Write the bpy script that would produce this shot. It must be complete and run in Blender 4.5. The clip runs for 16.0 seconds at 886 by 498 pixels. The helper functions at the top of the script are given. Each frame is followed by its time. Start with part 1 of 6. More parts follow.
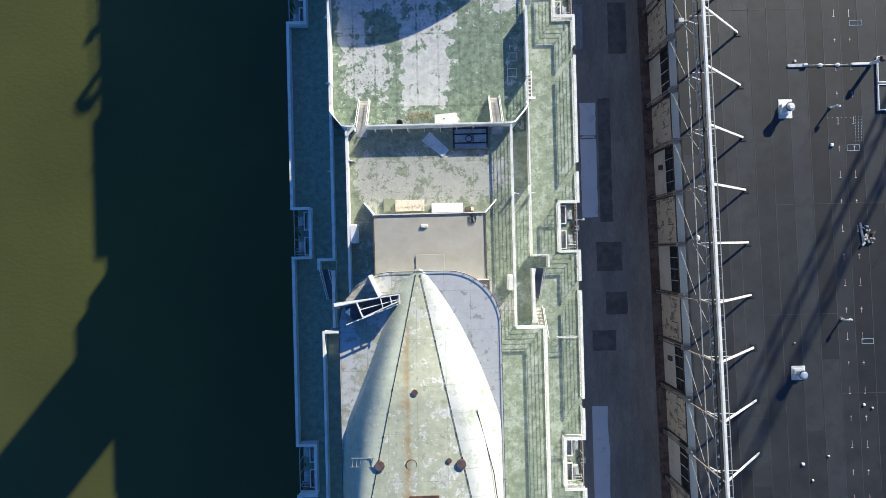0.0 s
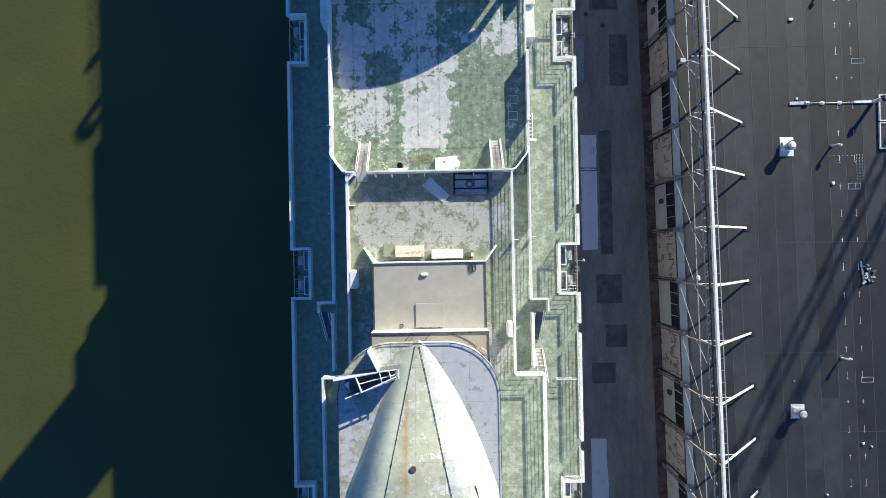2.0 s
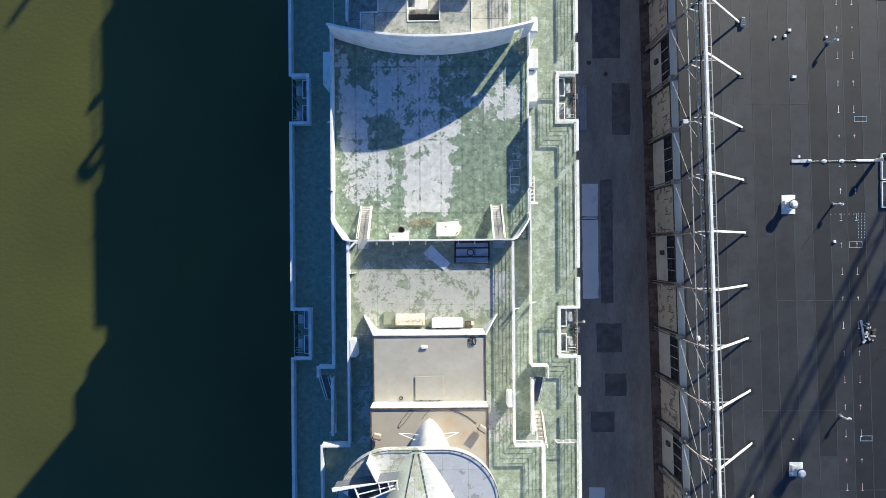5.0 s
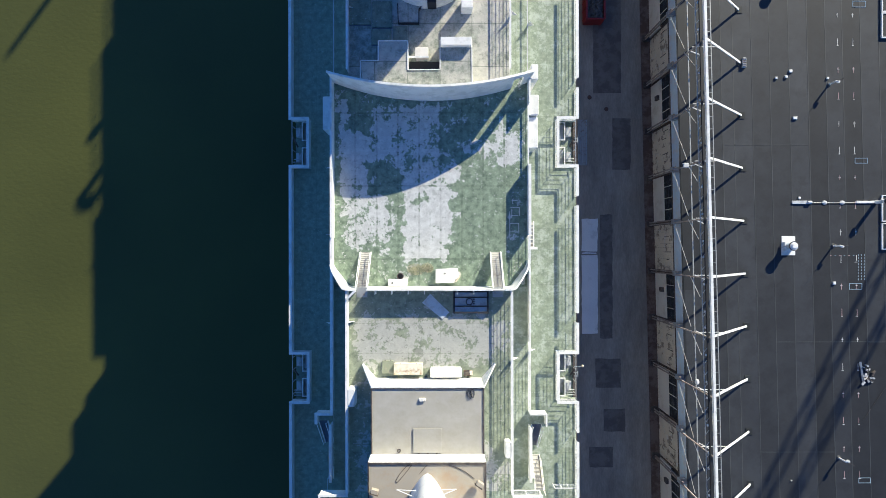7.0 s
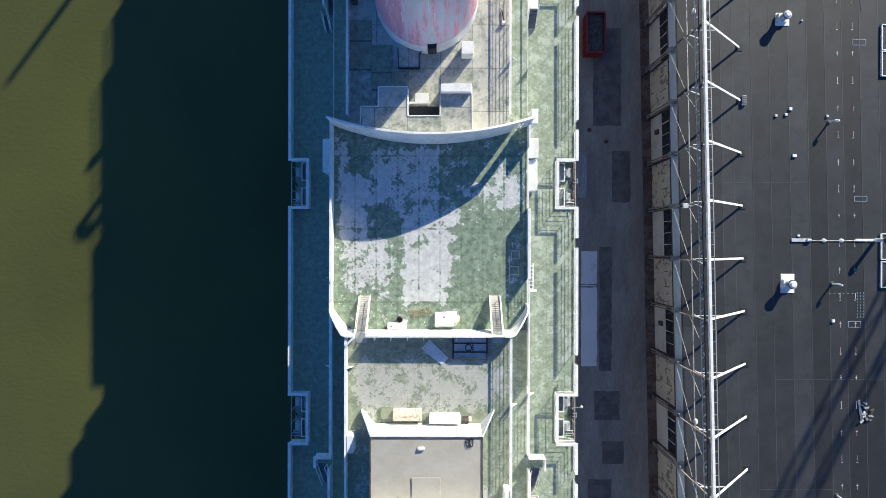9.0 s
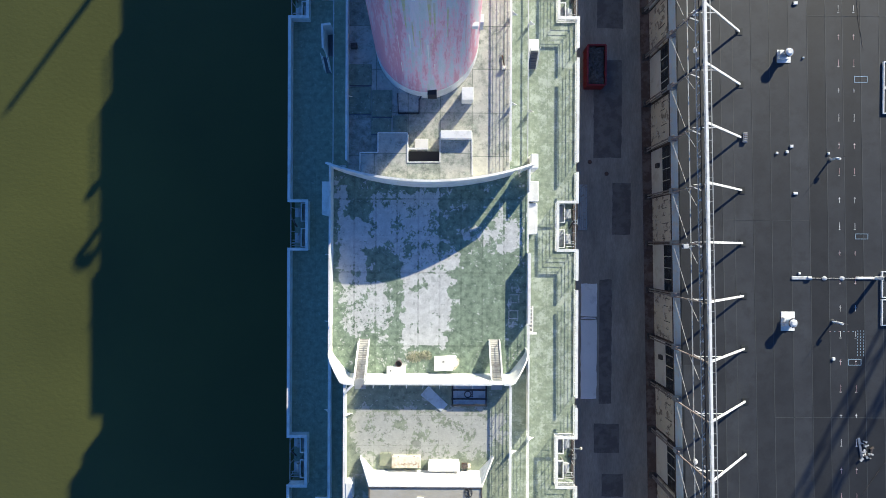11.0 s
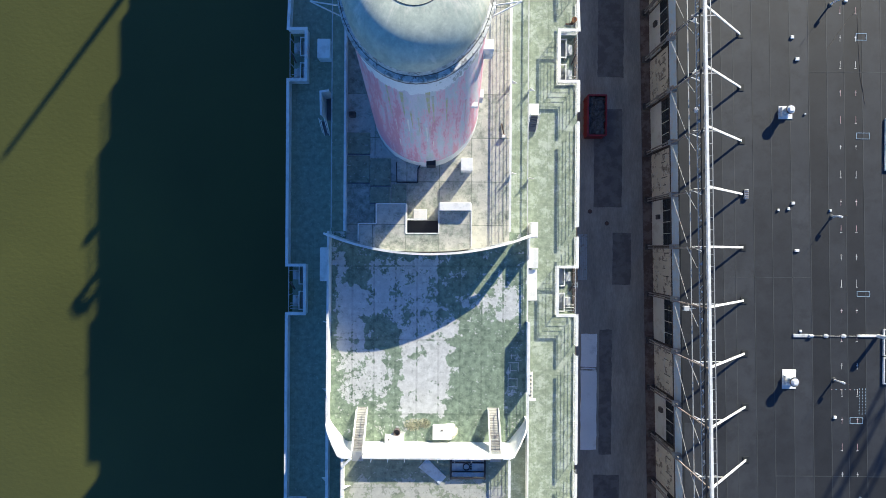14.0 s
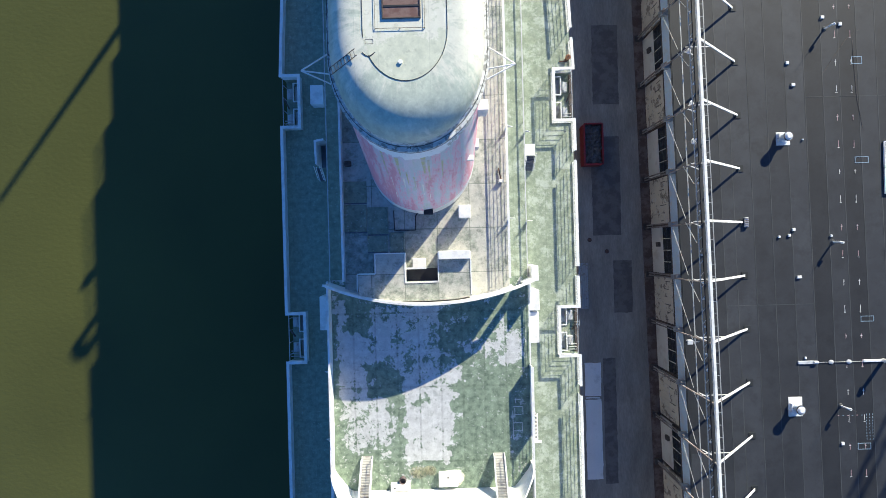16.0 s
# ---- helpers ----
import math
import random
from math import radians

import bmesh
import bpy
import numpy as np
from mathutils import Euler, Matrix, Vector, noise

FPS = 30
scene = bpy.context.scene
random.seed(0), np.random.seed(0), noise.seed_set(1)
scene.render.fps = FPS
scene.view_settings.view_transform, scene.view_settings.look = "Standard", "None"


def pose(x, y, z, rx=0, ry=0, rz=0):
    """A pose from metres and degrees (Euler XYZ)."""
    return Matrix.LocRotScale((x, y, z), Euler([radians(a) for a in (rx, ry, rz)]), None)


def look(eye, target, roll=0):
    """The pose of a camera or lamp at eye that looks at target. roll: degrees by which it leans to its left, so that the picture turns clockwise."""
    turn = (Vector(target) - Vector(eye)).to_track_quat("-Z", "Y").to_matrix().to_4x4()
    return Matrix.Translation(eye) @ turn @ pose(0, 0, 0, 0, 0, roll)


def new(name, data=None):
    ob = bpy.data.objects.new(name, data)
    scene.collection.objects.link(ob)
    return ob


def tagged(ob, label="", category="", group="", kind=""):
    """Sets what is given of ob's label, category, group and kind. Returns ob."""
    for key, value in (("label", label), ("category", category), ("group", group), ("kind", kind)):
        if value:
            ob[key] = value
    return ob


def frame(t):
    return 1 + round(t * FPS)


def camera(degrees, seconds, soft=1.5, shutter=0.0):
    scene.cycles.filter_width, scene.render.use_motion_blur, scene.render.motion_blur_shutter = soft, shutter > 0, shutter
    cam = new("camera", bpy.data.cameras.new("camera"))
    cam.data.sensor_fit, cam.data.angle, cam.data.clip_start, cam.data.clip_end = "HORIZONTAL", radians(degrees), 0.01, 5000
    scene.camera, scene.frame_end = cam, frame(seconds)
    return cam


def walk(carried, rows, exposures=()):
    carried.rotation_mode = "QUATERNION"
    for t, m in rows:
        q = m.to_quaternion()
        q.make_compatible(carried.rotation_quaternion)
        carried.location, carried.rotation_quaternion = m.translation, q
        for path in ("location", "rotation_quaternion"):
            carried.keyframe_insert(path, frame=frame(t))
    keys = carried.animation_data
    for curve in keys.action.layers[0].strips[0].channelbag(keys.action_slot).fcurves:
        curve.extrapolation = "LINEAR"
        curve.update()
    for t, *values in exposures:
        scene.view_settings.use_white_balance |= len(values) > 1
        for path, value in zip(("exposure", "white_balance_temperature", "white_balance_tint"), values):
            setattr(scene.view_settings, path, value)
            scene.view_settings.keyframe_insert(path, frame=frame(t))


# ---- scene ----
cam = camera(81.9, 16.0, soft=0.5)
METRES, EYE, TILT, LEAN, TURN = 36.0, 76.0, -89.7, 0.0, -1.45
ROWS = [
    (0.0, 0.0, 0.0, 0.0, 0.0, 0.0, 0.0),
    (0.5, 0.0002, 0.0002, 0.0323, 0.02, -0.05, -0.1),
    (1.0, 0.0004, 0.0006, 0.0641, 0.05, -0.1, -0.21),
    (1.5, 0.0001, 0.0018, 0.0948, 0.03, -0.12, -0.31),
    (2.0, 0.0004, 0.0022, 0.124, 0.02, -0.13, -0.35),
    (2.5, -0.0002, 0.0028, 0.1538, 0.02, -0.14, -0.46),
    (3.0, -0.0003, 0.0019, 0.1849, 0.03, -0.17, -0.57),
    (3.5, -0.001, 0.0019, 0.2155, 0.03, -0.17, -0.68),
    (4.0, -0.0014, 0.0015, 0.2454, 0.05, -0.2, -0.78),
    (6.5, -0.0056, 0.0061, 0.4079, 0.05, -0.32, -1.27),
    (7.0, -0.0033, 0.0065, 0.44, 0.05, -0.33, -1.35),
    (7.5, -0.0028, 0.0066, 0.4678, 0.05, -0.29, -1.41),
    (8.0, -0.0043, 0.0065, 0.4997, 0.02, -0.34, -1.49),
    (8.5, -0.0052, 0.0068, 0.5304, 0.01, -0.33, -1.51),
    (9.0, -0.0066, 0.0076, 0.5621, -0.02, -0.36, -1.57),
    (11.5, -0.0095, 0.0149, 0.7181, -0.02, -0.48, -1.75),
    (12.0, -0.01, 0.0169, 0.7488, -0.04, -0.47, -1.78),
    (12.5, -0.01, 0.0189, 0.7799, -0.03, -0.45, -1.8),
    (13.0, -0.0092, 0.0204, 0.8104, 0.0, -0.45, -1.82),
    (13.5, -0.0102, 0.0231, 0.8418, -0.02, -0.46, -1.83),
    (14.0, -0.0114, 0.0257, 0.8737, -0.01, -0.45, -1.85),
    (14.5, -0.0127, 0.0292, 0.9066, -0.03, -0.45, -1.86),
    (15.0, -0.0129, 0.0324, 0.9388, -0.03, -0.47, -1.65),
    (15.5, -0.0127, 0.0347, 0.9692, -0.02, -0.48, -1.09),
    (16.0, -0.0125, 0.037, 0.9984, -0.04, -0.44, 0.03),
]
walk(cam, [(t, pose(0, 0, EYE, TILT, LEAN, TURN) @ pose(METRES * x, METRES * y, METRES * z, 90 + pitch, roll, yaw)) for t, x, y, z, yaw, pitch, roll in ROWS], [(0.0, 0.88, 4900, 11.5), (3.5, 0.97, 4900, 11.5), (11.8, 1.02, 4900, 11.5), (16.0, 1.15, 4900, 11.5)])

# ---------------------------------------------------------------- light
SUN = Vector((0.594, 0.806, 0.375)).normalized()      # towards the sun
world = bpy.data.worlds.new("sky")
scene.world = world
world.use_nodes = True
wn = world.node_tree.nodes
sky = wn.new("ShaderNodeTexSky")
sky.sky_type = "NISHITA"
sky.sun_disc = False
sky.ozone_density = 6.8
sky.dust_density = 0.2
sky.sun_elevation = math.asin(SUN.z)
sky.sun_rotation = math.atan2(SUN.x, SUN.y)
wn["Background"].inputs["Strength"].default_value = 0.066
world.node_tree.links.new(sky.outputs[0], wn["Background"].inputs["Color"])
sun = new("sun", bpy.data.lights.new("sun", "SUN"))
sun.data.energy = 5.0
sun.data.angle = radians(0.5)
sun.data.color = (1.0, 0.78, 0.435)
sun.matrix_world = look(SUN * 300, (0, 0, 0))


# ---------------------------------------------------------------- materials
def material(name, colour, rough=0.6, metal=0.0, second=None, amount=0.5, scale=0.6, stretch=(1, 1, 1),
             grain=0.12, bump=0.15, grain_scale=14.0, sharp=0.12, third=None, third_amount=0.42, third_scale=2.3, piece=0.0, spec=0.4):
    """Painted or bare surface: a base colour, a second and a third colour in ragged patches, fine grain and relief."""
    m = bpy.data.materials.new(name)
    m.use_nodes = True
    nt = m.node_tree
    n, l = nt.nodes, nt.links
    bs = n["Principled BSDF"]
    tc = n.new("ShaderNodeTexCoord")
    mp = n.new("ShaderNodeMapping")
    mp.inputs["Scale"].default_value = stretch
    l.new(tc.outputs["Object"], mp.inputs[0])

    def noise_of(s, detail, rough_of=0.6):
        t = n.new("ShaderNodeTexNoise")
        t.inputs["Scale"].default_value = s
        t.inputs["Detail"].default_value = detail
        t.inputs["Roughness"].default_value = rough_of
        l.new(mp.outputs[0], t.inputs["Vector"])
        return t.outputs[0]

    def mask(src, at, width):
        r = n.new("ShaderNodeMapRange")
        r.inputs[1].default_value, r.inputs[2].default_value = at - width / 2, at + width / 2
        l.new(src, r.inputs[0])
        return r.outputs[0]

    def blend(fac, a, b, how="MIX"):
        x = n.new("ShaderNodeMix")
        x.data_type, x.blend_type = "RGBA", how
        if isinstance(fac, float):
            x.inputs[0].default_value = fac
        else:
            l.new(fac, x.inputs[0])
        for s, v in ((x.inputs[6], a), (x.inputs[7], b)):
            if isinstance(v, tuple):
                s.default_value = (*v, 1)
            else:
                l.new(v, s)
        return x.outputs[2]
    col = colour
    if second:
        col = blend(mask(noise_of(scale, 8, 0.65), 1 - amount, sharp), col, second)
    if third:
        col = blend(mask(noise_of(third_scale, 7, 0.7), 1 - third_amount, sharp), col, third)
    g = n.new("ShaderNodeMapRange")
    g.inputs[3].default_value, g.inputs[4].default_value = 1 - grain * 1.6, 1 + grain * 1.6
    fine = noise_of(grain_scale, 6, 0.75)
    l.new(fine, g.inputs[0])
    gg = n.new("ShaderNodeMapRange")
    gg.inputs[3].default_value, gg.inputs[4].default_value = 1 - grain * 1.4, 1 + grain * 1.4
    l.new(noise_of(0.35, 5), gg.inputs[0])
    mul = n.new("ShaderNodeMath")
    mul.operation = "MULTIPLY"
    l.new(g.outputs[0], mul.inputs[0])
    l.new(gg.outputs[0], mul.inputs[1])
    last = mul.outputs[0]
    if piece:
        oi = n.new("ShaderNodeObjectInfo")
        pr = n.new("ShaderNodeMapRange")
        pr.inputs[3].default_value, pr.inputs[4].default_value = 1 - piece, 1 + piece
        l.new(oi.outputs["Random"], pr.inputs[0])
        m2 = n.new("ShaderNodeMath")
        m2.operation = "MULTIPLY"
        l.new(last, m2.inputs[0])
        l.new(pr.outputs[0], m2.inputs[1])
        last = m2.outputs[0]
    sc = n.new("ShaderNodeVectorMath")
    sc.operation = "SCALE"
    if isinstance(col, tuple):
        sc.inputs[0].default_value = col
    else:
        l.new(col, sc.inputs[0])
    l.new(last, sc.inputs[3])
    l.new(sc.outputs[0], bs.inputs["Base Color"])
    bs.inputs["Roughness"].default_value = rough
    bs.inputs["Metallic"].default_value = metal
    bs.inputs["Specular IOR Level"].default_value = spec
    if bump:
        b = n.new("ShaderNodeBump")
        b.inputs["Strength"].default_value = bump
        b.inputs["Distance"].default_value = 0.03
        l.new(fine, b.inputs["Height"])
        l.new(b.outputs[0], bs.inputs["Normal"])
    return m


WHITE = material("white_paint", (0.84, 0.83, 0.79), 0.5, second=(0.70, 0.695, 0.65), amount=0.46, scale=0.9, third=(0.36, 0.25, 0.16), third_amount=0.27, third_scale=1.7, grain=0.06)
BROWN = material("grey_brown_roof", (0.43, 0.407, 0.338), 0.6, second=(0.37, 0.34, 0.27), amount=0.42, scale=0.4, sharp=0.4, third=(0.48, 0.46, 0.41), third_amount=0.4, third_scale=0.9, grain=0.06, bump=0.05)
ROOFTAN = material("rusty_tan_roof", (0.42, 0.375, 0.295), 0.6, second=(0.41, 0.25, 0.11), amount=0.33, scale=0.45, sharp=0.35, grain=0.08, bump=0.05)
BLACK = material("black_rubber", (0.025, 0.026, 0.03), 0.6, grain=0.1)
STEEL = material("weathered_galvanised_steel", (0.42, 0.43, 0.42), 0.5, 0.3, second=(0.30, 0.24, 0.19), amount=0.4, scale=2.0, grain=0.1)
RUST = material("rust", (0.145, 0.08, 0.055), 0.85, second=(0.09, 0.055, 0.04), amount=0.5, scale=3.0, grain=0.2)
ROOF = material("dark_roof_membrane", (0.0238, 0.0279, 0.0300), 0.7, second=(0.0300, 0.0350, 0.0370), amount=0.5, scale=0.15, sharp=0.5, third=(0.022, 0.023, 0.022), third_amount=0.4, third_scale=0.6, grain=0.12, bump=0.05, piece=0.30)
SEAM = material("roof_seam", (0.062, 0.066, 0.068), 0.7, second=(0.032, 0.035, 0.036), amount=0.46, scale=0.25, sharp=0.3, grain=0.2)
ASPHALT = material("old_asphalt", (0.44, 0.37, 0.285), 0.85, second=(0.29, 0.26, 0.21), amount=0.5, scale=0.25, sharp=0.4, stretch=(1, 0.25, 1), third=(0.25, 0.215, 0.17), third_amount=0.42, third_scale=0.9, grain=0.3, grain_scale=5.0)
TAR = material("dark_tar_patch", (0.20, 0.172, 0.145), 0.8, second=(0.145, 0.122, 0.103), amount=0.5, scale=0.8, grain=0.15)
SLAB = material("pale_concrete", (0.84, 0.80, 0.74), 0.8, second=(0.66, 0.62, 0.56), amount=0.36, scale=0.7, sharp=0.15, grain=0.1)
BEIGE = material("peeling_beige_boards", (0.78, 0.70, 0.55), 0.8, second=(0.34, 0.28, 0.21), amount=0.44, scale=0.9, sharp=0.06, third=(0.78, 0.75, 0.68), third_amount=0.4, third_scale=1.6, grain=0.12)
FLASH = material("blue_grey_flashing", (0.66, 0.78, 0.88), 0.45, 0.0, second=(0.70, 0.72, 0.72), amount=0.45, scale=0.8, third=(0.30, 0.24, 0.19), third_amount=0.3, grain=0.1)
BRICK = material("sooty_brick", (0.16, 0.11, 0.085), 0.9, second=(0.09, 0.075, 0.065), amount=0.5, scale=0.9, grain=0.2)
GLASS = material("dirty_window_glass", (0.03, 0.035, 0.04), 0.2, second=(0.09, 0.09, 0.085), amount=0.4, scale=1.2, grain=0.1)
REDPAINT = material("red_container_paint", (0.27, 0.025, 0.025), 0.5, second=(0.17, 0.03, 0.025), amount=0.4, scale=1.2, grain=0.1)
RUBBLE = material("grey_rubble", (0.17, 0.16, 0.15), 0.9, second=(0.10, 0.09, 0.08), amount=0.5, scale=3.0, grain=0.3, bump=0.6)
YELLOW = material("yellowed_paint", (0.60, 0.53, 0.37), 0.6, second=(0.70, 0.66, 0.55), amount=0.55, scale=1.5, third=(0.33, 0.2, 0.1), third_amount=0.4, third_scale=2.2, grain=0.12)
HULL = material("chalked_hull_paint", (0.09, 0.09, 0.092), 0.6, second=(0.12, 0.09, 0.075), amount=0.4, scale=0.4, grain=0.15)
MOSS = material("dry_weeds", (0.40, 0.41, 0.26), 0.9, second=(0.58, 0.56, 0.42), amount=0.5, scale=6.0, grain=0.3)


STEELDARK = material("dark_rusty_steel", (0.14, 0.115, 0.095), 0.7, 0.2, second=(0.07, 0.06, 0.055), amount=0.5, scale=2.0, grain=0.15)
RUSTRED = material("red_oxide", (0.145, 0.105, 0.098), 0.8, second=(0.11, 0.075, 0.068), amount=0.5, scale=2.5, grain=0.12)
RUSTY = material("rust_stained_concrete", (0.20, 0.15, 0.12), 0.9, second=(0.12, 0.08, 0.06), amount=0.5, scale=0.9, grain=0.2)
CREAM = material("cream_panel_paint", (0.84, 0.80, 0.70), 0.6, second=(0.72, 0.66, 0.55), amount=0.42, scale=0.6, grain=0.08)


PANEL = material("dented_pale_sheet", (0.62, 0.66, 0.70), 0.4, 0.2, second=(0.50, 0.52, 0.53), amount=0.4, scale=1.2, grain=0.06)
GREYPANEL = material("dull_grey_panel", (0.36, 0.37, 0.37), 0.7, second=(0.26, 0.25, 0.23), amount=0.45, scale=1.2, grain=0.12)
OLIVE = material("olive_grey_paint", (0.27, 0.29, 0.20), 0.7, second=(0.36, 0.35, 0.26), amount=0.42, scale=1.5, grain=0.1)
ORANGE = material("faded_orange_plastic", (0.34, 0.17, 0.08), 0.6, second=(0.24, 0.13, 0.07), amount=0.4, scale=4.0, grain=0.1)
PALEBLUE = material("pale_galvanised_hood", (0.62, 0.68, 0.72), 0.35, 0.3, second=(0.5, 0.54, 0.56), amount=0.4, scale=2.0, grain=0.06)
PINKMARK = material("pink_survey_paint", (0.55, 0.38, 0.38), 0.7, grain=0.15)
BLUEMARK = material("pale_blue_chalk", (0.32, 0.42, 0.52), 0.8, grain=0.2)


STAIRBLUE = material("blue_grey_stair_tread", (0.13, 0.14, 0.17), 0.7, second=(0.20, 0.20, 0.20), amount=0.4, scale=2.0, grain=0.12)
RIMGREY = material("chipped_grey_rim", (0.62, 0.63, 0.60), 0.6, second=(0.30, 0.30, 0.27), amount=0.47, scale=2.2, sharp=0.05, third=(0.74, 0.74, 0.72), third_amount=0.44, third_scale=3.1, grain=0.15)
GREYWHITE = material("dusty_white_paint", (0.55, 0.56, 0.56), 0.6, second=(0.42, 0.42, 0.42), amount=0.45, scale=1.5, grain=0.1)


RUNYELLOW = material("yellow_green_run", (0.56, 0.54, 0.28), 0.6, second=(0.60, 0.56, 0.48), amount=0.5, scale=1.6, sharp=0.1, grain=0.15)


RUNRED = material("faded_red_run", (0.64, 0.40, 0.44), 0.6, second=(0.70, 0.50, 0.50), amount=0.5, scale=1.8, sharp=0.1, grain=0.15)
HATCHRED = material("dusty_red_hatch_floor", (0.20, 0.135, 0.115), 0.8, second=(0.14, 0.08, 0.07), amount=0.45, scale=1.4, grain=0.15)


TREAD = material("worn_grey_tread", (0.42, 0.41, 0.37), 0.7, second=(0.30, 0.28, 0.25), amount=0.45, scale=2.0, grain=0.12)
ROOFS = [material("roof_membrane_lot", tuple(c * k for c in (0.0258, 0.0280, 0.0322)), 0.7, second=tuple(c * k * 1.35 for c in (0.0258, 0.0280, 0.0318)), amount=0.5, scale=0.2, sharp=0.25, third=tuple(c * k * 0.75 for c in (0.0258, 0.0280, 0.0318)), third_amount=0.4, third_scale=0.6, grain=0.14, bump=0.05) for k in (0.64, 0.80, 0.93, 1.06, 1.24)]


POSTPAINT = material("rusting_cream_paint", (0.44, 0.40, 0.35), 0.7, second=(0.24, 0.18, 0.14), amount=0.5, scale=0.5, sharp=0.3, grain=0.15)


def deck_material(name, green, pale, across, along, amount=0.5, plates=(2.1, 2.9), sharp=0.035, scale=0.45, rust=None, rough=0.72, relief=0.3, grain=0.38, dirty=0.38, seams=0.4, chips=0.6, joint=0.018, plate_tone=0.25, small=0.5, areas=(), radial=None, edge=0.5):
    """Deck paint that has come off in ragged sheets, plate by plate. across, along: (metre, more or less bare) stops."""
    m = bpy.data.materials.new(name)
    m.use_nodes = True
    n, l = m.node_tree.nodes, m.node_tree.links
    bs = n["Principled BSDF"]
    tc = n.new("ShaderNodeTexCoord")
    sep = n.new("ShaderNodeSeparateXYZ")
    l.new(tc.outputs["Object"], sep.inputs[0])

    def noise_of(s, detail, r=0.65):
        t = n.new("ShaderNodeTexNoise")
        t.inputs["Scale"].default_value, t.inputs["Detail"].default_value, t.inputs["Roughness"].default_value = s, detail, r
        l.new(tc.outputs["Object"], t.inputs["Vector"])
        return t.outputs[0]

    def op(kind, a, b):
        q = n.new("ShaderNodeMath")
        q.operation = kind
        for k, v in enumerate((a, b)):
            if isinstance(v, (int, float)):
                q.inputs[k].default_value = v
            else:
                l.new(v, q.inputs[k])
        return q.outputs[0]

    def stops(src, rows):
        lo, hi = rows[0][0], rows[-1][0]
        mr = n.new("ShaderNodeMapRange")
        mr.inputs[1].default_value, mr.inputs[2].default_value = lo, hi
        l.new(src, mr.inputs[0])
        r = n.new("ShaderNodeValToRGB")
        e = r.color_ramp.elements
        while len(e) < len(rows):
            e.new(0.5)
        for k, (x, v) in enumerate(rows):
            e[k].position = (x - lo) / (hi - lo)
            e[k].color = (0.5 + v, 0.5 + v, 0.5 + v, 1)
        l.new(mr.outputs[0], r.inputs[0])
        return op("SUBTRACT", r.outputs[0], 0.5)

    def mix(f, a, b, how="MIX"):
        x = n.new("ShaderNodeMix")
        x.data_type, x.blend_type = "RGBA", how
        if isinstance(f, float):
            x.inputs[0].default_value = f
        else:
            l.new(f, x.inputs[0])
        for sk, v in ((x.inputs[6], a), (x.inputs[7], b)):
            if isinstance(v, tuple):
                sk.default_value = (*v, 1)
            else:
                l.new(v, sk)
        return x.outputs[2]

    br = n.new("ShaderNodeTexBrick")
    br.inputs["Scale"].default_value = 1.0
    br.inputs["Brick Width"].default_value, br.inputs["Row Height"].default_value = plates
    br.inputs["Mortar Size"].default_value = joint
    br.inputs["Color1"].default_value, br.inputs["Color2"].default_value = (0.38, 0.38, 0.38, 1), (0.62, 0.62, 0.62, 1)
    br.inputs["Mortar"].default_value = (0.2, 0.2, 0.2, 1)
    br.offset = 0.0
    l.new(tc.outputs["Object"], br.inputs["Vector"])
    bw = n.new("ShaderNodeRGBToBW")
    l.new(br.outputs[0], bw.inputs[0])
    v = op("ADD", op("MULTIPLY", noise_of(scale, 10, 0.72), 1.5), op("MULTIPLY", noise_of(scale * 4.5, 6, 0.7), small))
    v = op("SUBTRACT", v, 0.25 + small / 2)
    v = op("ADD", v, op("MULTIPLY", op("SUBTRACT", bw.outputs[0], 0.5), plate_tone))
    v = op("ADD", v, stops(sep.outputs[0], across))
    v = op("ADD", v, stops(sep.outputs[1], along))
    if radial:
        dx, dy = op("SUBTRACT", sep.outputs[0], radial[0]), op("SUBTRACT", sep.outputs[1], radial[1])
        cb = n.new("ShaderNodeCombineXYZ")
        l.new(op("MULTIPLY", op("ARCTAN2", dx, dy), 9.0), cb.inputs[0])
        l.new(op("MULTIPLY", op("SQRT", op("ADD", op("MULTIPLY", dx, dx), op("MULTIPLY", dy, dy)), 0.0), 0.45), cb.inputs[1])
        rn = n.new("ShaderNodeTexNoise")
        rn.inputs["Scale"].default_value, rn.inputs["Detail"].default_value, rn.inputs["Roughness"].default_value = 1.0, 6, 0.7
        l.new(cb.outputs[0], rn.inputs["Vector"])
        v = op("ADD", v, op("MULTIPLY", op("SUBTRACT", rn.outputs[0], 0.5), 1.5))
    if areas:
        wob = n.new("ShaderNodeTexNoise")
        wob.inputs["Scale"].default_value, wob.inputs["Detail"].default_value = 0.9, 7
        l.new(tc.outputs["Object"], wob.inputs["Vector"])
        ws = n.new("ShaderNodeSeparateXYZ")
        l.new(wob.outputs["Color"], ws.inputs[0])
        ax = op("ADD", sep.outputs[0], op("MULTIPLY", op("SUBTRACT", ws.outputs[0], 0.5), 3.2))
        ay = op("ADD", sep.outputs[1], op("MULTIPLY", op("SUBTRACT", ws.outputs[1], 0.5), 3.2))

        def step(src, at, way):
            q = n.new("ShaderNodeMapRange")
            q.interpolation_type = "SMOOTHSTEP"
            q.inputs[1].default_value, q.inputs[2].default_value = at - edge / 2, at + edge / 2
            q.inputs[3].default_value, q.inputs[4].default_value = (0, 1) if way > 0 else (1, 0)
            l.new(src, q.inputs[0])
            return q.outputs[0]
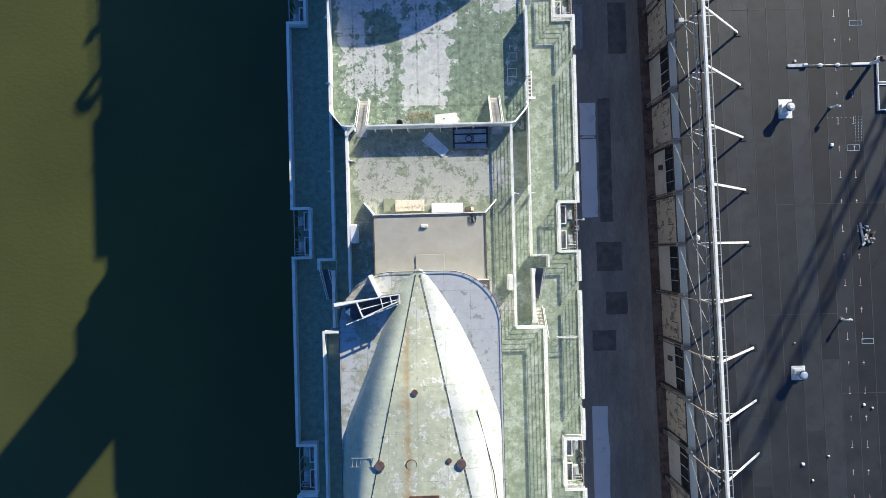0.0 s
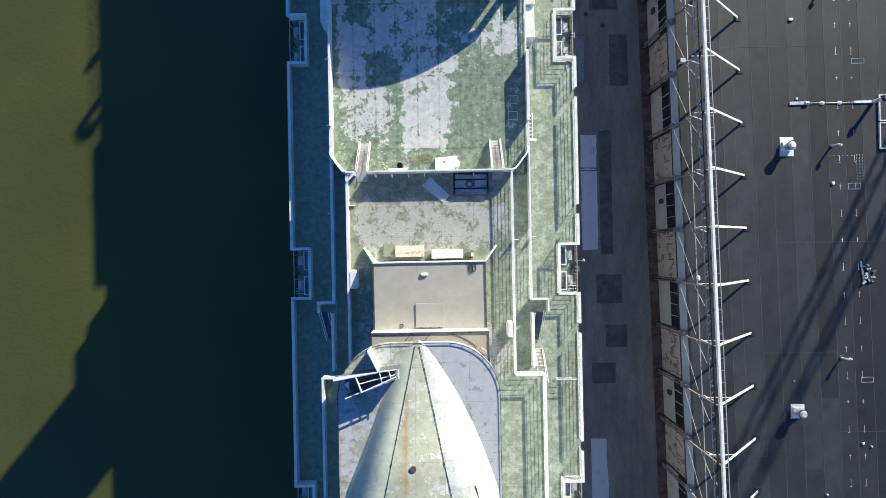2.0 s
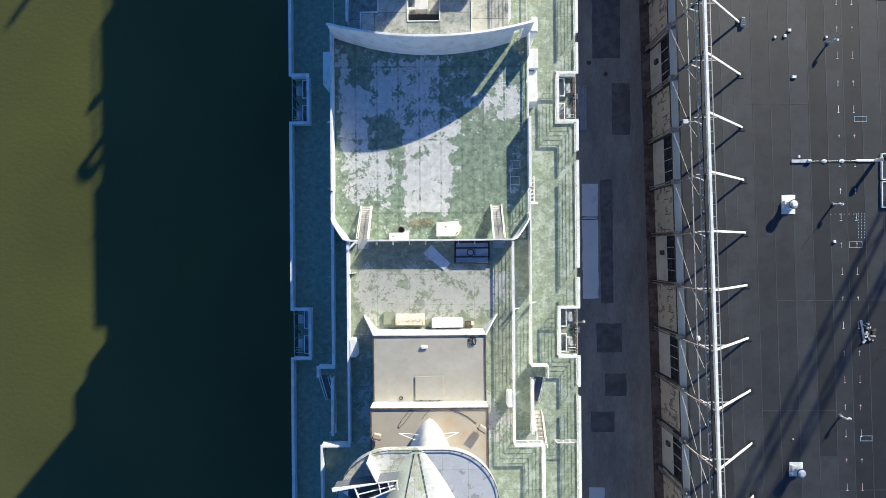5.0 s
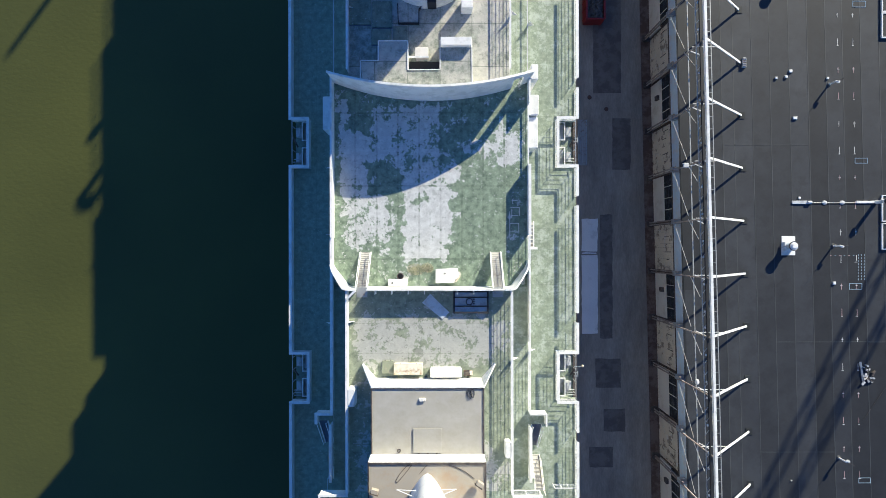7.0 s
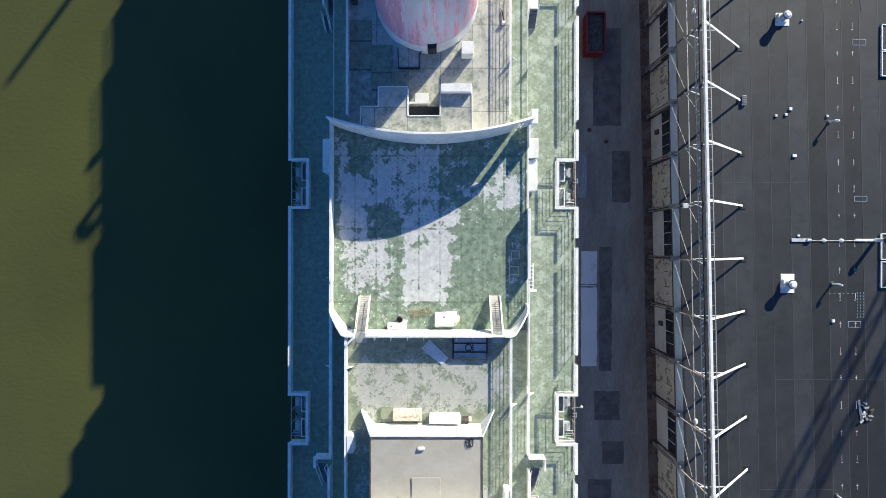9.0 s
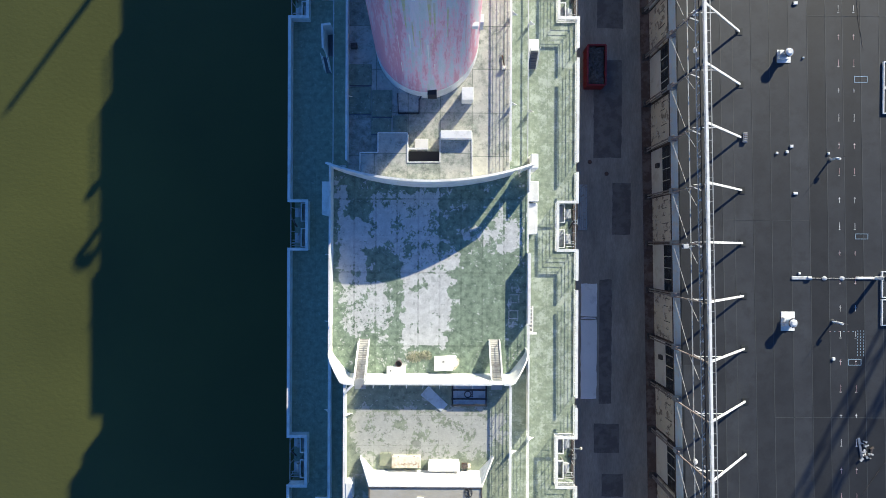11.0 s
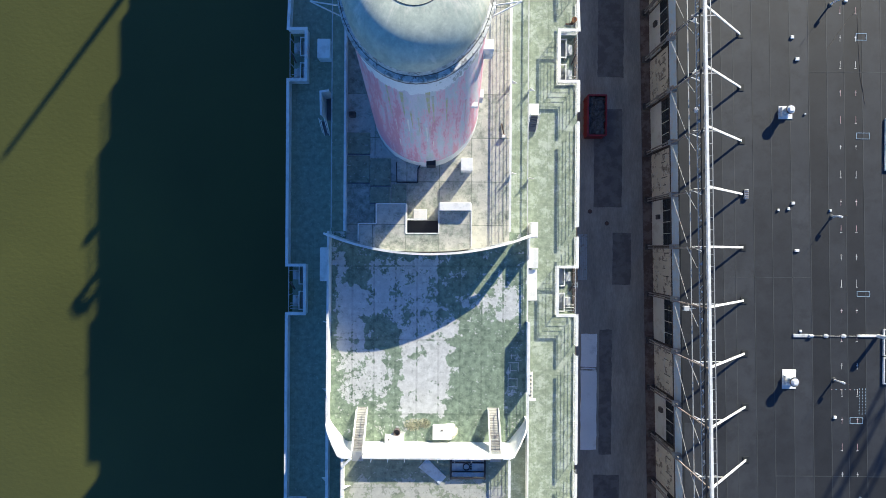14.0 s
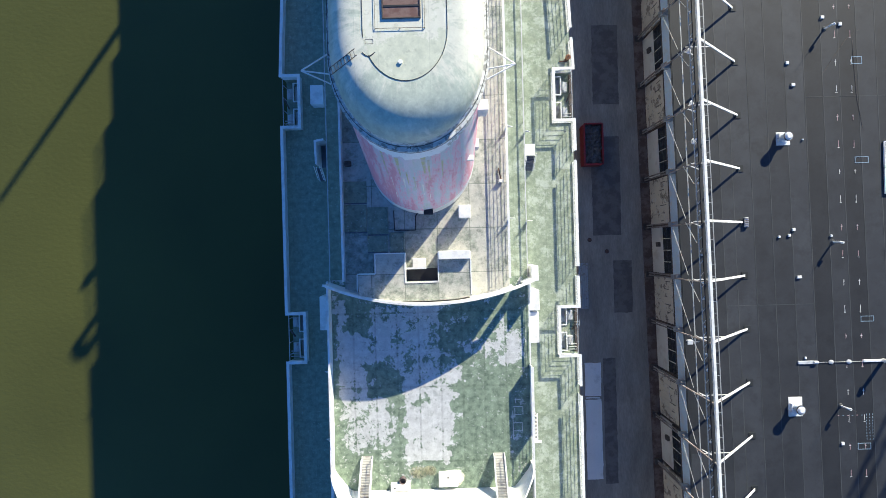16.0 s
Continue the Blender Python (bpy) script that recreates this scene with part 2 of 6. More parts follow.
    for x0, x1, y0, y1, w in areas:
        inside = op("MULTIPLY", op("MULTIPLY", step(ax, x0, 1), step(ax, x1, -1)), op("MULTIPLY", step(ay, y0, 1), step(ay, y1, -1)))
        v = op("ADD", v, op("MULTIPLY", inside, w))
    mr = n.new("ShaderNodeMapRange")
    mr.inputs[1].default_value, mr.inputs[2].default_value = 1 - amount - sharp, 1 - amount + sharp
    l.new(v, mr.inputs[0])
    dirt = n.new("ShaderNodeMapRange")
    dirt.inputs[1].default_value, dirt.inputs[2].default_value = 0.35, 0.65
    l.new(noise_of(1.7, 8, 0.7), dirt.inputs[0])
    g2 = mix(dirt.outputs[0], tuple(c * (1 - dirty) for c in green), tuple(c * (1 + dirty * 0.66) + e for c, e in zip(green, (0.035, 0.022, 0.012))))
    p2 = mix(dirt.outputs[0], tuple(c * (1 - dirty * 0.47) for c in pale), tuple(min(0.85, c * (1 + dirty * 0.26)) for c in pale))
    col = mix(mr.outputs[0], g2, p2)
    if rust:
        rv = op("ADD", op("MULTIPLY", noise_of(1.1, 8, 0.7), 0.8), stops(sep.outputs[0], rust))
        rm = n.new("ShaderNodeMapRange")
        rm.inputs[1].default_value, rm.inputs[2].default_value = 0.55, 0.85
        l.new(rv, rm.inputs[0])
        col = mix(rm.outputs[0], col, (0.36, 0.25, 0.12))
    def spots(s, at, colours, soft):
        sm = n.new("ShaderNodeMapRange")
        sm.inputs[1].default_value, sm.inputs[2].default_value = at, at + soft
        l.new(noise_of(s, 5, 0.6), sm.inputs[0])
        return mix(op("MULTIPLY", sm.outputs[0], colours[1]), col, colours[0])
    col = spots(2.6, 0.60, (tuple(c * 0.45 for c in green), chips), 0.05)
    col = spots(3.7, 0.625, (tuple(min(0.8, c * 1.2) for c in pale), chips * 1.15), 0.03)
    col = spots(0.9, 0.62, (tuple(c * 0.55 for c in green), chips * 0.8), 0.03)
    fine = noise_of(11.0, 7, 0.8)
    fr = n.new("ShaderNodeMapRange")
    fr.inputs[3].default_value, fr.inputs[4].default_value = 1 - grain, 1 + grain
    l.new(fine, fr.inputs[0])
    seam = op("SUBTRACT", 1.0, op("MULTIPLY", br.outputs["Fac"], seams))
    sc = n.new("ShaderNodeVectorMath")
    sc.operation = "SCALE"
    l.new(col, sc.inputs[0])
    l.new(op("MULTIPLY", fr.outputs[0], seam), sc.inputs[3])
    l.new(sc.outputs[0], bs.inputs["Base Color"])
    bs.inputs["Roughness"].default_value = rough
    bs.inputs["Specular IOR Level"].default_value = 0.3
    b = n.new("ShaderNodeBump")
    b.inputs["Strength"].default_value, b.inputs["Distance"].default_value = relief, 0.03
    l.new(op("ADD", fine, op("MULTIPLY", mr.outputs[0], -0.4)), b.inputs["Height"])
    l.new(b.outputs[0], bs.inputs["Normal"])
    return m


FLAT = ((-100, 0.0), (100, 0.0))
# stretches of the sports deck where the paint has gone (+) or held (-)
BARE = ((-10.25, -9.3, 27.6, 30.2, 0.34), (-6.9, -0.2, 25.2, 30.2, 0.24), (-6.9, -4.6, 24.7, 28.4, 0.12), (-10.2, -7.1, 21.0, 27.6, 0.34), (-4.3, 0.1, 22.0, 25.2, 0.22),
        (0.2, 2.0, 22.6, 25.4, 0.24), (2.3, 8.6, 24.2, 27.2, 0.10), (5.4, 8.5, 24.6, 28.3, 0.16), (-9.8, -5.5, 15.9, 21.0, 0.27), (-3.7, 1.0, 15.0, 22.2, 0.34),
        (-2.4, -1.3, 20.4, 22.3, -0.25), (-6.8, -4.3, 21.4, 23.8, -0.2), (-9.2, -7.1, 28.2, 30.6, -0.3), (1.4, 6.6, 13.0, 22.5, -0.12))
PATCHY = deck_material("peeling_sports_deck", (0.212, 0.280, 0.203), (0.60, 0.605, 0.585),
                       FLAT, FLAT, 0.36, (2.15, 7.4), 0.025, 0.75, chips=0.3, small=0.75, dirty=0.42, joint=0.10, plate_tone=0.30, seams=0.14, areas=BARE, edge=0.8)
# greener beyond y 9, where the parapet's shadow is coloured into the wear
GREYDECK = deck_material("worn_grey_deck_parapet_shade", (0.245, 0.285, 0.21), (0.44, 0.44, 0.395),
                         ((-9.0, -0.2), (-7.8, 0.0), (-5, 0.06), (4, 0.06), (5.2, 0.02), (6.8, -0.12)), ((-8, 0.0), (3.5, -0.16), (5.5, 0.05), (9.0, 0.04), (10.2, -0.16), (12, -0.22)), 0.475, (3.1, 2.9), 0.018, 0.62, dirty=0.26, seams=0.12, plate_tone=0.4)
# tinted greener to the west and paler to the east after the funnel's shade
FUNDECK = deck_material("worn_funnel_deck_shaded_west", (0.28, 0.31, 0.26), (0.50, 0.49, 0.43),
                        ((-9.0, -0.1), (-5, -0.06), (-1, 0.0), (2.5, 0.06), (4.7, 0.08), (6.8, 0.05)), FLAT, 0.55, (3.1, 4.2), 0.12, 0.8, seams=0.18, joint=0.04, plate_tone=1.4, chips=0.35, grain=0.26)
# pale wear cut back to the west: that side's shade put into the paint
GREEN = deck_material("worn_green_deck_shaded_west", (0.262, 0.315, 0.232), (0.44, 0.485, 0.40), ((-16, -0.4), (-11, -0.36), (-9, -0.1), (8, 0.0), (15, 0.0)), FLAT, 0.43, (1.9, 6.0), 0.09, 0.7, seams=0.16, chips=0.3, grain=0.26, dirty=0.24)

RIDGE = deck_material("pale_green_ridge_paint", (0.44, 0.46, 0.345), (0.66, 0.66, 0.62), ((-7, 0.02), (-3, 0.0), (-2.6, -0.04), (0, 0.0), (4, 0.03)), FLAT, 0.38, (1.7, 2.6), 0.02, 0.9,
                      ((-7, 0.0), (-3.1, 0.02), (-2.5, 0.22), (-2.25, 0.36), (-2.0, 0.1), (-1.2, 0.0), (4, -0.05)), 0.45, 0.05, 0.12, 0.14, 0.14, 0.4)
# west flank coloured darker, east whiter, as sun and shade fall on the ridge
FLANK = deck_material("chalky_flank_paint_sun_and_shade", (0.45, 0.49, 0.40), (0.66, 0.66, 0.61), ((-7, -0.4), (-1.6, -0.35), (-1.2, 0.1), (0, 0.16), (4, 0.16)), FLAT, 0.5, (40.0, 1.55), 0.1, 0.7,
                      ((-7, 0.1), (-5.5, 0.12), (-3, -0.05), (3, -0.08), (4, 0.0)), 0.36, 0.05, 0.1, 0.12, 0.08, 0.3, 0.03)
PLATE = deck_material("pale_metal_top_plate", (0.375, 0.395, 0.32), (0.53, 0.535, 0.53), ((-7, 0.02), (-4, 0.02), (-1, 0.1), (1, 0.25), (4, 0.3)), FLAT, 0.5, (1.6, 2.4), 0.025, 0.7,
                      ((-7, 0.16), (-5, 0.1), (-2, -0.05), (3, 0.0), (4, 0.06)), 0.42, 0.06, 0.12, 0.18, 0.2, 0.5)
DOMETOP = deck_material("pale_green_dome_top", (0.58, 0.61, 0.475), (0.70, 0.70, 0.58), FLAT, ((40, -0.2), (47.6, -0.12), (48.8, 0.2), (56, 0.25)), 0.42, (3.0, 40.0), 0.03, 0.9, None, 0.4, 0.06, 0.12, 0.12, 0.1, 0.3)
# greener at the front and west: shade on the shoulder mixed into its colour
DOME = deck_material("chalky_dome_paint_shaded_front", (0.49, 0.545, 0.445), (0.70, 0.70, 0.58), ((-7, -0.06), (-3, 0.0), (-1, 0.04), (4, 0.12)), ((40, -0.4), (44.6, -0.35), (46.4, 0.05), (56, 0.1)), 0.5, (2.2, 40.0), 0.16, 0.55,
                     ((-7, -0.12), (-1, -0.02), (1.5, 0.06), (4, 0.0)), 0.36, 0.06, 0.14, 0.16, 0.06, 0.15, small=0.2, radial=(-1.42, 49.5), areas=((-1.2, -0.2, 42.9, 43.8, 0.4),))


def funnel_material():
    """Funnel paint weathered in upright streaks: red, grey and lilac coats under a chalky white band with a ragged lower edge."""
    m = bpy.data.materials.new("weathered_funnel_paint")
    m.use_nodes = True
    n, l = m.node_tree.nodes, m.node_tree.links
    bs = n["Principled BSDF"]
    tc = n.new("ShaderNodeTexCoord")
    sep = n.new("ShaderNodeSeparateXYZ")
    l.new(tc.outputs["Object"], sep.inputs[0])

    def noise_of(stretch, detail=6, rough=0.65):
        mp = n.new("ShaderNodeMapping")
        mp.inputs["Scale"].default_value = stretch
        l.new(tc.outputs["Object"], mp.inputs[0])
        t = n.new("ShaderNodeTexNoise")
        t.inputs["Scale"].default_value, t.inputs["Detail"].default_value, t.inputs["Roughness"].default_value = 1.0, detail, rough
        l.new(mp.outputs[0], t.inputs["Vector"])
        return t.outputs[0]

    def op(kind, a, b):
        q = n.new("ShaderNodeMath")
        q.operation = kind
        for k, v in enumerate((a, b)):
            if isinstance(v, (int, float)):
                q.inputs[k].default_value = v
            else:
                l.new(v, q.inputs[k])
        return q.outputs[0]

    def span(src, a, b, lo=0.0, hi=1.0):
        r = n.new("ShaderNodeMapRange")
        for k, v in enumerate((a, b, lo, hi)):
            r.inputs[k + 1].default_value = v
        l.new(src, r.inputs[0])
        return r.outputs[0]

    def mix(f, a, b):
        x = n.new("ShaderNodeMix")
        x.data_type = "RGBA"
        l.new(f, x.inputs[0])
        for sk, v in ((x.inputs[6], a), (x.inputs[7], b)):
            if isinstance(v, tuple):
                sk.default_value = (*v, 1)
            else:
                l.new(v, sk)
        return x.outputs[2]
    columns = noise_of((1.7, 0.6, 0.07), 4, 0.6)
    chips = noise_of((5.0, 5.0, 1.5), 6, 0.7)
    blots = noise_of((1.3, 1.3, 0.55), 6, 0.7)
    col = mix(span(noise_of((1.6, 1.6, 0.12), 4), 0.44, 0.58), (0.60, 0.62, 0.62), (0.69, 0.64, 0.68))
    col = mix(span(noise_of((1.9, 1.9, 0.2), 5), 0.56, 0.66), col, (0.56, 0.60, 0.52))
    # red holds on longer towards the foot and on the western shoulder
    v = op("ADD", op("MULTIPLY", columns, 1.0), op("ADD", op("MULTIPLY", chips, 0.62), op("MULTIPLY", blots, 0.28)))
    v = op("ADD", v, op("ADD", span(sep.outputs[2], 28, 39, 0.10, 0.02), op("ADD", span(sep.outputs[0], -5.8, -2.6, 0.12, 0.0), op("ADD", span(sep.outputs[0], -2.6, -1.6, 0.0, -0.09), span(sep.outputs[0], -0.4, 1.2, 0.0, 0.07)))))
    col = mix(span(v, 0.90, 1.02), col, (0.76, 0.50, 0.56))
    col = mix(span(v, 1.03, 1.11), col, (0.68, 0.33, 0.39))
    col = mix(span(noise_of((4.5, 4.5, 0.35), 5), 0.66, 0.70), col, (0.64, 0.62, 0.32))
    col = mix(span(chips, 0.66, 0.70), col, (0.74, 0.71, 0.70))
    # white band
    band = op("ADD", sep.outputs[2], op("ADD", op("MULTIPLY", op("SUBTRACT", noise_of((2.2, 2.2, 0.25), 4), 0.5), 1.9), op("MULTIPLY", op("SUBTRACT", chips, 0.5), 0.7)))
    worn = op("ADD", noise_of((2.4, 2.4, 1.6), 6, 0.7), span(sep.outputs[0], -3.0, 2.0, -0.16, 0.08))
    white = mix(span(worn, 0.57, 0.60), (0.88, 0.88, 0.86), (0.50, 0.50, 0.44))
    col = mix(span(band, 40.05, 40.15), col, white)
    g = span(noise_of((13, 13, 7), 6, 0.75), 0, 1, 0.75, 1.25)
    sc = n.new("ShaderNodeVectorMath")
    sc.operation = "SCALE"
    l.new(col, sc.inputs[0])
    l.new(g, sc.inputs[3])
    l.new(sc.outputs[0], bs.inputs["Base Color"])
    bs.inputs["Roughness"].default_value = 0.55
    b = n.new("ShaderNodeBump")
    b.inputs["Strength"].default_value, b.inputs["Distance"].default_value = 0.2, 0.03
    l.new(op("ADD", chips, blots), b.inputs["Height"])
    l.new(b.outputs[0], bs.inputs["Normal"])
    return m


FUNPAINT = funnel_material()


def water_material():
    m = bpy.data.materials.new("murky_river_water")
    m.use_nodes = True
    n, l = m.node_tree.nodes, m.node_tree.links
    bs = n["Principled BSDF"]
    tc = n.new("ShaderNodeTexCoord")
    big = n.new("ShaderNodeTexNoise")
    big.inputs["Scale"].default_value = 0.05
    big.inputs["Detail"].default_value = 4
    l.new(tc.outputs["Object"], big.inputs["Vector"])
    ramp = n.new("ShaderNodeValToRGB")
    ramp.color_ramp.elements[0].position, ramp.color_ramp.elements[1].position = 0.3, 0.7
    ramp.color_ramp.elements[0].color = (0.066, 0.0715, 0.018, 1)
    ramp.color_ramp.elements[1].color = (0.084, 0.0900, 0.022, 1)
    l.new(big.outputs[0], ramp.inputs[0])
    l.new(ramp.outputs[0], bs.inputs["Base Color"])
    bs.inputs["Roughness"].default_value = 0.12
    bs.inputs["IOR"].default_value = 1.33
    bs.inputs["Specular IOR Level"].default_value = 0.7
    mp = n.new("ShaderNodeMapping")
    mp.inputs["Scale"].default_value = (1.0, 1.7, 1.0)
    mp.inputs["Rotation"].default_value = (0, 0, 0.5)
    l.new(tc.outputs["Object"], mp.inputs[0])
    rip = n.new("ShaderNodeTexNoise")
    rip.inputs["Scale"].default_value = 1.3
    rip.inputs["Detail"].default_value = 6
    l.new(mp.outputs[0], rip.inputs["Vector"])
    b = n.new("ShaderNodeBump")
    b.inputs["Strength"].default_value = 0.25
    b.inputs["Distance"].default_value = 0.1
    l.new(rip.outputs[0], b.inputs["Height"])
    l.new(b.outputs[0], bs.inputs["Normal"])
    return m


WATER = water_material()


# ---------------------------------------------------------------- geometry helpers
class Geo:
    """Collects vertices and faces of one mesh."""

    def __init__(self):
        self.v, self.f = [], []

    def add(self, vs, fs):
        k = len(self.v)
        self.v += [tuple(p) for p in vs]
        self.f += [tuple(i + k for i in f) for f in fs]
        return self

    def box(self, x0, x1, y0, y1, z0, z1, c=0.0):
        """A box; c rounds its top and upright edges off by a small chamfer."""
        if c <= 0:
            vs = [(x, y, z) for z in (z0, z1) for x, y in ((x0, y0), (x1, y0), (x1, y1), (x0, y1))]
            return self.add(vs, [(3, 2, 1, 0), (4, 5, 6, 7), (0, 1, 5, 4), (1, 2, 6, 5), (2, 3, 7, 6), (3, 0, 4, 7)])
        ring = [(x0 + c, y0), (x1 - c, y0), (x1, y0 + c), (x1, y1 - c), (x1 - c, y1), (x0 + c, y1), (x0, y1 - c), (x0, y0 + c)]
        mx, my = (x0 + x1) / 2, (y0 + y1) / 2
        inner = [(x + c * (1 if x < mx else -1) * 0.7, y + c * (1 if y < my else -1) * 0.7) for x, y in ring]
        return self.loft([[(x, y, z0) for x, y in ring], [(x, y, z1 - c) for x, y in ring], [(x, y, z1) for x, y in inner]], True, True)

    def prism(self, poly, z0, z1):
        """An upright prism over a plan, given counter-clockwise."""
        n = len(poly)
        vs = [(x, y, z0) for x, y in poly] + [(x, y, z1) for x, y in poly]
        return self.add(vs, [tuple(range(n - 1, -1, -1)), tuple(range(n, 2 * n))] + [(i, (i + 1) % n, n + (i + 1) % n, n + i) for i in range(n)])

    def loft(self, rings, cap0=False, cap1=False, closed=True):
        n = len(rings[0])
        vs = [p for r in rings for p in r]
        fs = []
        for k in range(len(rings) - 1):
            for i in range(n if closed else n - 1):
                j = (i + 1) % n
                fs.append((k * n + i, k * n + j, (k + 1) * n + j, (k + 1) * n + i))
        if cap0:
            fs.append(tuple(range(n - 1, -1, -1)))
        if cap1:
            fs.append(tuple((len(rings) - 1) * n + i for i in range(n)))
        return self.add(vs, fs)

    def tube(self, a, b, r, sides=8, r2=None):
        a, b = Vector(a), Vector(b)
        q = (b - a).to_track_quat("Z", "Y")
        rings = []
        for p, rr in ((a, r), (b, r if r2 is None else r2)):
            rings.append([p + q @ Vector((rr * math.cos(2 * math.pi * (i + .5) / sides), rr * math.sin(2 * math.pi * (i + .5) / sides), 0)) for i in range(sides)])
        return self.loft(rings, True, True)

    def beam(self, a, b, w, h):
        """A straight bar from a to b, w wide and h high."""
        a, b = Vector(a), Vector(b)
        d = (b - a).normalized()
        up = Vector((0, 0, 1)) if abs(d.z) < 0.95 else Vector((0, 1, 0))
        s = d.cross(up).normalized()
        u = s.cross(d)
        rings = [[p + s * sx * w / 2 + u * sz * h / 2 for sx, sz in ((-1, -1), (1, -1), (1, 1), (-1, 1))] for p in (a, b)]
        return self.loft(rings, True, True)

    def wall(self, path, z0, z1, w, closed=False, lean=None):
        """An upright wall of width w along a plan line; z1 and z0 may be lists along it."""
        n = len(path)
        out = []
        for i in range(n):
            p = Vector(path[i])
            q0 = Vector(path[i - 1]) if i or closed else None
            q1 = Vector(path[(i + 1) % n]) if i < n - 1 or closed else None
            d0 = (p - q0).normalized() if q0 is not None else (q1 - p).normalized()
            d1 = (q1 - p).normalized() if q1 is not None else d0
            m = Vector((-(d0.y + d1.y), d0.x + d1.x))
            m = m.normalized() if m.length > 1e-6 else Vector((-d0.y, d0.x))
            k = 1 / max(0.35, m.dot(Vector((-d0.y, d0.x))))
            a, b = p + m * w / 2 * k, p - m * w / 2 * k
            t = z1[i] if isinstance(z1, (list, tuple)) else z1
            u = z0[i] if isinstance(z0, (list, tuple)) else z0
            out.append([(a.x, a.y, u), (b.x, b.y, u), (b.x, b.y, t), (a.x, a.y, t)])
        if closed:
            out.append(out[0])
        return self.loft(out, not closed, not closed)


def solid(name, geo, mat, smooth=False):
    me = bpy.data.meshes.new(name)
    me.from_pydata(geo.v, [], geo.f)
    bm = bmesh.new()
    bm.from_mesh(me)
    bmesh.ops.recalc_face_normals(bm, faces=bm.faces)
    bm.to_mesh(me)
    bm.free()
    me.materials.append(mat)
    if smooth:
        me.polygons.foreach_set("use_smooth", [True] * len(me.polygons))
        me.set_sharp_from_angle(angle=radians(38))
    return new(name, me)


def part(name, geo, mat, parent, label="", smooth=False):
    ob = solid(name, geo, mat, smooth)
    ob.parent = parent
    ob.matrix_parent_inverse = parent.matrix_basis.inverted()
    return tagged(ob, label)


def again(name, data, parent, at):
    """One more piece on shared mesh data."""
    ob = new(name, data)
    ob.parent = parent
    ob.matrix_parent_inverse = parent.matrix_basis.inverted()
    ob.matrix_basis = at
    return ob


def thing(name, label, category, group="", kind="", at=(0, 0, 0)):
    ob = new(name)
    ob.empty_display_size = 0.3
    ob.location = at
    return tagged(ob, label, category, group, kind)


def structure(name, geo, mat, label, smooth=False, category="ship"):
    return tagged(solid(name, geo, mat, smooth), label, category, "", "structure")

# ---------------------------------------------------------------- water, pier, hull
Z_WATER, Z_PIER, Z_WALK, Z_LOW, Z_MID, Z_FUN = 2.0, 6.0, 21.15, 24.25, 26.95, 26.1
CX = -1.0
structure("water", Geo().box(-2500, 2500, -2500, 2500, -3.0, Z_WATER), WATER, "murky green-brown river water with small ripples", category="water")
pier = structure("pavement", Geo().box(16.2, 400, -260, 300, -2.5, Z_PIER), ASPHALT, "worn dark asphalt quay between ship and shed", category="pavement")

# hull: full plan of the ship, drawn in at both ends
hull_plan = [(CX + s * w, y) for s, ys in ((1, 1), (-1, -1)) for y, w in ((-150, 3.0), (-120, 9.5), (-90, 13.5), (-55, 15.2), (125, 15.2), (150, 12.5), (165, 6.0))[::ys]]
hull = structure("hull", Geo().prism(hull_plan, -2.0, 18.6), HULL, "dark painted hull of a laid-up ocean liner")


def bays(side):
    return [(-49.5, -44.2), (-25.25, -19.95), (-0.28, 4.92), (24.5, 29.55), (48.75, 54.05), (73.6, 78.9)]


X_OUT_L, X_OUT_R, X_IN_L, X_IN_R = -15.78, 14.33, -13.92, 12.3


def fined(side, y):
    """Outer edge of the boat deck, which fines in towards the stern."""
    return (X_OUT_L if side < 0 else X_OUT_R) - side * 0.047 * max(0.0, min(y, 80) - 54.05)


# boat deck with its cut-outs
for side, xo, xi, nm in ((-1, X_OUT_L, X_IN_L, "west"), (1, X_OUT_R, X_IN_R, "east")):
    inner = -9.5 if side < 0 else 7.5
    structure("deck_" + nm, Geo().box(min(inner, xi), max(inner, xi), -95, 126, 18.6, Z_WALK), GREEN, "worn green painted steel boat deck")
    ys = [-95] + [v for b in bays(side) for v in b] + [126]
    for k, (a, b) in enumerate(zip(ys[::2], ys[1::2])):
        strip = [(xi, a), (fined(side, a), a), (fined(side, b), b), (xi, b)]
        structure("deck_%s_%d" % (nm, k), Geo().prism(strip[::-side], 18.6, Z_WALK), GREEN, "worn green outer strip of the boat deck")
    g = Geo().prism([(xi, -95), (xo, -95), (xo, 54.5), (fined(side, 126), 126), (xi, 126)][::-side], 18.5, 20.2)
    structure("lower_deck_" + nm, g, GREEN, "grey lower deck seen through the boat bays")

# house: low deck, middle deck, funnel deck
structure("house_low", Geo().box(-10.85, 8.85, -7.4, 110, 18.7, Z_LOW - 0.05), WHITE, "white painted steel deckhouse")
# out of view; made narrower so that the water shadow draws in
structure("house_low_after", Geo().box(-9.4, 7.4, 110, 126, 18.7, Z_LOW - 0.05), WHITE, "unseen white deckhouse end, narrowed to fit the water shadow")
structure("house_fore", Geo().box(-11.5, 9.5, -80, -7.4, 18.7, Z_LOW - 0.05), WHITE, "white painted steel deckhouse under the forward funnel")
# the side decks run on under the fore deck
structure("house_fore_upper", Geo().prism([(-11.5, -80), (9.5, -80), (9.5, -12.5), (6.76, -12.5), (6.76, -7.4), (-8.88, -7.4), (-8.88, -12.5), (-11.5, -12.5)], Z_LOW - 0.05, Z_MID - 0.05), WHITE, "white painted steel deckhouse between the sheltered side decks")
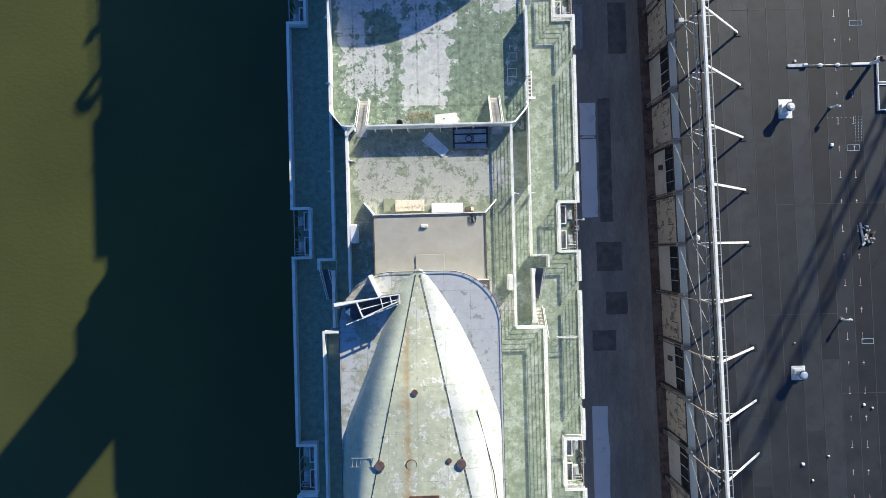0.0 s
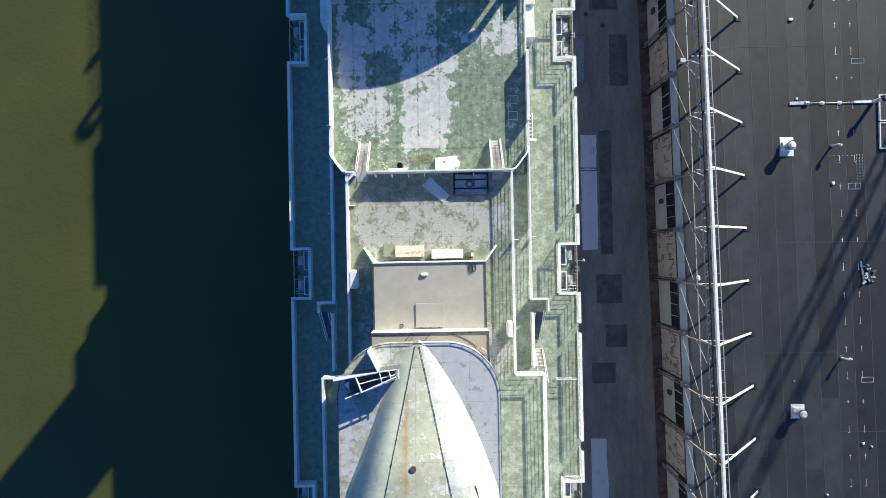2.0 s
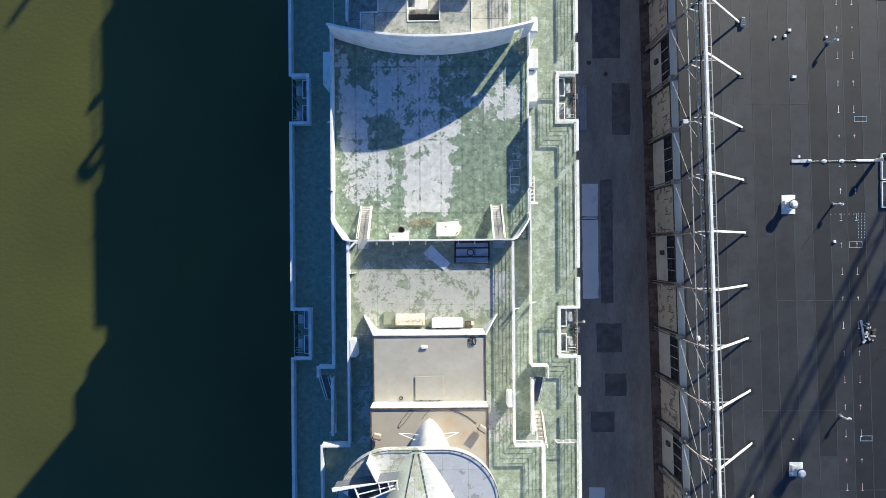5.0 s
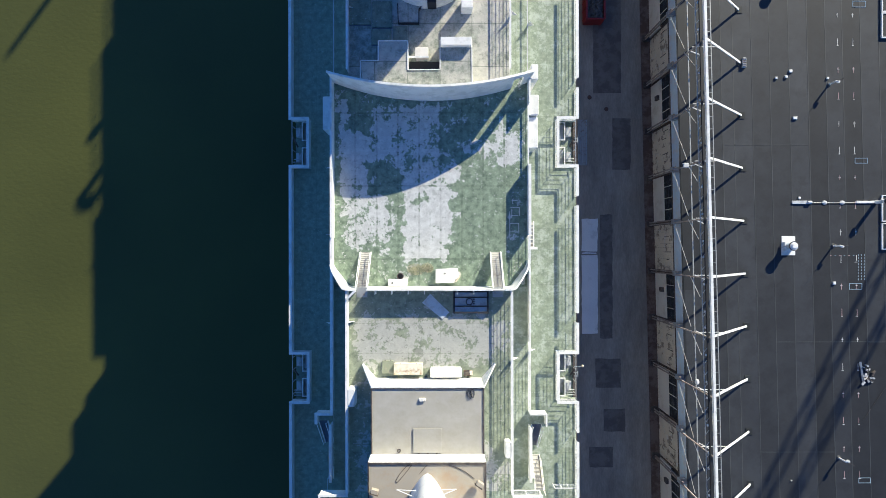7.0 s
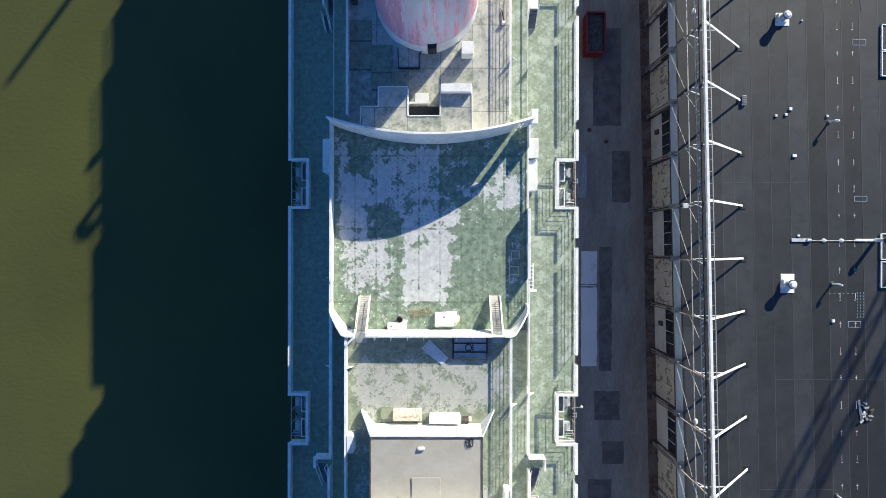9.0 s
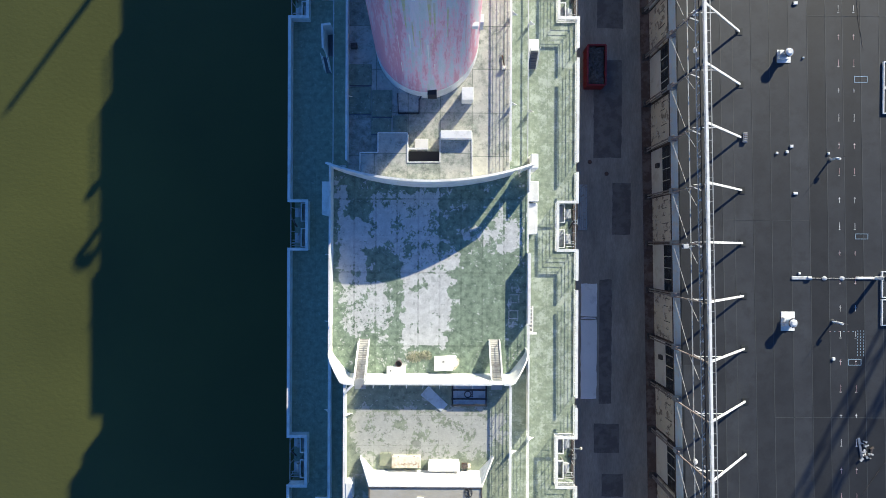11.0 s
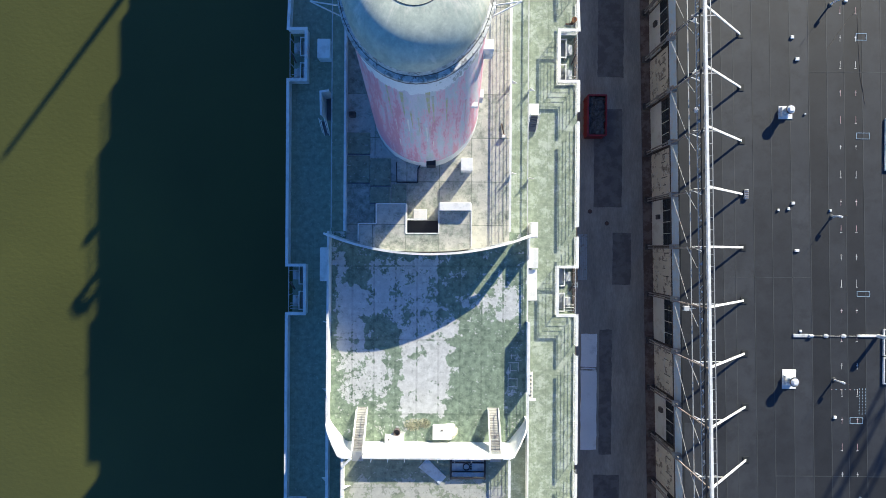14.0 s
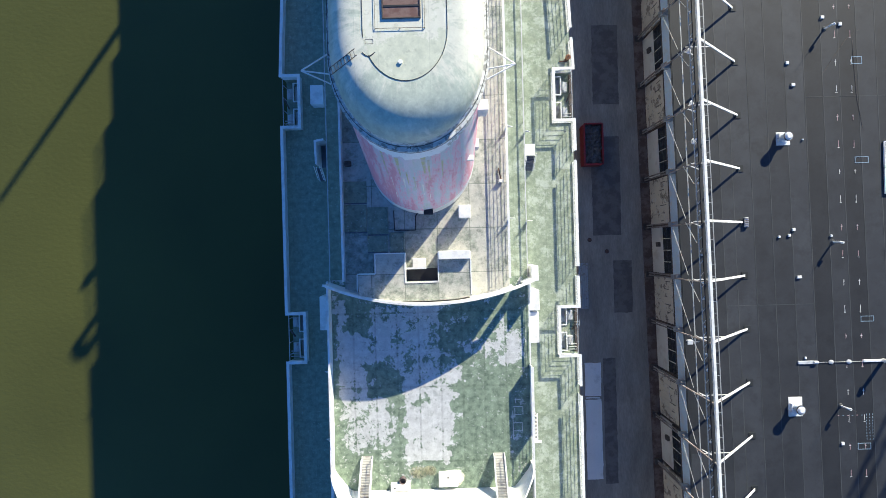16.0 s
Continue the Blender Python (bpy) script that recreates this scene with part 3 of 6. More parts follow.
for x0, x1, nm in ((-11.45, -8.88, "e"), (6.76, 9.45, "f")):
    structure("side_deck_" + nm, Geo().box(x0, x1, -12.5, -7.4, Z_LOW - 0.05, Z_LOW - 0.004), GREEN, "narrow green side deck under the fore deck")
structure("low_deck", Geo().box(-10.8, 8.8, 12.0, 33, Z_LOW - 0.05, Z_LOW), PATCHY, "green sports deck with large peeled pale patches")
for x0, x1, y0, y1, nm in ((-10.8, -8.9, -7.4, 12, "a"), (6.8, 8.8, -7.4, 12, "b"), (-10.8, -8.9, 33, 110, "c"), (6.8, 8.8, 33, 110, "d")):
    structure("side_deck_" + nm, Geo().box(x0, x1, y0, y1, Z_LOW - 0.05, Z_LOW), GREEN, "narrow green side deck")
structure("house_middle", Geo().box(-8.88, 6.76, -7.4, 11.95, Z_LOW, Z_MID - 0.05), WHITE, "white painted steel deckhouse")
structure("middle_deck", Geo().box(-8.85, 6.73, -7.4, 11.9, Z_MID - 0.05, Z_MID), GREYDECK, "worn green and grey deck above the bulkhead")
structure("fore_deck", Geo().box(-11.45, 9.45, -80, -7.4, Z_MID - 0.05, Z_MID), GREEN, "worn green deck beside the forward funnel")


def arc(y_off=0.0, n=33, x0=-10.75, x1=8.9):
    """Plan of the curved bulkhead."""
    r = 27.0
    return [(x0 + (x1 - x0) * i / (n - 1), 30.86 + y_off + r - math.sqrt(r * r - (x0 + (x1 - x0) * i / (n - 1) + 0.95) ** 2)) for i in range(n)]


plan = arc(0.1, x0=-8.95, x1=6.78) + [(6.78, 104), (-8.95, 104)]
structure("house_aft", Geo().prism(plan, Z_LOW, Z_FUN - 0.05), WHITE, "white painted steel deckhouse under the aft funnel")
structure("funnel_deck", Geo().prism([(x, y + (0.1 if y < 40 else 0)) for x, y in plan], Z_FUN - 0.05, Z_FUN), FUNDECK, "worn grey and green deck round the aft funnel")
def crest(path, dz=0.0):
    return [28.8 + dz - (1.5 if x < -0.95 else 1.3) * (abs(x + 0.95) / 9.8) ** 2.2 for x, y in path]


for nm, xa, xb, z0 in (("main", -10.75, 7.12, Z_LOW), ("lintel", 7.12, 8.05, 26.9), ("end", 8.05, 8.95, Z_LOW)):
    structure("wall_curved_" + nm, Geo().wall(arc(n=41 if nm == "main" else 5, x0=xa, x1=xb), z0, crest(arc(n=41 if nm == "main" else 5, x0=xa, x1=xb)), 0.16), WHITE, "tall curved white steel windscreen bulkhead", smooth=True)
structure("trim_curved", Geo().wall(arc(n=41, x0=-10.85, x1=9.05), crest(arc(n=41, x0=-10.85, x1=9.05), -0.04), crest(arc(n=41, x0=-10.85, x1=9.05), 0.03), 0.21), WHITE, "flat cap on the curved bulkhead", category="trim")

# straight bulkhead with its swept wings
structure("wall_bulkhead", Geo().wall([(-8.85, 11.98), (6.72, 11.98)], Z_LOW, Z_MID, 0.16), WHITE, "white steel bulkhead under the parapet")
for a, b, nm in ((-8.85, -8.1, "west"), (-6.95, 4.92, "middle"), (6.08, 6.72, "east")):
    structure("wall_parapet_" + nm, Geo().wall([(a, 11.98), (b, 11.98)], Z_MID, 28.2, 0.15), WHITE, "white steel parapet above the bulkhead")
    for k in range(int((b - a) / 1.55)):
        x = a + 0.8 + 1.55 * k
        structure("trim_stiffener_" + nm + "_%d" % k, Geo().wall([(x, 11.9), (x, 11.55)], Z_MID, 28.1, 0.04), WHITE, "small steel stiffener", category="trim")
for s, nm in ((-1, "west"), (1, "east")):
    xs = [(0, 11.98), (0.4, 12.12), (1.0, 12.85), (1.7, 13.75), (1.98, 14.25), (1.95, 14.7)]
    base = -8.85 if s < 0 else 6.72
    g = Geo().wall([(base + s * a, b) for a, b in xs], Z_LOW, [28.2, 28.05, 27.45, 26.5, 25.8, 25.5], 0.12)
    structure("wall_wing_" + nm, g, WHITE, "swept white bulwark wing", smooth=True)

# brown-roofed house between the funnels
structure("house_upper", Geo().box(-6.22, 3.9, -2.5, 3.4, Z_MID, 30.15), WHITE, "white deckhouse with a flat roof")
structure("roof_brown", Geo().box(-6.17, 3.85, -2.5, 3.33, 30.15, 30.2), BROWN, "smooth grey-brown flat roof")
structure("house_top", Geo().box(-6.24, 3.92, -40, -2.52, Z_MID, 31.95), WHITE, "white deckhouse under the forward funnel")
structure("roof_tan", Geo().box(-6.2, 3.88, -40, -2.6, 31.95, 32.0), ROOFTAN, "rust-stained tan flat roof")
structure("wall_upper", Geo().wall([(-7.45, 4.85), (-6.2, 3.45), (3.9, 3.45), (5.2, 4.85)], Z_MID, [27.3, 30.3, 30.3, 27.3], 0.1), WHITE, "white bulkhead with splayed wings")

# ---------------------------------------------------------------- railings


def railing(label, path, z, h=1.2, cap=0.1, bars=5, step=1.45, mat=WHITE, group="deck railings", kerb=0.0):
    """Open pipe railing: cap rail, bars and posts along a plan line."""
    top = thing("deck_railing", label, "railing", group, at=(path[0][0], path[0][1], z))
    part("cap_rail", Geo().wall(path, z + h - 0.06, z + h, cap), mat, top)
    if kerb:
        part("kerb", Geo().wall(path, z, z + kerb, 0.06), mat, top)
    for k in range(bars):
        zz = z + h * (k + 0.6) / (bars + 0.6)
        part("bar", Geo().wall(path, zz, zz + 0.028, 0.028), mat, top)
    post = None
    for (ax, ay), (bx, by) in zip(path, path[1:]):
        ln = math.hypot(bx - ax, by - ay)
        n = max(1, round(ln / step))
        for i in range(n):
            x, y = ax + (bx - ax) * i / n, ay + (by - ay) * i / n
            if post is None:
                post = Geo().box(-0.024, 0.024, -0.024, 0.024, 0, h - 0.03)
                me = solid("post", post, mat)
                me.parent = top
                me.matrix_parent_inverse = top.matrix_basis.inverted()
                me.matrix_basis = Matrix.Translation((x, y, z))
                post = me.data
            else:
                again("post", post, top, Matrix.Translation((x, y, z)))
    return top


def bulwark(label, path, z, h=1.15, w=0.1, cap=0.28):
    """Solid plate bulwark with a flat cap."""
    top = thing("bulwark", label, "bulwark", "bulwarks", at=(path[0][0], path[0][1], z))
    part("plate", Geo().wall(path, z, z + h - 0.05, w), WHITE, top)
    part("cap_rail", Geo().wall(path, z + h - 0.05, z + h, cap), WHITE, top)
    return top


def edge_path(side):
    xo, xi = (X_OUT_L, X_IN_L) if side < 0 else (X_OUT_R, X_IN_R)
    pts = [(xo, -60)]
    for a, b in bays(side):
        if a < -55 or b > 72:
            continue
        pts += [(xo, a), (xi, a), (xi, b), (xo, b)]
    return pts + [(fined(side, 73.5), 73.5)]


bulwark("white steel bulwark along the shaded boat deck", edge_path(-1), Z_WALK, 1.2, 0.12, 0.3)


def runs(path, gaps):
    """Cut a plan line at gaps (y from, y to) that lie on its long stretches along the ship."""
    out, cur = [], [path[0]]
    for (ax, ay), (bx, by) in zip(path, path[1:]):
        for g0, g1 in gaps:
            if ay < g0 and g1 < by and by - ay > 8:
                at = lambda y: ax + (bx - ax) * (y - ay) / (by - ay)
                cur.append((at(g0), g0))
                out.append(cur)
                cur = [(at(g1), g1)]
        cur.append((bx, by))
    return out + [cur]


structure("trim_waterway_east", Geo().wall(edge_path(1), Z_WALK - 0.1, Z_WALK + 0.02, 0.27), GREEN, "green waterway plate under the railing", category="trim")
# the rail lacks a short length on either side of each boat bay
GAPS = [g for a, b in bays(1) for g in ((a - 4.15, a - 3.15), (b + 3.15, b + 4.15))]
for run in runs(edge_path(1), GAPS):
    railing("white pipe railing with a broad cap along the boat deck", run, Z_WALK, 1.3, 0.28, kerb=0.12)
# low deck sides
bulwark("white steel bulwark beside the sports deck", [(-12.35, -1.5), (-12.35, -0.5), (-10.82, -0.5), (-10.82, 16.9)], Z_LOW, 1.15)
bulwark("taller white steel bulwark beside the sports deck", [(-10.76, 16.95), (-10.76, 33)], Z_LOW, 1.5, cap=0.2)
bulwark("short white steel bulwark by the side ladder", [(-10.95, -1.6), (-10.95, -7.3)], Z_LOW, 1.15)
bulwark("white steel bulwark panel beside the sports deck", [(8.82, 17.2), (8.82, 24.2)], Z_LOW, 1.3)
bulwark("white steel bulwark round the small side landing", [(10.45, -1.75), (10.45, -0.55), (8.82, -0.55)], Z_LOW, 1.25, 0.08, 0.14)
railing("white pipe railing beside the narrow side deck", [(8.82, -0.45), (8.82, 6.5)], Z_LOW, 1.25, 0.14)
bulwark("white steel bulwark beside the narrow side deck", [(8.82, 6.55), (8.82, 14.2)], Z_LOW, 1.25, 0.08, 0.15)
railing("white pipe railing beside the sports deck", [(8.82, 14.3), (8.82, 17.1)], Z_LOW, 1.25, 0.14)
railing("low white pipe railing beside the sports deck", [(8.82, 24.3), (8.82, 30.25)], Z_LOW, 0.45, 0.14, bars=2)
bulwark("short white steel bulwark by the windscreen", [(8.82, 30.3), (8.82, 32.6)], Z_LOW, 1.32, 0.08, 0.15)
railing("thin pipe railing along the narrow side deck", [(8.75, 33.4), (8.75, 80)], Z_LOW, 0.42, 0.09, bars=0, step=2.1, mat=GREYWHITE)
railing("thin pipe railing along the narrow side deck", [(-10.7, 33.4), (-10.7, 80)], Z_LOW, 0.42, 0.09, bars=0, step=2.1, mat=GREYWHITE)
bulwark("short white steel bulwark by the side ladder", [(8.9, -1.9), (8.9, -7.3)], Z_LOW, 1.2)
# middle deck sides
railing("white pipe railing above the side deck", [(6.7, 11.8), (6.7, -7.2)], Z_MID, 1.25, 0.2)
railing("white pipe railing along the fore deck", [(6.7, -7.3), (9.45, -7.3), (9.45, -60)], Z_MID, 1.25, 0.24, kerb=0.1)
bulwark("white steel bulwark above the side deck", [(-8.82, 11.9), (-8.82, -7.3), (-11.4, -7.3), (-11.4, -60)], Z_MID, 1.1, cap=0.22)
# funnel deck sides
railing("white pipe railing beside the aft funnel", [(6.7, 33), (6.7, 80)], Z_FUN, 1.25, 0.14)
bulwark("white steel bulwark beside the aft funnel", [(-8.9, 33), (-8.9, 80)], Z_FUN, 1.1, cap=0.2)

# ---------------------------------------------------------------- aft funnel


def capsule(cx, y0, y1, hw, nose, tail, z=None, n=24):
    """Plan of a funnel: half-oval nose at y0, straight flanks, half-oval tail at y1."""
    pts = []
    for i in range(n + 1):
        a = math.pi + math.pi * i / n
        pts.append((cx + hw * math.cos(a), y0 + nose + nose * math.sin(a)))
    for i in range(n + 1):
        a = math.pi * i / n
        pts.append((cx + hw * math.cos(a), y1 - tail + tail * math.sin(a)))
    return pts if z is None else [(x, y, z) for x, y in pts]


FX, RX = -1.42, -1.57


def guard_rail(parent, plan, z, h, r=0.03, step=4, closed=True):
    """Cable on short stanchions along a plan line."""
    part("cable", Geo().wall(plan, z + h - r, z + h + r, 2 * r, closed=closed), BLACK, parent, "thin black cable")
    g = Geo().box(-0.025, 0.025, -0.025, 0.025, 0, h)
    data = None
    for x, y in plan[::step]:
        if data is None:
            ob = part("stanchion", g, BLACK, parent)
            data = ob.data
            ob.matrix_basis = Matrix.Translation((x, y, z))
        else:
            again("stanchion", data, parent, Matrix.Translation((x, y, z)))


def ladder(name, parent, a, b, w, side, mat, rungs=8, r=0.03):
    """Ladder from a to b; side is the direction of its width."""
    a, b, s = Vector(a), Vector(b), Vector(side).normalized() * w / 2
    top = part(name, Geo().tube(a - s, b - s, r, 6).tube(a + s, b + s, r, 6), mat, parent)
    for k in range(rungs):
        p = a.lerp(b, (k + .5) / rungs)
        part("rung", Geo().tube(p - s, p + s, r * 0.8, 6), mat, top)


def aft_funnel():
    top = thing("aft_funnel", "huge faded red, white and blue ship's funnel with peeling paint", "funnel", "funnels", at=(FX, 48, Z_FUN))

    def level(z, grow=0.0):
        k = (z - Z_FUN) / 16.4
        return capsule(FX + 0.1 * (1 - k), 39.2 + 3.3 * k - grow, 51.4 + 4.3 * k + grow, 5.02 - 0.2 * k + grow, 5.5 + 0.4 * k + grow, 4.2 + grow, z)

    def band(*zs):
        return Geo().loft([level(z) for z in zs])
    part("base_band", band(Z_FUN, 27.3), WHITE, top, "dirty white band at the base", True)
    part("shell", band(27.3, 31, 35, 40.2), FUNPAINT, top, "faded red paint with grey and yellow streaks", True)
    rn = random.Random(21)
    runs = [(-104, 36.5, 40.0, 0.10), (-82, 37.0, 40.2, 0.13), (-78, 35.5, 39.5, 0.07), (-98, 34.5, 37.5, 0.05), (-66, 35.0, 38.5, 0.06), (-117, 35.0, 40.0, 0.06), (-92, 33.5, 36.5, 0.05)]
    runs += [(rn.uniform(-135, -45), z, z + rn.uniform(1.5, 5), rn.uniform(0.02, 0.07)) for z in [rn.uniform(29, 35) for _ in range(9)]]
    for k, (a, z0, z1, w) in enumerate(runs):
        rows = []
        for z in (z0, (z0 + z1) / 2, z1):
            kk = (z - Z_FUN) / 16.4
            hw, nose, yy = 5.03 - 0.2 * kk, 5.51 + 0.4 * kk, 39.19 + 3.3 * kk
            row = []
            for d in (-w, w):
                t = radians(a) + d / 5 * (0.4 + (z - z0) / (z1 - z0))
                row.append((FX + 0.1 * (1 - kk) + hw * math.cos(t), yy + nose + nose * math.sin(t), z))
            rows.append(row + [(p[0] * 0.999, p[1] + 0.05, p[2]) for p in row[::-1]])
        part("paint_run", Geo().loft(rows, True, True), (RUNYELLOW if k < 7 else (RUNRED, SLAB)[k % 2]), top, "run of yellow-green paint" if k < 7 else "run of old paint")
    part("white_band", band(40.2, 42.1), FUNPAINT, top, "flaking chalky white band", True)
    part("gutter", Geo().loft([level(41.98, 0.0), level(42.0, 0.34), level(42.13, 0.34), level(42.13, 0.0)]), STEELDARK, top, "dark gutter under the rim", True)
    part("rim", Geo().loft([level(42.14, 0.0), level(42.14, 0.36), level(42.3, 0.36), level(42.34, 0.02), level(43.05, 0.0)]), RIMGREY, top, "steel rim with a gutter", True)
    dome = []
    for k in range(13):
        a = k / 12 * math.pi / 2
        f = math.cos(a)
        dome.append(capsule(FX, 45.7 - 3.2 * f, 53.6 + 2.1 * f, 2.5 + 2.32 * f, 3.0 + 2.9 * f, 2.6 + 1.6 * f, 43.0 + 2.05 * math.sqrt(max(0.0, 1 - f ** 3.2))))
    part("dome", Geo().loft(dome), DOME, top, "rounded chalky shoulder of the dome, worn paint darkened at the shaded front", True)
    part("dome_top", Geo().prism([(x, y) for x, y, z in dome[-1]], 44.9, 45.052), DOMETOP, top, "flat pale green top of the dome")
    ring = capsule(FX, 45.75, 53.5, 2.48, 3.0, 2.6)
    guard_rail(top, ring[4:] + ring[:2], 45.05, 0.012, r=0.016, closed=False)
    guard_rail(top, capsule(FX, 42.3, 55.9, 5.0, 6.0, 4.4), 42.4, 0.45, r=0.018)
    rope = [(-3.95 + 0.75 * (i / 9), 47.45 - 0.22 * math.sin(math.pi * i / 9)) for i in range(10)]
    part("rope_end", Geo().wall(rope, 45.05, 45.075, 0.05), BLACK, top, "frayed black rope end")
    # doorway at the foot, with its step; a black block paints its dark inside
    part("doorway", Geo().box(-1.2, -0.35, 39.12, 39.6, Z_FUN + 0.15, 27.6), BLACK, top, "black block for the unlit inside of the doorway")
    # louvred hatch on the dome
    hatch = part("hatch_coaming", Geo().wall([(-2.7, 49.4), (-0.5, 49.4), (-0.5, 53.2), (-2.7, 53.2)], 45.0, 45.14, 0.06, closed=True), STEELDARK, top, "dark hatch coaming")
    part("hatch_floor", Geo().box(-2.66, -0.54, 49.44, 53.16, 45.056, 45.09), HATCHRED, hatch, "faded red hatch floor")
    for k in range(4):
        part("louvre", Geo().box(-2.64, -0.56, 50.05 + k * 0.78, 50.15 + k * 0.78, 45.09, 45.12), BLACK, hatch)
    frame_z = 45.12
    fr = part("hatch_rail", Geo().wall([(-3.15, 48.8), (-0.25, 48.8), (-0.25, 53.5), (-3.15, 53.5)], frame_z, frame_z + .02, 0.022, closed=True), STEELDARK, top, "thin dark rail round the hatch")
    for x, y in ((-3.15, 48.8), (-1.7, 48.8), (-0.25, 48.8), (-3.15, 50.6), (-0.25, 50.6), (-3.15, 52.4), (-0.25, 52.4)):
        part("stanchion", Geo().box(x - .02, x + .02, y - .02, y + .02, 45.0, frame_z), BLACK, fr)
    part("vent_cap", Geo().tube((-1.72, 46.85, 45.0), (-1.72, 46.85, 45.14), 0.13, 12), WHITE, top, "small white vent cap", True)
    part("lid", Geo().wall([(-3.75, 47.95), (-3.3, 47.95), (-3.3, 48.2), (-3.75, 48.2)], 45.05, 45.06, 0.02, closed=True), STEELDARK, top)
    ladder("dome_ladder", top, (-5.95, 46.6, 44.45), (-4.3, 47.45, 45.2), 0.4, (0.3, -1, 0), STEELDARK, 8, r=0.022)
    # aerial brackets on both flanks
    for s, x0, y0 in ((-1, -8.65, 47.95), (1, 5.6, 48.05)):
        w = FX + s * 4.7
        br = part("bracket", Geo().tube((x0, y0, 40.9), (w, y0 + 1.5, 40.9), 0.05, 6), WHITE, top, "white triangular aerial bracket")
        part("strut", Geo().tube((x0, y0, 40.9), (w, y0 - 0.4, 41.0), 0.05, 6), WHITE, br)
        part("strut", Geo().tube((x0, y0, 40.9), (w, y0 - 1.2, 40.9), 0.05, 6), WHITE, br)
    # boxes on the sunlit flank
    for y, z, h in ((44.6, 29.0, 1.6), (45.6, 37.0, 1.8), (48.0, 38.5, 1.4), (43.0, 33.0, 0.45)):
        x = FX + 4.75 - 0.1 * (46 - y) ** 2 * (1 if y < 45 else 0) * 0.5
        part("flank_box", Geo().box(x - 0.4, x + (0.62 if h > 1 else 0.3), y, y + (0.75 if h > 1 else 0.4), z, z + h, 0.04), WHITE, top)
    return top


aft_funnel()


def crown_h(d):
    """Height of the ridge over the top plate, d metres behind its tip."""
    q = min(d, 7)
    return 0.06 + 0.085 * q + 0.021 * q * q + 0.1 * max(0, min(d, 16) - 7)


def fore_funnel():
    top = thing("forward_funnel", "forward funnel top with a pale green whaleback ridge and rust stains", "funnel", "funnels", at=(-1.5, -15, 32))
    def tear(z, tip, k):
        half = [(min(4.7, 1.0 * d ** 0.62) * k, tip - d) for d in [22.0 * (i / 20) ** 1.7 for i in range(21)]]
        return [(-1.15 + w, y, z) for w, y in half] + [(-1.15 - w, y, z) for w, y in half[:0:-1]]
    part("tail", Geo().loft([tear(31.95, -3.45, 1.0), tear(34.5, -3.6, 0.98), tear(38, -4.2, 0.97), tear(44.3, -5.2, 0.97)]), WHITE, top, "white streamlined tail of the funnel", True)
    for s, y in ((-1, -4.6), (1, -4.55)):
        arm = part("aerial_arm", Geo().tube((-1.15 + s * 0.6, y - 0.5, 33.2), (-1.15 + s * 2.5, y + 0.3, 33.2), 0.035, 6), WHITE, top)
        part("strut", Geo().tube((-1.15 + s * 0.6, y + 0.2, 33.2), (-1.15 + s * 2.5, y + 0.3, 33.2), 0.03, 6), WHITE, arm)
    x0, x1, yt, r = -6.5, 3.47, -1.15, 3.3
    edge = [(x1 - r + r * math.cos(a), yt - r + r * math.sin(a)) for a in [math.pi / 2 * i / 14 for i in range(15)]]
    edge += [(x0 + r + r * math.cos(a), yt - r + r * math.sin(a)) for a in [math.pi / 2 + math.pi / 2 * i / 14 for i in range(15)]]
    plan = [(x1, -42)] + edge + [(x0, -42)]
    part("plate", Geo().prism(plan, 44.2, 44.7), PLATE, top, "flat rounded top plate of pale metal")
    inset = [(x1 - 0.03, y) for y in (-30, -26, -22, -18, -14, -10, -7)] + [(x * 0.995 - 0.005, y - 0.03) for x, y in edge] + [(x0 + 0.03, y) for y in (-7, -10, -14, -18, -22, -26, -30)]
    guard_rail(top, inset, 44.7, 0.09, r=0.015, step=2, closed=False)
    crown, west, east = [], [], []
    m = 17
    for k in range(41):
        d = 26.0 * (k / 40) ** 1.5
        wb = min(4.93, 0.12 + 1.34 * d ** 0.57) * (1 - 0.45 * math.exp(-d / 2.5))
        wt = min(0.05 + 0.215 * d, 3.3)
        h = crown_h(d)
        for s, rows in ((-1, west), (1, east)):
            foot = max(wb * (1 - (0.15 if s < 0 else 0.0) * math.exp(-((d - 5) / 4.5) ** 2)), wt + 0.05)
            row = [(RX + s * (foot + 0.02), -1.0 - d, 44.65)]
            for i in range(m):
                u = i / (m - 1)
                row.append((RX + s * (foot - (foot - wt) * u), -1.0 - d, 44.7 + h * (1 - (1 - u ** 1.35) ** 3.1)))
            rows.append(row if s < 0 else row[::-1])
        crown.append([(RX + wt * (i / 3 - 1), -1.0 - d, 44.7 + h + 0.05 * wt * (1 - (i / 3 - 1) ** 2)) for i in range(7)])
    part("ridge", Geo().loft(crown, closed=False), RIDGE, top, "pale green strip along the ridge with rust runs", True)
    part("flank", Geo().loft(west, closed=False), FLANK, top, "chalky flank of the ridge, painted greener as the shaded side", True)
    part("flank", Geo().loft(east, closed=False), FLANK, top, "chalky flank of the ridge, painted whiter as the sunlit side", True)

    def ridge_z(d):
        return 44.7 + crown_h(d)
    for s in (-1, 1):
        pts = [(RX + s * (0.06 + 0.215 * d), -1.0 - d, ridge_z(d) + 0.04) for d in [0.4 + 1.3 * i for i in range(12)]]
        g = Geo()
        for a, b in zip(pts, pts[1:]):
            g.tube(a, b, 0.017, 6)
        line = part("ridge_cable", g, BLACK, top, "black cable along the ridge")
        for a in pts:
            part("stanchion", Geo().box(a[0] - .03, a[0] + .03, a[1] - .03, a[1] + .03, a[2] - 0.2, a[2] + 0.03), BLACK, line)
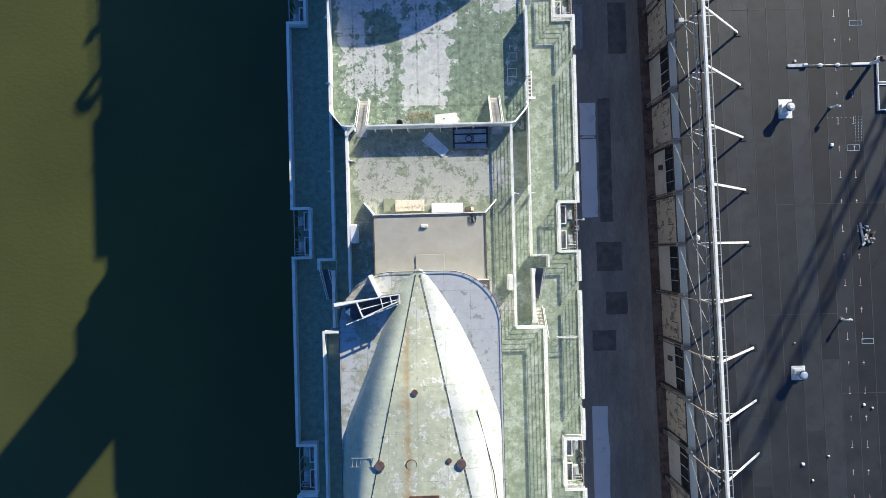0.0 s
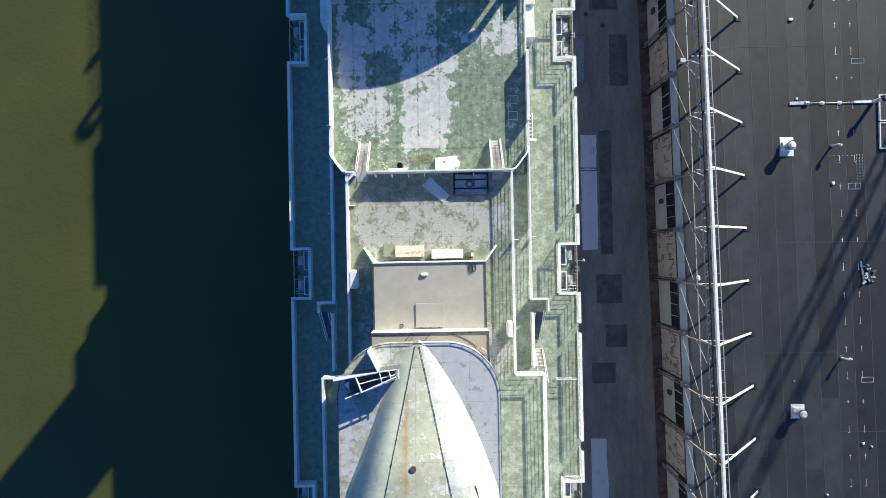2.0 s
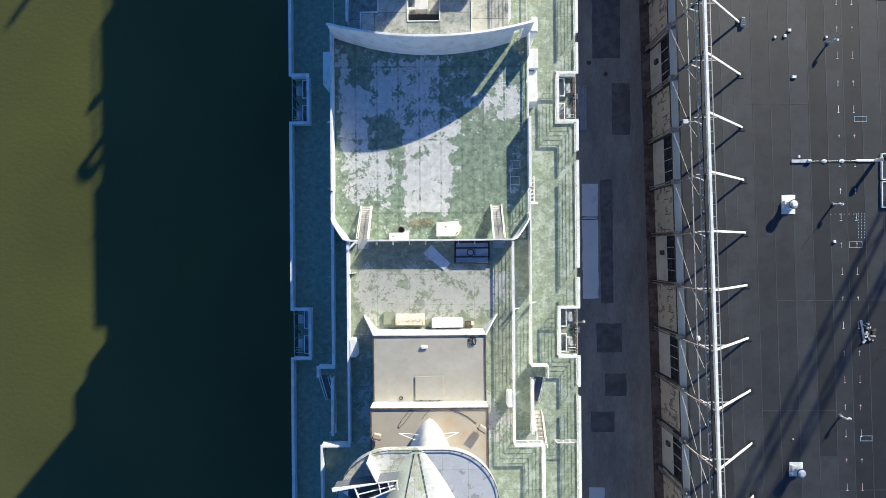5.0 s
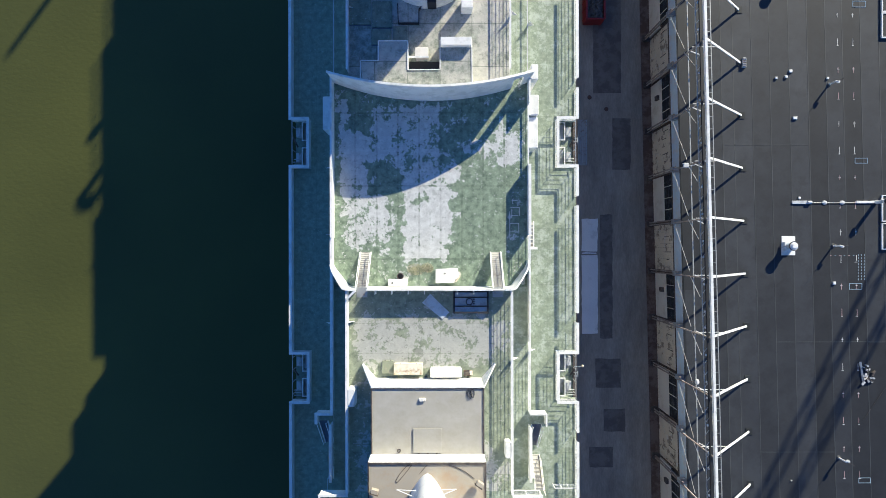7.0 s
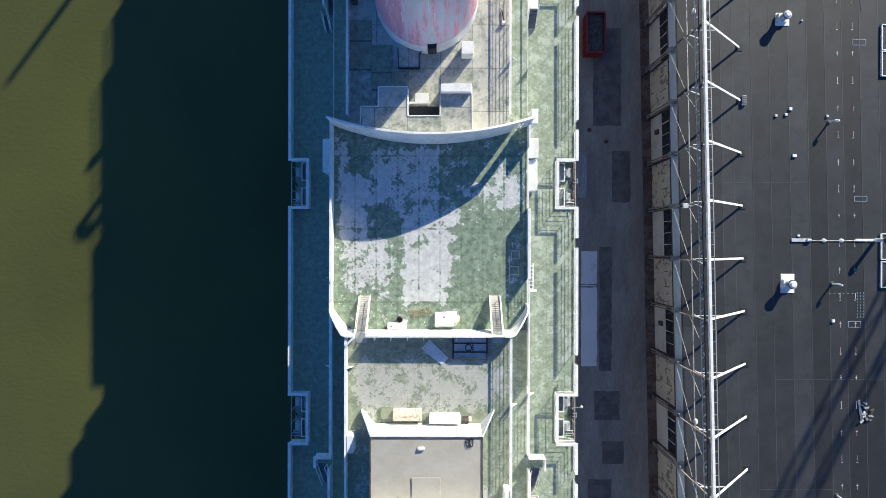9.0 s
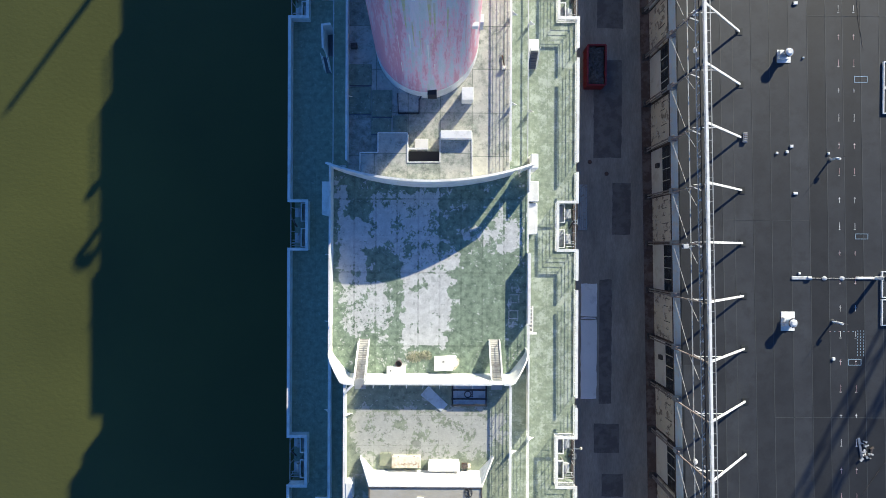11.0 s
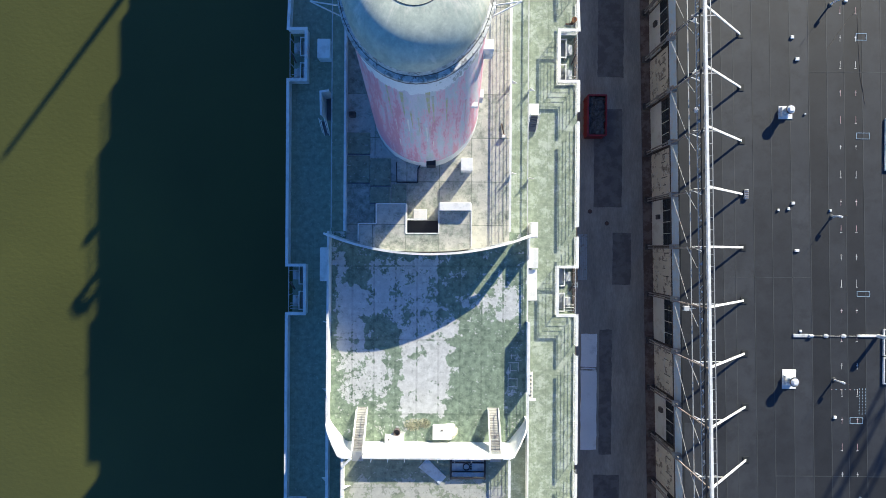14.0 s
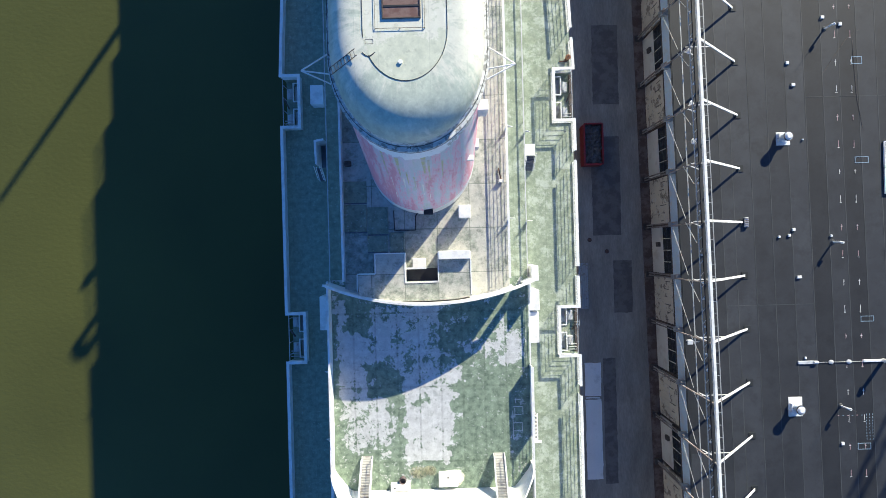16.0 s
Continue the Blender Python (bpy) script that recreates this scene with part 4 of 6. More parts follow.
    part("flank_cable", Geo().tube((1.75, -9.3, 46.1), (2.65, -13, 46.0), 0.03, 6).tube((2.65, -13, 46.0), (3.1, -17, 46.0), 0.03, 6), BLACK, top, "black cable on the flank")
    for x, d, rr, hh in ((-1.84, 7.1, 0.17, 0.1), (-3.9, 11.1, 0.26, 0.1), (0.74, 11.1, 0.26, 0.12), (0.05, 10.9, 0.14, 0.1)):
        z = ridge_z(d)
        cap = part("vent_pipe", Geo().tube((x, -1.0 - d, z - 0.25), (x, -1.0 - d, z + hh), rr, 14), RUST, top, "rusty red vent pipe", True)
        part("pipe_cap", Geo().tube((x, -1.0 - d, z + hh), (x, -1.0 - d, z + hh + 0.06), rr * 1.08, 14), RUSTRED, cap, "", True)
    z = ridge_z(10.7)
    disc = part("flush_disc", Geo().tube((-2.1, -12.1, z - 0.1), (-2.1, -12.1, z + 0.17), 0.33, 20), STEELDARK, top, "", True)
    part("cover", Geo().tube((-2.1, -12.1, z + 0.17), (-2.1, -12.1, z + 0.185), 0.28, 20), RIDGE, disc, "pale green disc cover", True)
    z = ridge_z(13.0)
    part("rust_patch", Geo().box(-2.2, -0.55, -15.4, -13.75, z - 0.1, z + 0.18), RUST, top, "rusted square plate")
    ladder("flank_ladder", top, (-5.7, -12.2, 46.1), (-4.2, -11.9, 46.9), 0.5, (0.1, 1, 0), STEEL, 6)
    return top


fore_funnel()


def fallen_platform():
    """Open steel platform with plates, standing on the rounded corner of the forward funnel."""
    top = thing("signal_platform", "open white steel signal platform with ladder frame on the funnel plate", "platform", at=(-4.4, -2.8, 44.7))
    z, b = 44.7, 46.0

    def v(x, y, zz):
        return (x, y, zz)
    part("fin_plate", Geo().wall([(-4.4, -1.3), (-3.85, -2.58)], z, [b + 0.3, b], 0.05), WHITE, top, "white gusset plate")
    part("gusset", Geo().add([v(-6.0, -3.5, z + .5), v(-5.6, -3.2, z + .9), v(-5.7, -3.72, z + .55), v(-6.0, -3.5, z + .46), v(-5.6, -3.2, z + .86), v(-5.7, -3.72, z + .51)], [(2, 1, 0), (3, 4, 5), (0, 1, 4, 3), (1, 2, 5, 4), (2, 0, 3, 5)]), WHITE, top, "small white gusset")
    part("edge_beam", Geo().beam((-6.45, -3.05, b), (-3.85, -2.6, b), 0.06, 0.08), WHITE, top)
    part("end_beam", Geo().beam((-5.15, -2.85, b), (-4.8, -3.75, b), 0.08, 0.08), WHITE, top)
    part("long_beam", Geo().beam((-5.85, -4.2, b - .3), (-2.75, -3.05, b - .3), 0.06, 0.08), WHITE, top)
    part("long_beam", Geo().beam((-4.8, -3.75, b), (-2.8, -2.9, b), 0.06, 0.08), WHITE, top)
    part("top_beam", Geo().beam((-3.8, -2.6, b), (-2.65, -2.45, b), 0.06, 0.06), WHITE, top)
    part("end_beam", Geo().beam((-2.65, -2.45, b), (-2.6, -3.0, b), 0.06, 0.06), WHITE, top)
    part("cross_beam", Geo().beam((-3.2, -2.52, b), (-3.05, -3.05, b), 0.05, 0.06), WHITE, top)
    part("cross_beam", Geo().beam((-3.75, -2.6, b), (-3.6, -3.25, b), 0.05, 0.06), WHITE, top)
    part("edge_plate", Geo().wall([(-6.45, -3.05), (-3.85, -2.6), (-2.65, -2.45)], z + 0.05, b - 0.06, 0.03), STAIRBLUE, top, "upright dark edge plate")
    part("wedge_plate", Geo().prism([(-6.5, -2.86), (-6.48, -3.12), (-3.86, -2.67), (-3.84, -2.58)], b - 0.05, b - 0.01), WHITE, top, "pale tapering edge plate")
    part("long_beam", Geo().beam((-5.0, -3.3, b - .1), (-2.72, -2.75, b - .1), 0.05, 0.06), WHITE, top)
    part("wind_plate", Geo().wall([(-5.85, -4.2), (-4.6, -3.72), (-2.75, -3.05)], z + 0.05, b - 0.35, 0.04), STAIRBLUE, top, "upright dark wind plate")
    # dark sheet stands in for the shadow lying inside the frame
    part("floor_plate", Geo().prism([(-6.1, -3.25), (-5.6, -4.05), (-2.8, -3.0), (-2.7, -2.55), (-3.9, -2.7)], z + 0.02, z + 0.06), STAIRBLUE, top, "dark plate for the shadow inside the frame")
    for x, y in ((-6.2, -3.15), (-5.0, -3.2), (-3.9, -2.65), (-2.75, -2.9), (-4.85, -3.7)):
        part("leg", Geo().box(x - .03, x + .03, y - .03, y + .03, z, b), STEEL, top)
    return top


fallen_platform()

# ---------------------------------------------------------------- pier shed


def S(x, y, z=None):
    """Places on the shed, which stands slightly askew to the ship."""
    return (x - 0.0227 * y, y) if z is None else (x - 0.0227 * y, y, z)


def quad(x0, x1, y0, y1):
    return [S(x0, y0), S(x1, y0), S(x1, y1), S(x0, y1)]


PITCH, Y_POST = 6.312, 0.19
Z_ROOF = 14.65
POSTS = [k * PITCH + Y_POST for k in range(-7, 13)]
shed = structure("wall_shed", Geo().prism(quad(29.73, 72, -75, 115), Z_PIER, 14.5), BRICK, "sooty brick and steel shed wall", category="shed")
roof = structure("roof", Geo().prism(quad(29.4, 72.4, -75.2, 115.2), 14.5, Z_ROOF - 0.02), ROOF, "dark membrane roof of the pier shed", category="roof")
structure("trim_flashing", Geo().prism(quad(29.32, 29.46, -75.2, 115.2), 14.3, Z_ROOF + 0.03), ROOF, "dark roof edge", category="trim")


def shed_front():
    """Doors, windows and cladding, bay by bay."""
    for k, (y0, y1) in enumerate(zip(POSTS, POSTS[1:])):
        ya, yb = y0 + 0.22, y1 - 0.22
        # upper cladding
        clad = thing("cladding_panel", "blue-grey weathered metal cladding under the eaves", "cladding", "cladding panels", at=S(29.3, (y0 + y1) / 2, 12.2))
        part("sheet", Geo().loft([[S(29.42, y0 + 0.02, 12.1), S(29.72, y0 + 0.02, 12.1), S(29.72, y0 + 0.02, 14.3), S(29.52, y0 + 0.02, 14.3)], [S(29.42, y1 - 0.02, 12.1), S(29.72, y1 - 0.02, 12.1), S(29.72, y1 - 0.02, 14.3), S(29.52, y1 - 0.02, 14.3)]], True, True), FLASH, clad)
        part("strip", Geo().prism(quad(29.38, 29.48, y0 + 0.02, y1 - 0.02), 11.9, 12.15), STEELDARK, clad, "dark drip strip")
        if k % 2 == 1:
            door = thing("cargo_door", "peeling beige boarded cargo door of the pier shed", "door", "shed doors", at=S(29.3, (y0 + y1) / 2, Z_PIER))
            n = 12
            for i in range(n):
                a, b = ya + (yb - ya) * i / n, ya + (yb - ya) * (i + 1) / n
                part("board", Geo().prism(quad(29.50 + 0.02 * (i % 2), 29.72, a + 0.01, b - 0.01), Z_PIER + 0.1, 11.9), BEIGE, door)
            for i in range(6):
                a = ya + (yb - ya) * (i + 0.35) / 6
                part("slot", Geo().prism(quad(29.47, 29.53, a, a + 0.09), 9.3 + 0.5 * (i % 2), 10.0 + 0.5 * (i % 3)), STEELDARK, door, "narrow dark slot")
        else:
            win = thing("window_bay", "white panelled shed bay with a dark multi-paned window", "window", "shed windows", at=S(29.3, (y0 + y1) / 2, Z_PIER))
            part("panel", Geo().prism(quad(29.48, 29.72, ya, yb), Z_PIER + 0.1, 9.5), CREAM, win, "cream painted lower panel")
            part("window_frame", Geo().prism(quad(29.52, 29.72, ya, yb), 9.5, 11.9), STEELDARK, win, "dark steel frame")
            for i in range(4):
                for j in range(2):
                    a, b = ya + (yb - ya) * i / 4, ya + (yb - ya) * (i + 1) / 4
                    part("pane", Geo().prism(quad(29.48, 29.54, a + 0.07, b - 0.07), 9.6 + 1.2 * j, 10.65 + 1.2 * j), GLASS, win)
            if k % 4 == 0:
                part("box", Geo().prism(quad(29.18, 29.53, ya + 3.4, ya + 4.0), 8.0, 8.8), STEELDARK, win, "dark wall box")
            for i in range(3):
                part("glazing_bar", Geo().prism(quad(29.44, 29.50, ya + (yb - ya) * (i + 1) / 4 - 0.04, ya + (yb - ya) * (i + 1) / 4 + 0.04), 9.5, 11.9), BEIGE, win)


shed_front()
structure("kerb", Geo().prism(quad(28.28, 29.58, -75, 115), Z_PIER, Z_PIER + 0.12), RUSTY, "rust-stained concrete kerb at the foot of the shed", category="kerb")


def gantry():
    top = thing("cargo_gantry", "white painted steel cargo beam on lattice posts along the shed", "gantry", at=S(28.6, 0, Z_PIER))
    part("top_beam", Geo().beam(S(28.75, -75, 22.1), S(28.75, 115, 22.1), 0.27, 0.36), WHITE, top, "heavy white beam")
    part("lower_chord", Geo().beam(S(28.55, -75, 21.45), S(28.55, 115, 21.45), 0.15, 0.2), BLACK, top, "dark lower chord")
    part("pipe", Geo().tube(S(28.12, -75, 21.4), S(28.12, 115, 21.4), 0.05, 6), STEEL, top, "thin grey pipe")
    lace = part("lacing", Geo().beam((0, 0, 0), (0.42, 0.5, 0), 0.05, 0.05), STEEL, top)
    for i in range(150):
        at = Matrix.Translation(S(28.12, -74 + 1.25 * i, 21.4))
        if i:
            again("lacing", lace.data, top, at)
        else:
            lace.matrix_basis = at
    clamp = part("clamp", Geo().box(-0.06, 0.06, -0.1, 0.1, -0.08, 0.08), GREYWHITE, top)
    for i in range(75):
        at = Matrix.Translation(S(28.3, -73.4 + 2.5 * i + 0.4 * (i % 3), 21.5))
        if i:
            again("clamp", clamp.data, top, at)
        else:
            clamp.matrix_basis = at
    part("thin_chord", Geo().beam(S(28.85, -75, 18.1), S(28.85, 115, 18.1), 0.1, 0.1), STEEL, top)
    walk_rail = part("side_rail", Geo().beam(S(29.3, -75, 22.15), S(29.3, 115, 22.15), 0.07, 0.07), STEEL, top)
    for i in range(148):
        y = -74 + i * 1.28
        part("rung", Geo().beam(S(28.8, y, 22.15), S(29.3, y, 22.15), 0.04, 0.04), STEEL, walk_rail)
    for y in POSTS:
        post = part("post", Geo().beam(S(28.75, y - 0.16, Z_PIER), S(28.75, y - 0.16, 21.9), 0.12, 0.14), POSTPAINT, top, "double steel post")
        part("leg", Geo().beam(S(28.75, y + 0.16, Z_PIER), S(28.75, y + 0.16, 14.6), 0.14, 0.14), POSTPAINT, post)
        part("foot", Geo().prism(quad(28.45, 29.2, y - 0.4, y + 0.4), Z_PIER, Z_PIER + 0.55), STEELDARK, post)
        part("bracket", Geo().prism(quad(28.6, 29.45, y - 0.3, y + 0.3), 13.3, 14.0), STEEL, post)
        part("brace", Geo().beam(S(28.75, y, 22.0), S(36.65, y, Z_ROOF + 0.12), 0.24, 0.1), WHITE, top, "white raking brace")
        part("brace_foot", Geo().prism(quad(36.35, 37.1, y - 0.4, y + 0.4), Z_ROOF - 0.03, Z_ROOF + 0.06), ROOF, top)
        part("tie", Geo().beam(S(28.65, y + 0.05, 19.4), S(31.4, y + 0.05, 19.4), 0.07, 0.07), WHITE, top)
        part("stay", Geo().tube(S(28.7, y, 13.8), S(28.55, y - PITCH * 0.93, 17.85), 0.035, 6), STEEL, top, "thin stay rod")
        part("stay", Geo().tube(S(28.55, y, 17.8), S(28.5, y - 2.3, 20.2), 0.04, 6), STEEL, top, "thin stay rod")
        part("knee", Geo().beam(S(28.9, y + 0.02, 18.3), S(30.0, y - 0.55, 18.6), 0.1, 0.08), WHITE, top)
    return top


gantry()

# ---------------------------------------------------------------- stairs and side ladders


def stair(label, x0, x1, y_top, y_bot, z_top, z_bot, mat=WHITE, tread=STEEL, group="deck stairs", solid_side=False, n=13):
    """Steel stair along the ship with stringers, treads and handrails."""
    top = thing("deck_stair", label, "stair", group, at=((x0 + x1) / 2, y_bot, z_bot))
    for x in (x0, x1):
        part("stringer", Geo().beam((x, y_top, z_top - 0.1), (x, y_bot, z_bot + 0.1), 0.06, 0.26), mat, top)
        rail = part("handrail", Geo().tube((x, y_top, z_top + 0.9), (x, y_bot, z_bot + 0.9), 0.035, 6), mat, top)
        for k in (0.04, 0.5, 0.96):
            y, z = y_top + (y_bot - y_top) * k, z_top + (z_bot - z_top) * k
            part("upright", Geo().tube((x, y, z), (x, y, z + 0.9), 0.025, 6), mat, rail)
    part("soffit", Geo().beam(((x0 + x1) / 2, y_top, z_top - 0.2), ((x0 + x1) / 2, y_bot, z_bot + 0.02), x1 - x0 - 0.05, 0.02), tread, top)
    for i in range(n):
        f = (i + 0.5) / n
        y, z = y_top + (y_bot - y_top) * f, z_top + (z_bot - z_top) * f
        w = abs(y_bot - y_top) / n * 0.42
        part("tread", Geo().box(x0 + 0.04, x1 - 0.04, y - w, y + w, z - 0.03, z), tread, top)
    return top


stair("white steel stair with worn grey treads against the bulkhead", -8.03, -7.0, 12.15, 15.5, 27.0, Z_LOW, tread=TREAD, n=18)
stair("white steel stair with worn grey treads against the bulkhead", 4.98, 6.02, 12.15, 15.5, 27.0, Z_LOW, tread=TREAD, n=18)
for x, nm in ((-8.03, "w"), (4.98, "e")):
    structure("landing_" + nm, Geo().box(x, x + 1.03, 11.2, 12.15, 26.96, 27.0), STEEL, "grey steel landing at the stair head")
gate = thing("stair_gate", "low white steel gate at the stair head", "gate", at=(5.5, 11.98, Z_MID))
part("plate", Geo().box(4.94, 6.06, 11.95, 12.0, Z_MID + 0.06, 28.05), WHITE, gate)
part("top_rail", Geo().box(4.94, 6.06, 11.93, 12.02, 28.05, 28.1), WHITE, gate)
bar = thing("loose_beam", "white steel bar fallen across the corner of the stair head", "beam", at=(-8.4, 11.6, Z_MID))
part("bar", Geo().beam((-7.95, 11.95, 28.15), (-8.85, 11.1, 28.08), 0.2, 0.12), WHITE, bar)
part("foot", Geo().box(-8.2, -8.08, 11.72, 11.84, Z_MID, 28.08), WHITE, bar)
# ladders from the side decks down to the boat deck
for x0, x1, yt, yb in ((9.2, 10.2, -1.9, -5.2), (-12.35, -11.45, -1.5, -4.8)):
    stair("steep white side stair with dark treads down to the boat deck", x0, x1, yt, yb, Z_LOW, Z_WALK, tread=STAIRBLUE, group="side stairs", n=16)
    structure("landing_%s_%d" % ("e" if x0 > 0 else "w", int(yt + 50)), Geo().box(min(x0, 8.8) if x0 > 0 else x0 - 0.05, x1 + 0.5 if x0 > 0 else max(x1, -10.85), yt, yt + 1.15, Z_LOW - 0.08, Z_LOW - 0.01), GREEN, "small green landing")
structure("landing_aft_e", Geo().box(9.1, 10.1, 45.1, 46.25, 22.94, 23.0), WHITE, "small white landing")
stair("short white stair from the landing to the boat deck", 9.15, 10.1, 45.1, 43.8, 22.95, Z_WALK, tread=STAIRBLUE, group="side stairs", n=8)
# dark plate stands for the unlit opening of the stairwell
structure("landing_aft_w", Geo().box(-11.6, -10.86, 44.4, 46.6, 22.9, 22.96), STAIRBLUE, "dark plate in place of the side stairwell's dark opening")
bulwark("short white steel bulwark round the side landing", [(-10.86, 46.75), (-11.68, 46.62), (-11.6, 44.35)], 22.96, 2.4, 0.06, 0.2)
stair("narrow steel stair from the landing to the boat deck", -12.2, -11.65, 44.4, 43.3, 22.95, Z_WALK, tread=STAIRBLUE, group="side stairs", n=8)
stair("short cream stair with worn treads beside the deckhouse", 9.6, 10.5, -9.0, -6.2, 23.6, Z_WALK, mat=CREAM, tread=TREAD, group="side stairs", n=9)

# ---------------------------------------------------------------- sports deck


def crate(name, label, category, x0, x1, y0, y1, z0, z1, mat=WHITE, c=0.04, lid=True, group="", turn=0.0):
    """A chest or locker with a lid that stands a little proud."""
    cx, cy = (x0 + x1) / 2, (y0 + y1) / 2
    top = thing(name, label, category, group, at=(cx, cy, z0))
    h = (z1 - z0) * (0.86 if lid else 1)
    hx, hy = (x1 - x0) / 2, (y1 - y0) / 2
    part("body", Geo().box(cx - hx, cx + hx, cy - hy, cy + hy, z0, z0 + h, c), mat, top)
    if lid:
        part("lid", Geo().box(cx - hx - 0.03, cx + hx + 0.03, cy - hy - 0.03, cy + hy + 0.03, z0 + h, z1, c), mat, top)
        part("hinge", Geo().box(cx - hx * 0.6, cx - hx * 0.6 + 0.1, cy + hy, cy + hy + 0.05, z0 + h - 0.06, z0 + h + 0.03), STEELDARK, top)
        part("hinge", Geo().box(cx + hx * 0.6 - 0.1, cx + hx * 0.6, cy + hy, cy + hy + 0.05, z0 + h - 0.06, z0 + h + 0.03), STEELDARK, top)
    top.rotation_euler = (0, 0, radians(turn))
    return top


def torn_chest():
    top = thing("deck_chest", "low white deck chest with one corner broken off", "chest", at=(0.7, 13.1, Z_LOW))
    plan = [(-0.5, 12.42), (1.35, 12.42), (1.45, 12.75), (1.75, 12.9), (1.9, 13.3), (1.7, 13.6), (1.72, 13.86), (1.3, 13.9), (-0.5, 13.78)]
    part("body", Geo().prism(plan, Z_LOW, Z_LOW + 0.42), WHITE, top)
    part("lid", Geo().prism([(x * 1.01, y + 0.01) for x, y in plan], Z_LOW + 0.43, Z_LOW + 0.5), WHITE, top)
    part("broken_edge", Geo().prism([(1.38, 12.45), (1.6, 12.5), (1.98, 13.0), (2.02, 13.4), (1.78, 13.65), (1.95, 13.2)], Z_LOW, Z_LOW + 0.3), YELLOW, top, "torn yellowed edge")
    part("lock", Geo().box(0.35, 0.5, 13.3, 13.42, Z_LOW + 0.5, Z_LOW + 0.55), STEELDARK, top)


torn_chest()
hb = crate("hatch_box", "white steel hatch box with a round hole beside a rusty drum", "box", -5.25, -3.35, 12.1, 12.8, Z_LOW, Z_LOW + 0.5, lid=False)
# the hole's darkness is a thin black disc on the box
part("hole", Geo().tube((-4.85, 12.42, Z_LOW + 0.49), (-4.85, 12.42, Z_LOW + 0.505), 0.09, 16), BLACK, hb, "black disc for the dark inside of the hole")


def drum():
    top = thing("open_drum", "rusty open-topped drum standing behind the hatch box", "drum", at=(-4.05, 13.05, Z_LOW))
    x, y, r, h = -4.05, 13.1, 0.31, 0.5

    def ring(rr, z):
        return [(x + rr * math.cos(2 * math.pi * i / 22), y + rr * math.sin(2 * math.pi * i / 22), Z_LOW + z) for i in range(22)]
    part("barrel", Geo().loft([ring(r, 0), ring(r, h), ring(r - 0.03, h), ring(r - 0.03, 0.05)], True, True), RUSTRED, top, "", True)
    # black fill added to paint the drum's unlit inside
    part("sludge", Geo().loft([ring(r - 0.035, 0.1), ring(r - 0.035, 0.3)], True, True), BLACK, top, "black fill for the dark inside of the drum", True)
    for z in (0.02, 0.22, h - 0.05):
        part("hoop", Geo().loft([ring(r, z), ring(r + 0.025, z + 0.02), ring(r, z + 0.04)]), HULL, top, "", True)


drum()


def weeds(cx, cy, r, n, seed, label):
    rnd = random.Random(seed)
    g = Geo()
    for _ in range(n):
        a, q = rnd.random() * 6.283, r * rnd.random() ** 0.8
        x, y = cx + q * math.cos(a) * 1.15, cy + q * math.sin(a) * 0.8
        h, t = 0.1 + 0.28 * rnd.random() * (1 - q / r * 0.6), rnd.random() * 6.283
        dx, dy = 0.075 * math.cos(t), 0.075 * math.sin(t)
        w = 0.045
        g.add([(x - dy * w * 7, y + dx * w * 7, Z_LOW), (x + dy * w * 7, y - dx * w * 7, Z_LOW), (x + dx * 1.6, y + dy * 1.6, Z_LOW + h)], [(0, 1, 2)])
    return tagged(solid("weeds", g, MOSS), label, "weeds", "", "stuff")


weeds(-2.5, 13.75, 0.75, 520, 3, "dry yellow-green weeds growing on the deck")

weeds(-1.35, 13.9, 0.6, 420, 4, "tuft of dry yellow-green weeds growing on the deck")

# game court marks in the lee of the bulwark
court = thing("court_marking", "faint pale painted court marks on the sports deck", "marking", at=(7.6, 19.5, Z_LOW))
for x, y, w, h in ((7.0, 18.2, 0.06, 2.8), (7.5, 17.6, 0.9, 0.06), (7.5, 18.4, 0.9, 0.06), (7.5, 19.2, 0.7, 0.06), (7.5, 20.0, 0.9, 0.06), (7.5, 20.7, 0.6, 0.06), (7.9, 18.0, 0.06, 0.8), (7.2, 19.4, 0.06, 0.9), (8.0, 19.6, 0.06, 0.9), (7.3, 20.6, 0.06, 0.5)):
    part("line", Geo().box(x - w / 2, x + w / 2, y - h / 2, y + h / 2, Z_LOW + 0.001, Z_LOW + 0.005), SLAB, court)

# ---------------------------------------------------------------- middle deck


def loose_panel():
    top = thing("loose_panel", "dented pale sheet metal panel lying on the deck", "panel", at=(-0.4, 10.3, Z_MID))
    c = [(-0.95, 11.5), (0.85, 9.75), (0.2, 9.1), (-1.72, 10.65)]
    g = Geo().add([(x, y, Z_MID + h) for h in (0.02, 0.08) for (x, y), hh in zip(c, (0, 0, 0, 0))], [(3, 2, 1, 0), (4, 5, 6, 7), (0, 1, 5, 4), (1, 2, 6, 5), (2, 3, 7, 6), (3, 0, 4, 7)])
    part("sheet", g, PANEL, top)
    part("fold", Geo().beam((-1.72, 10.65, Z_MID + 0.12), (-0.95, 11.5, Z_MID + 0.12), 0.1, 0.08), PANEL, top)


loose_panel()


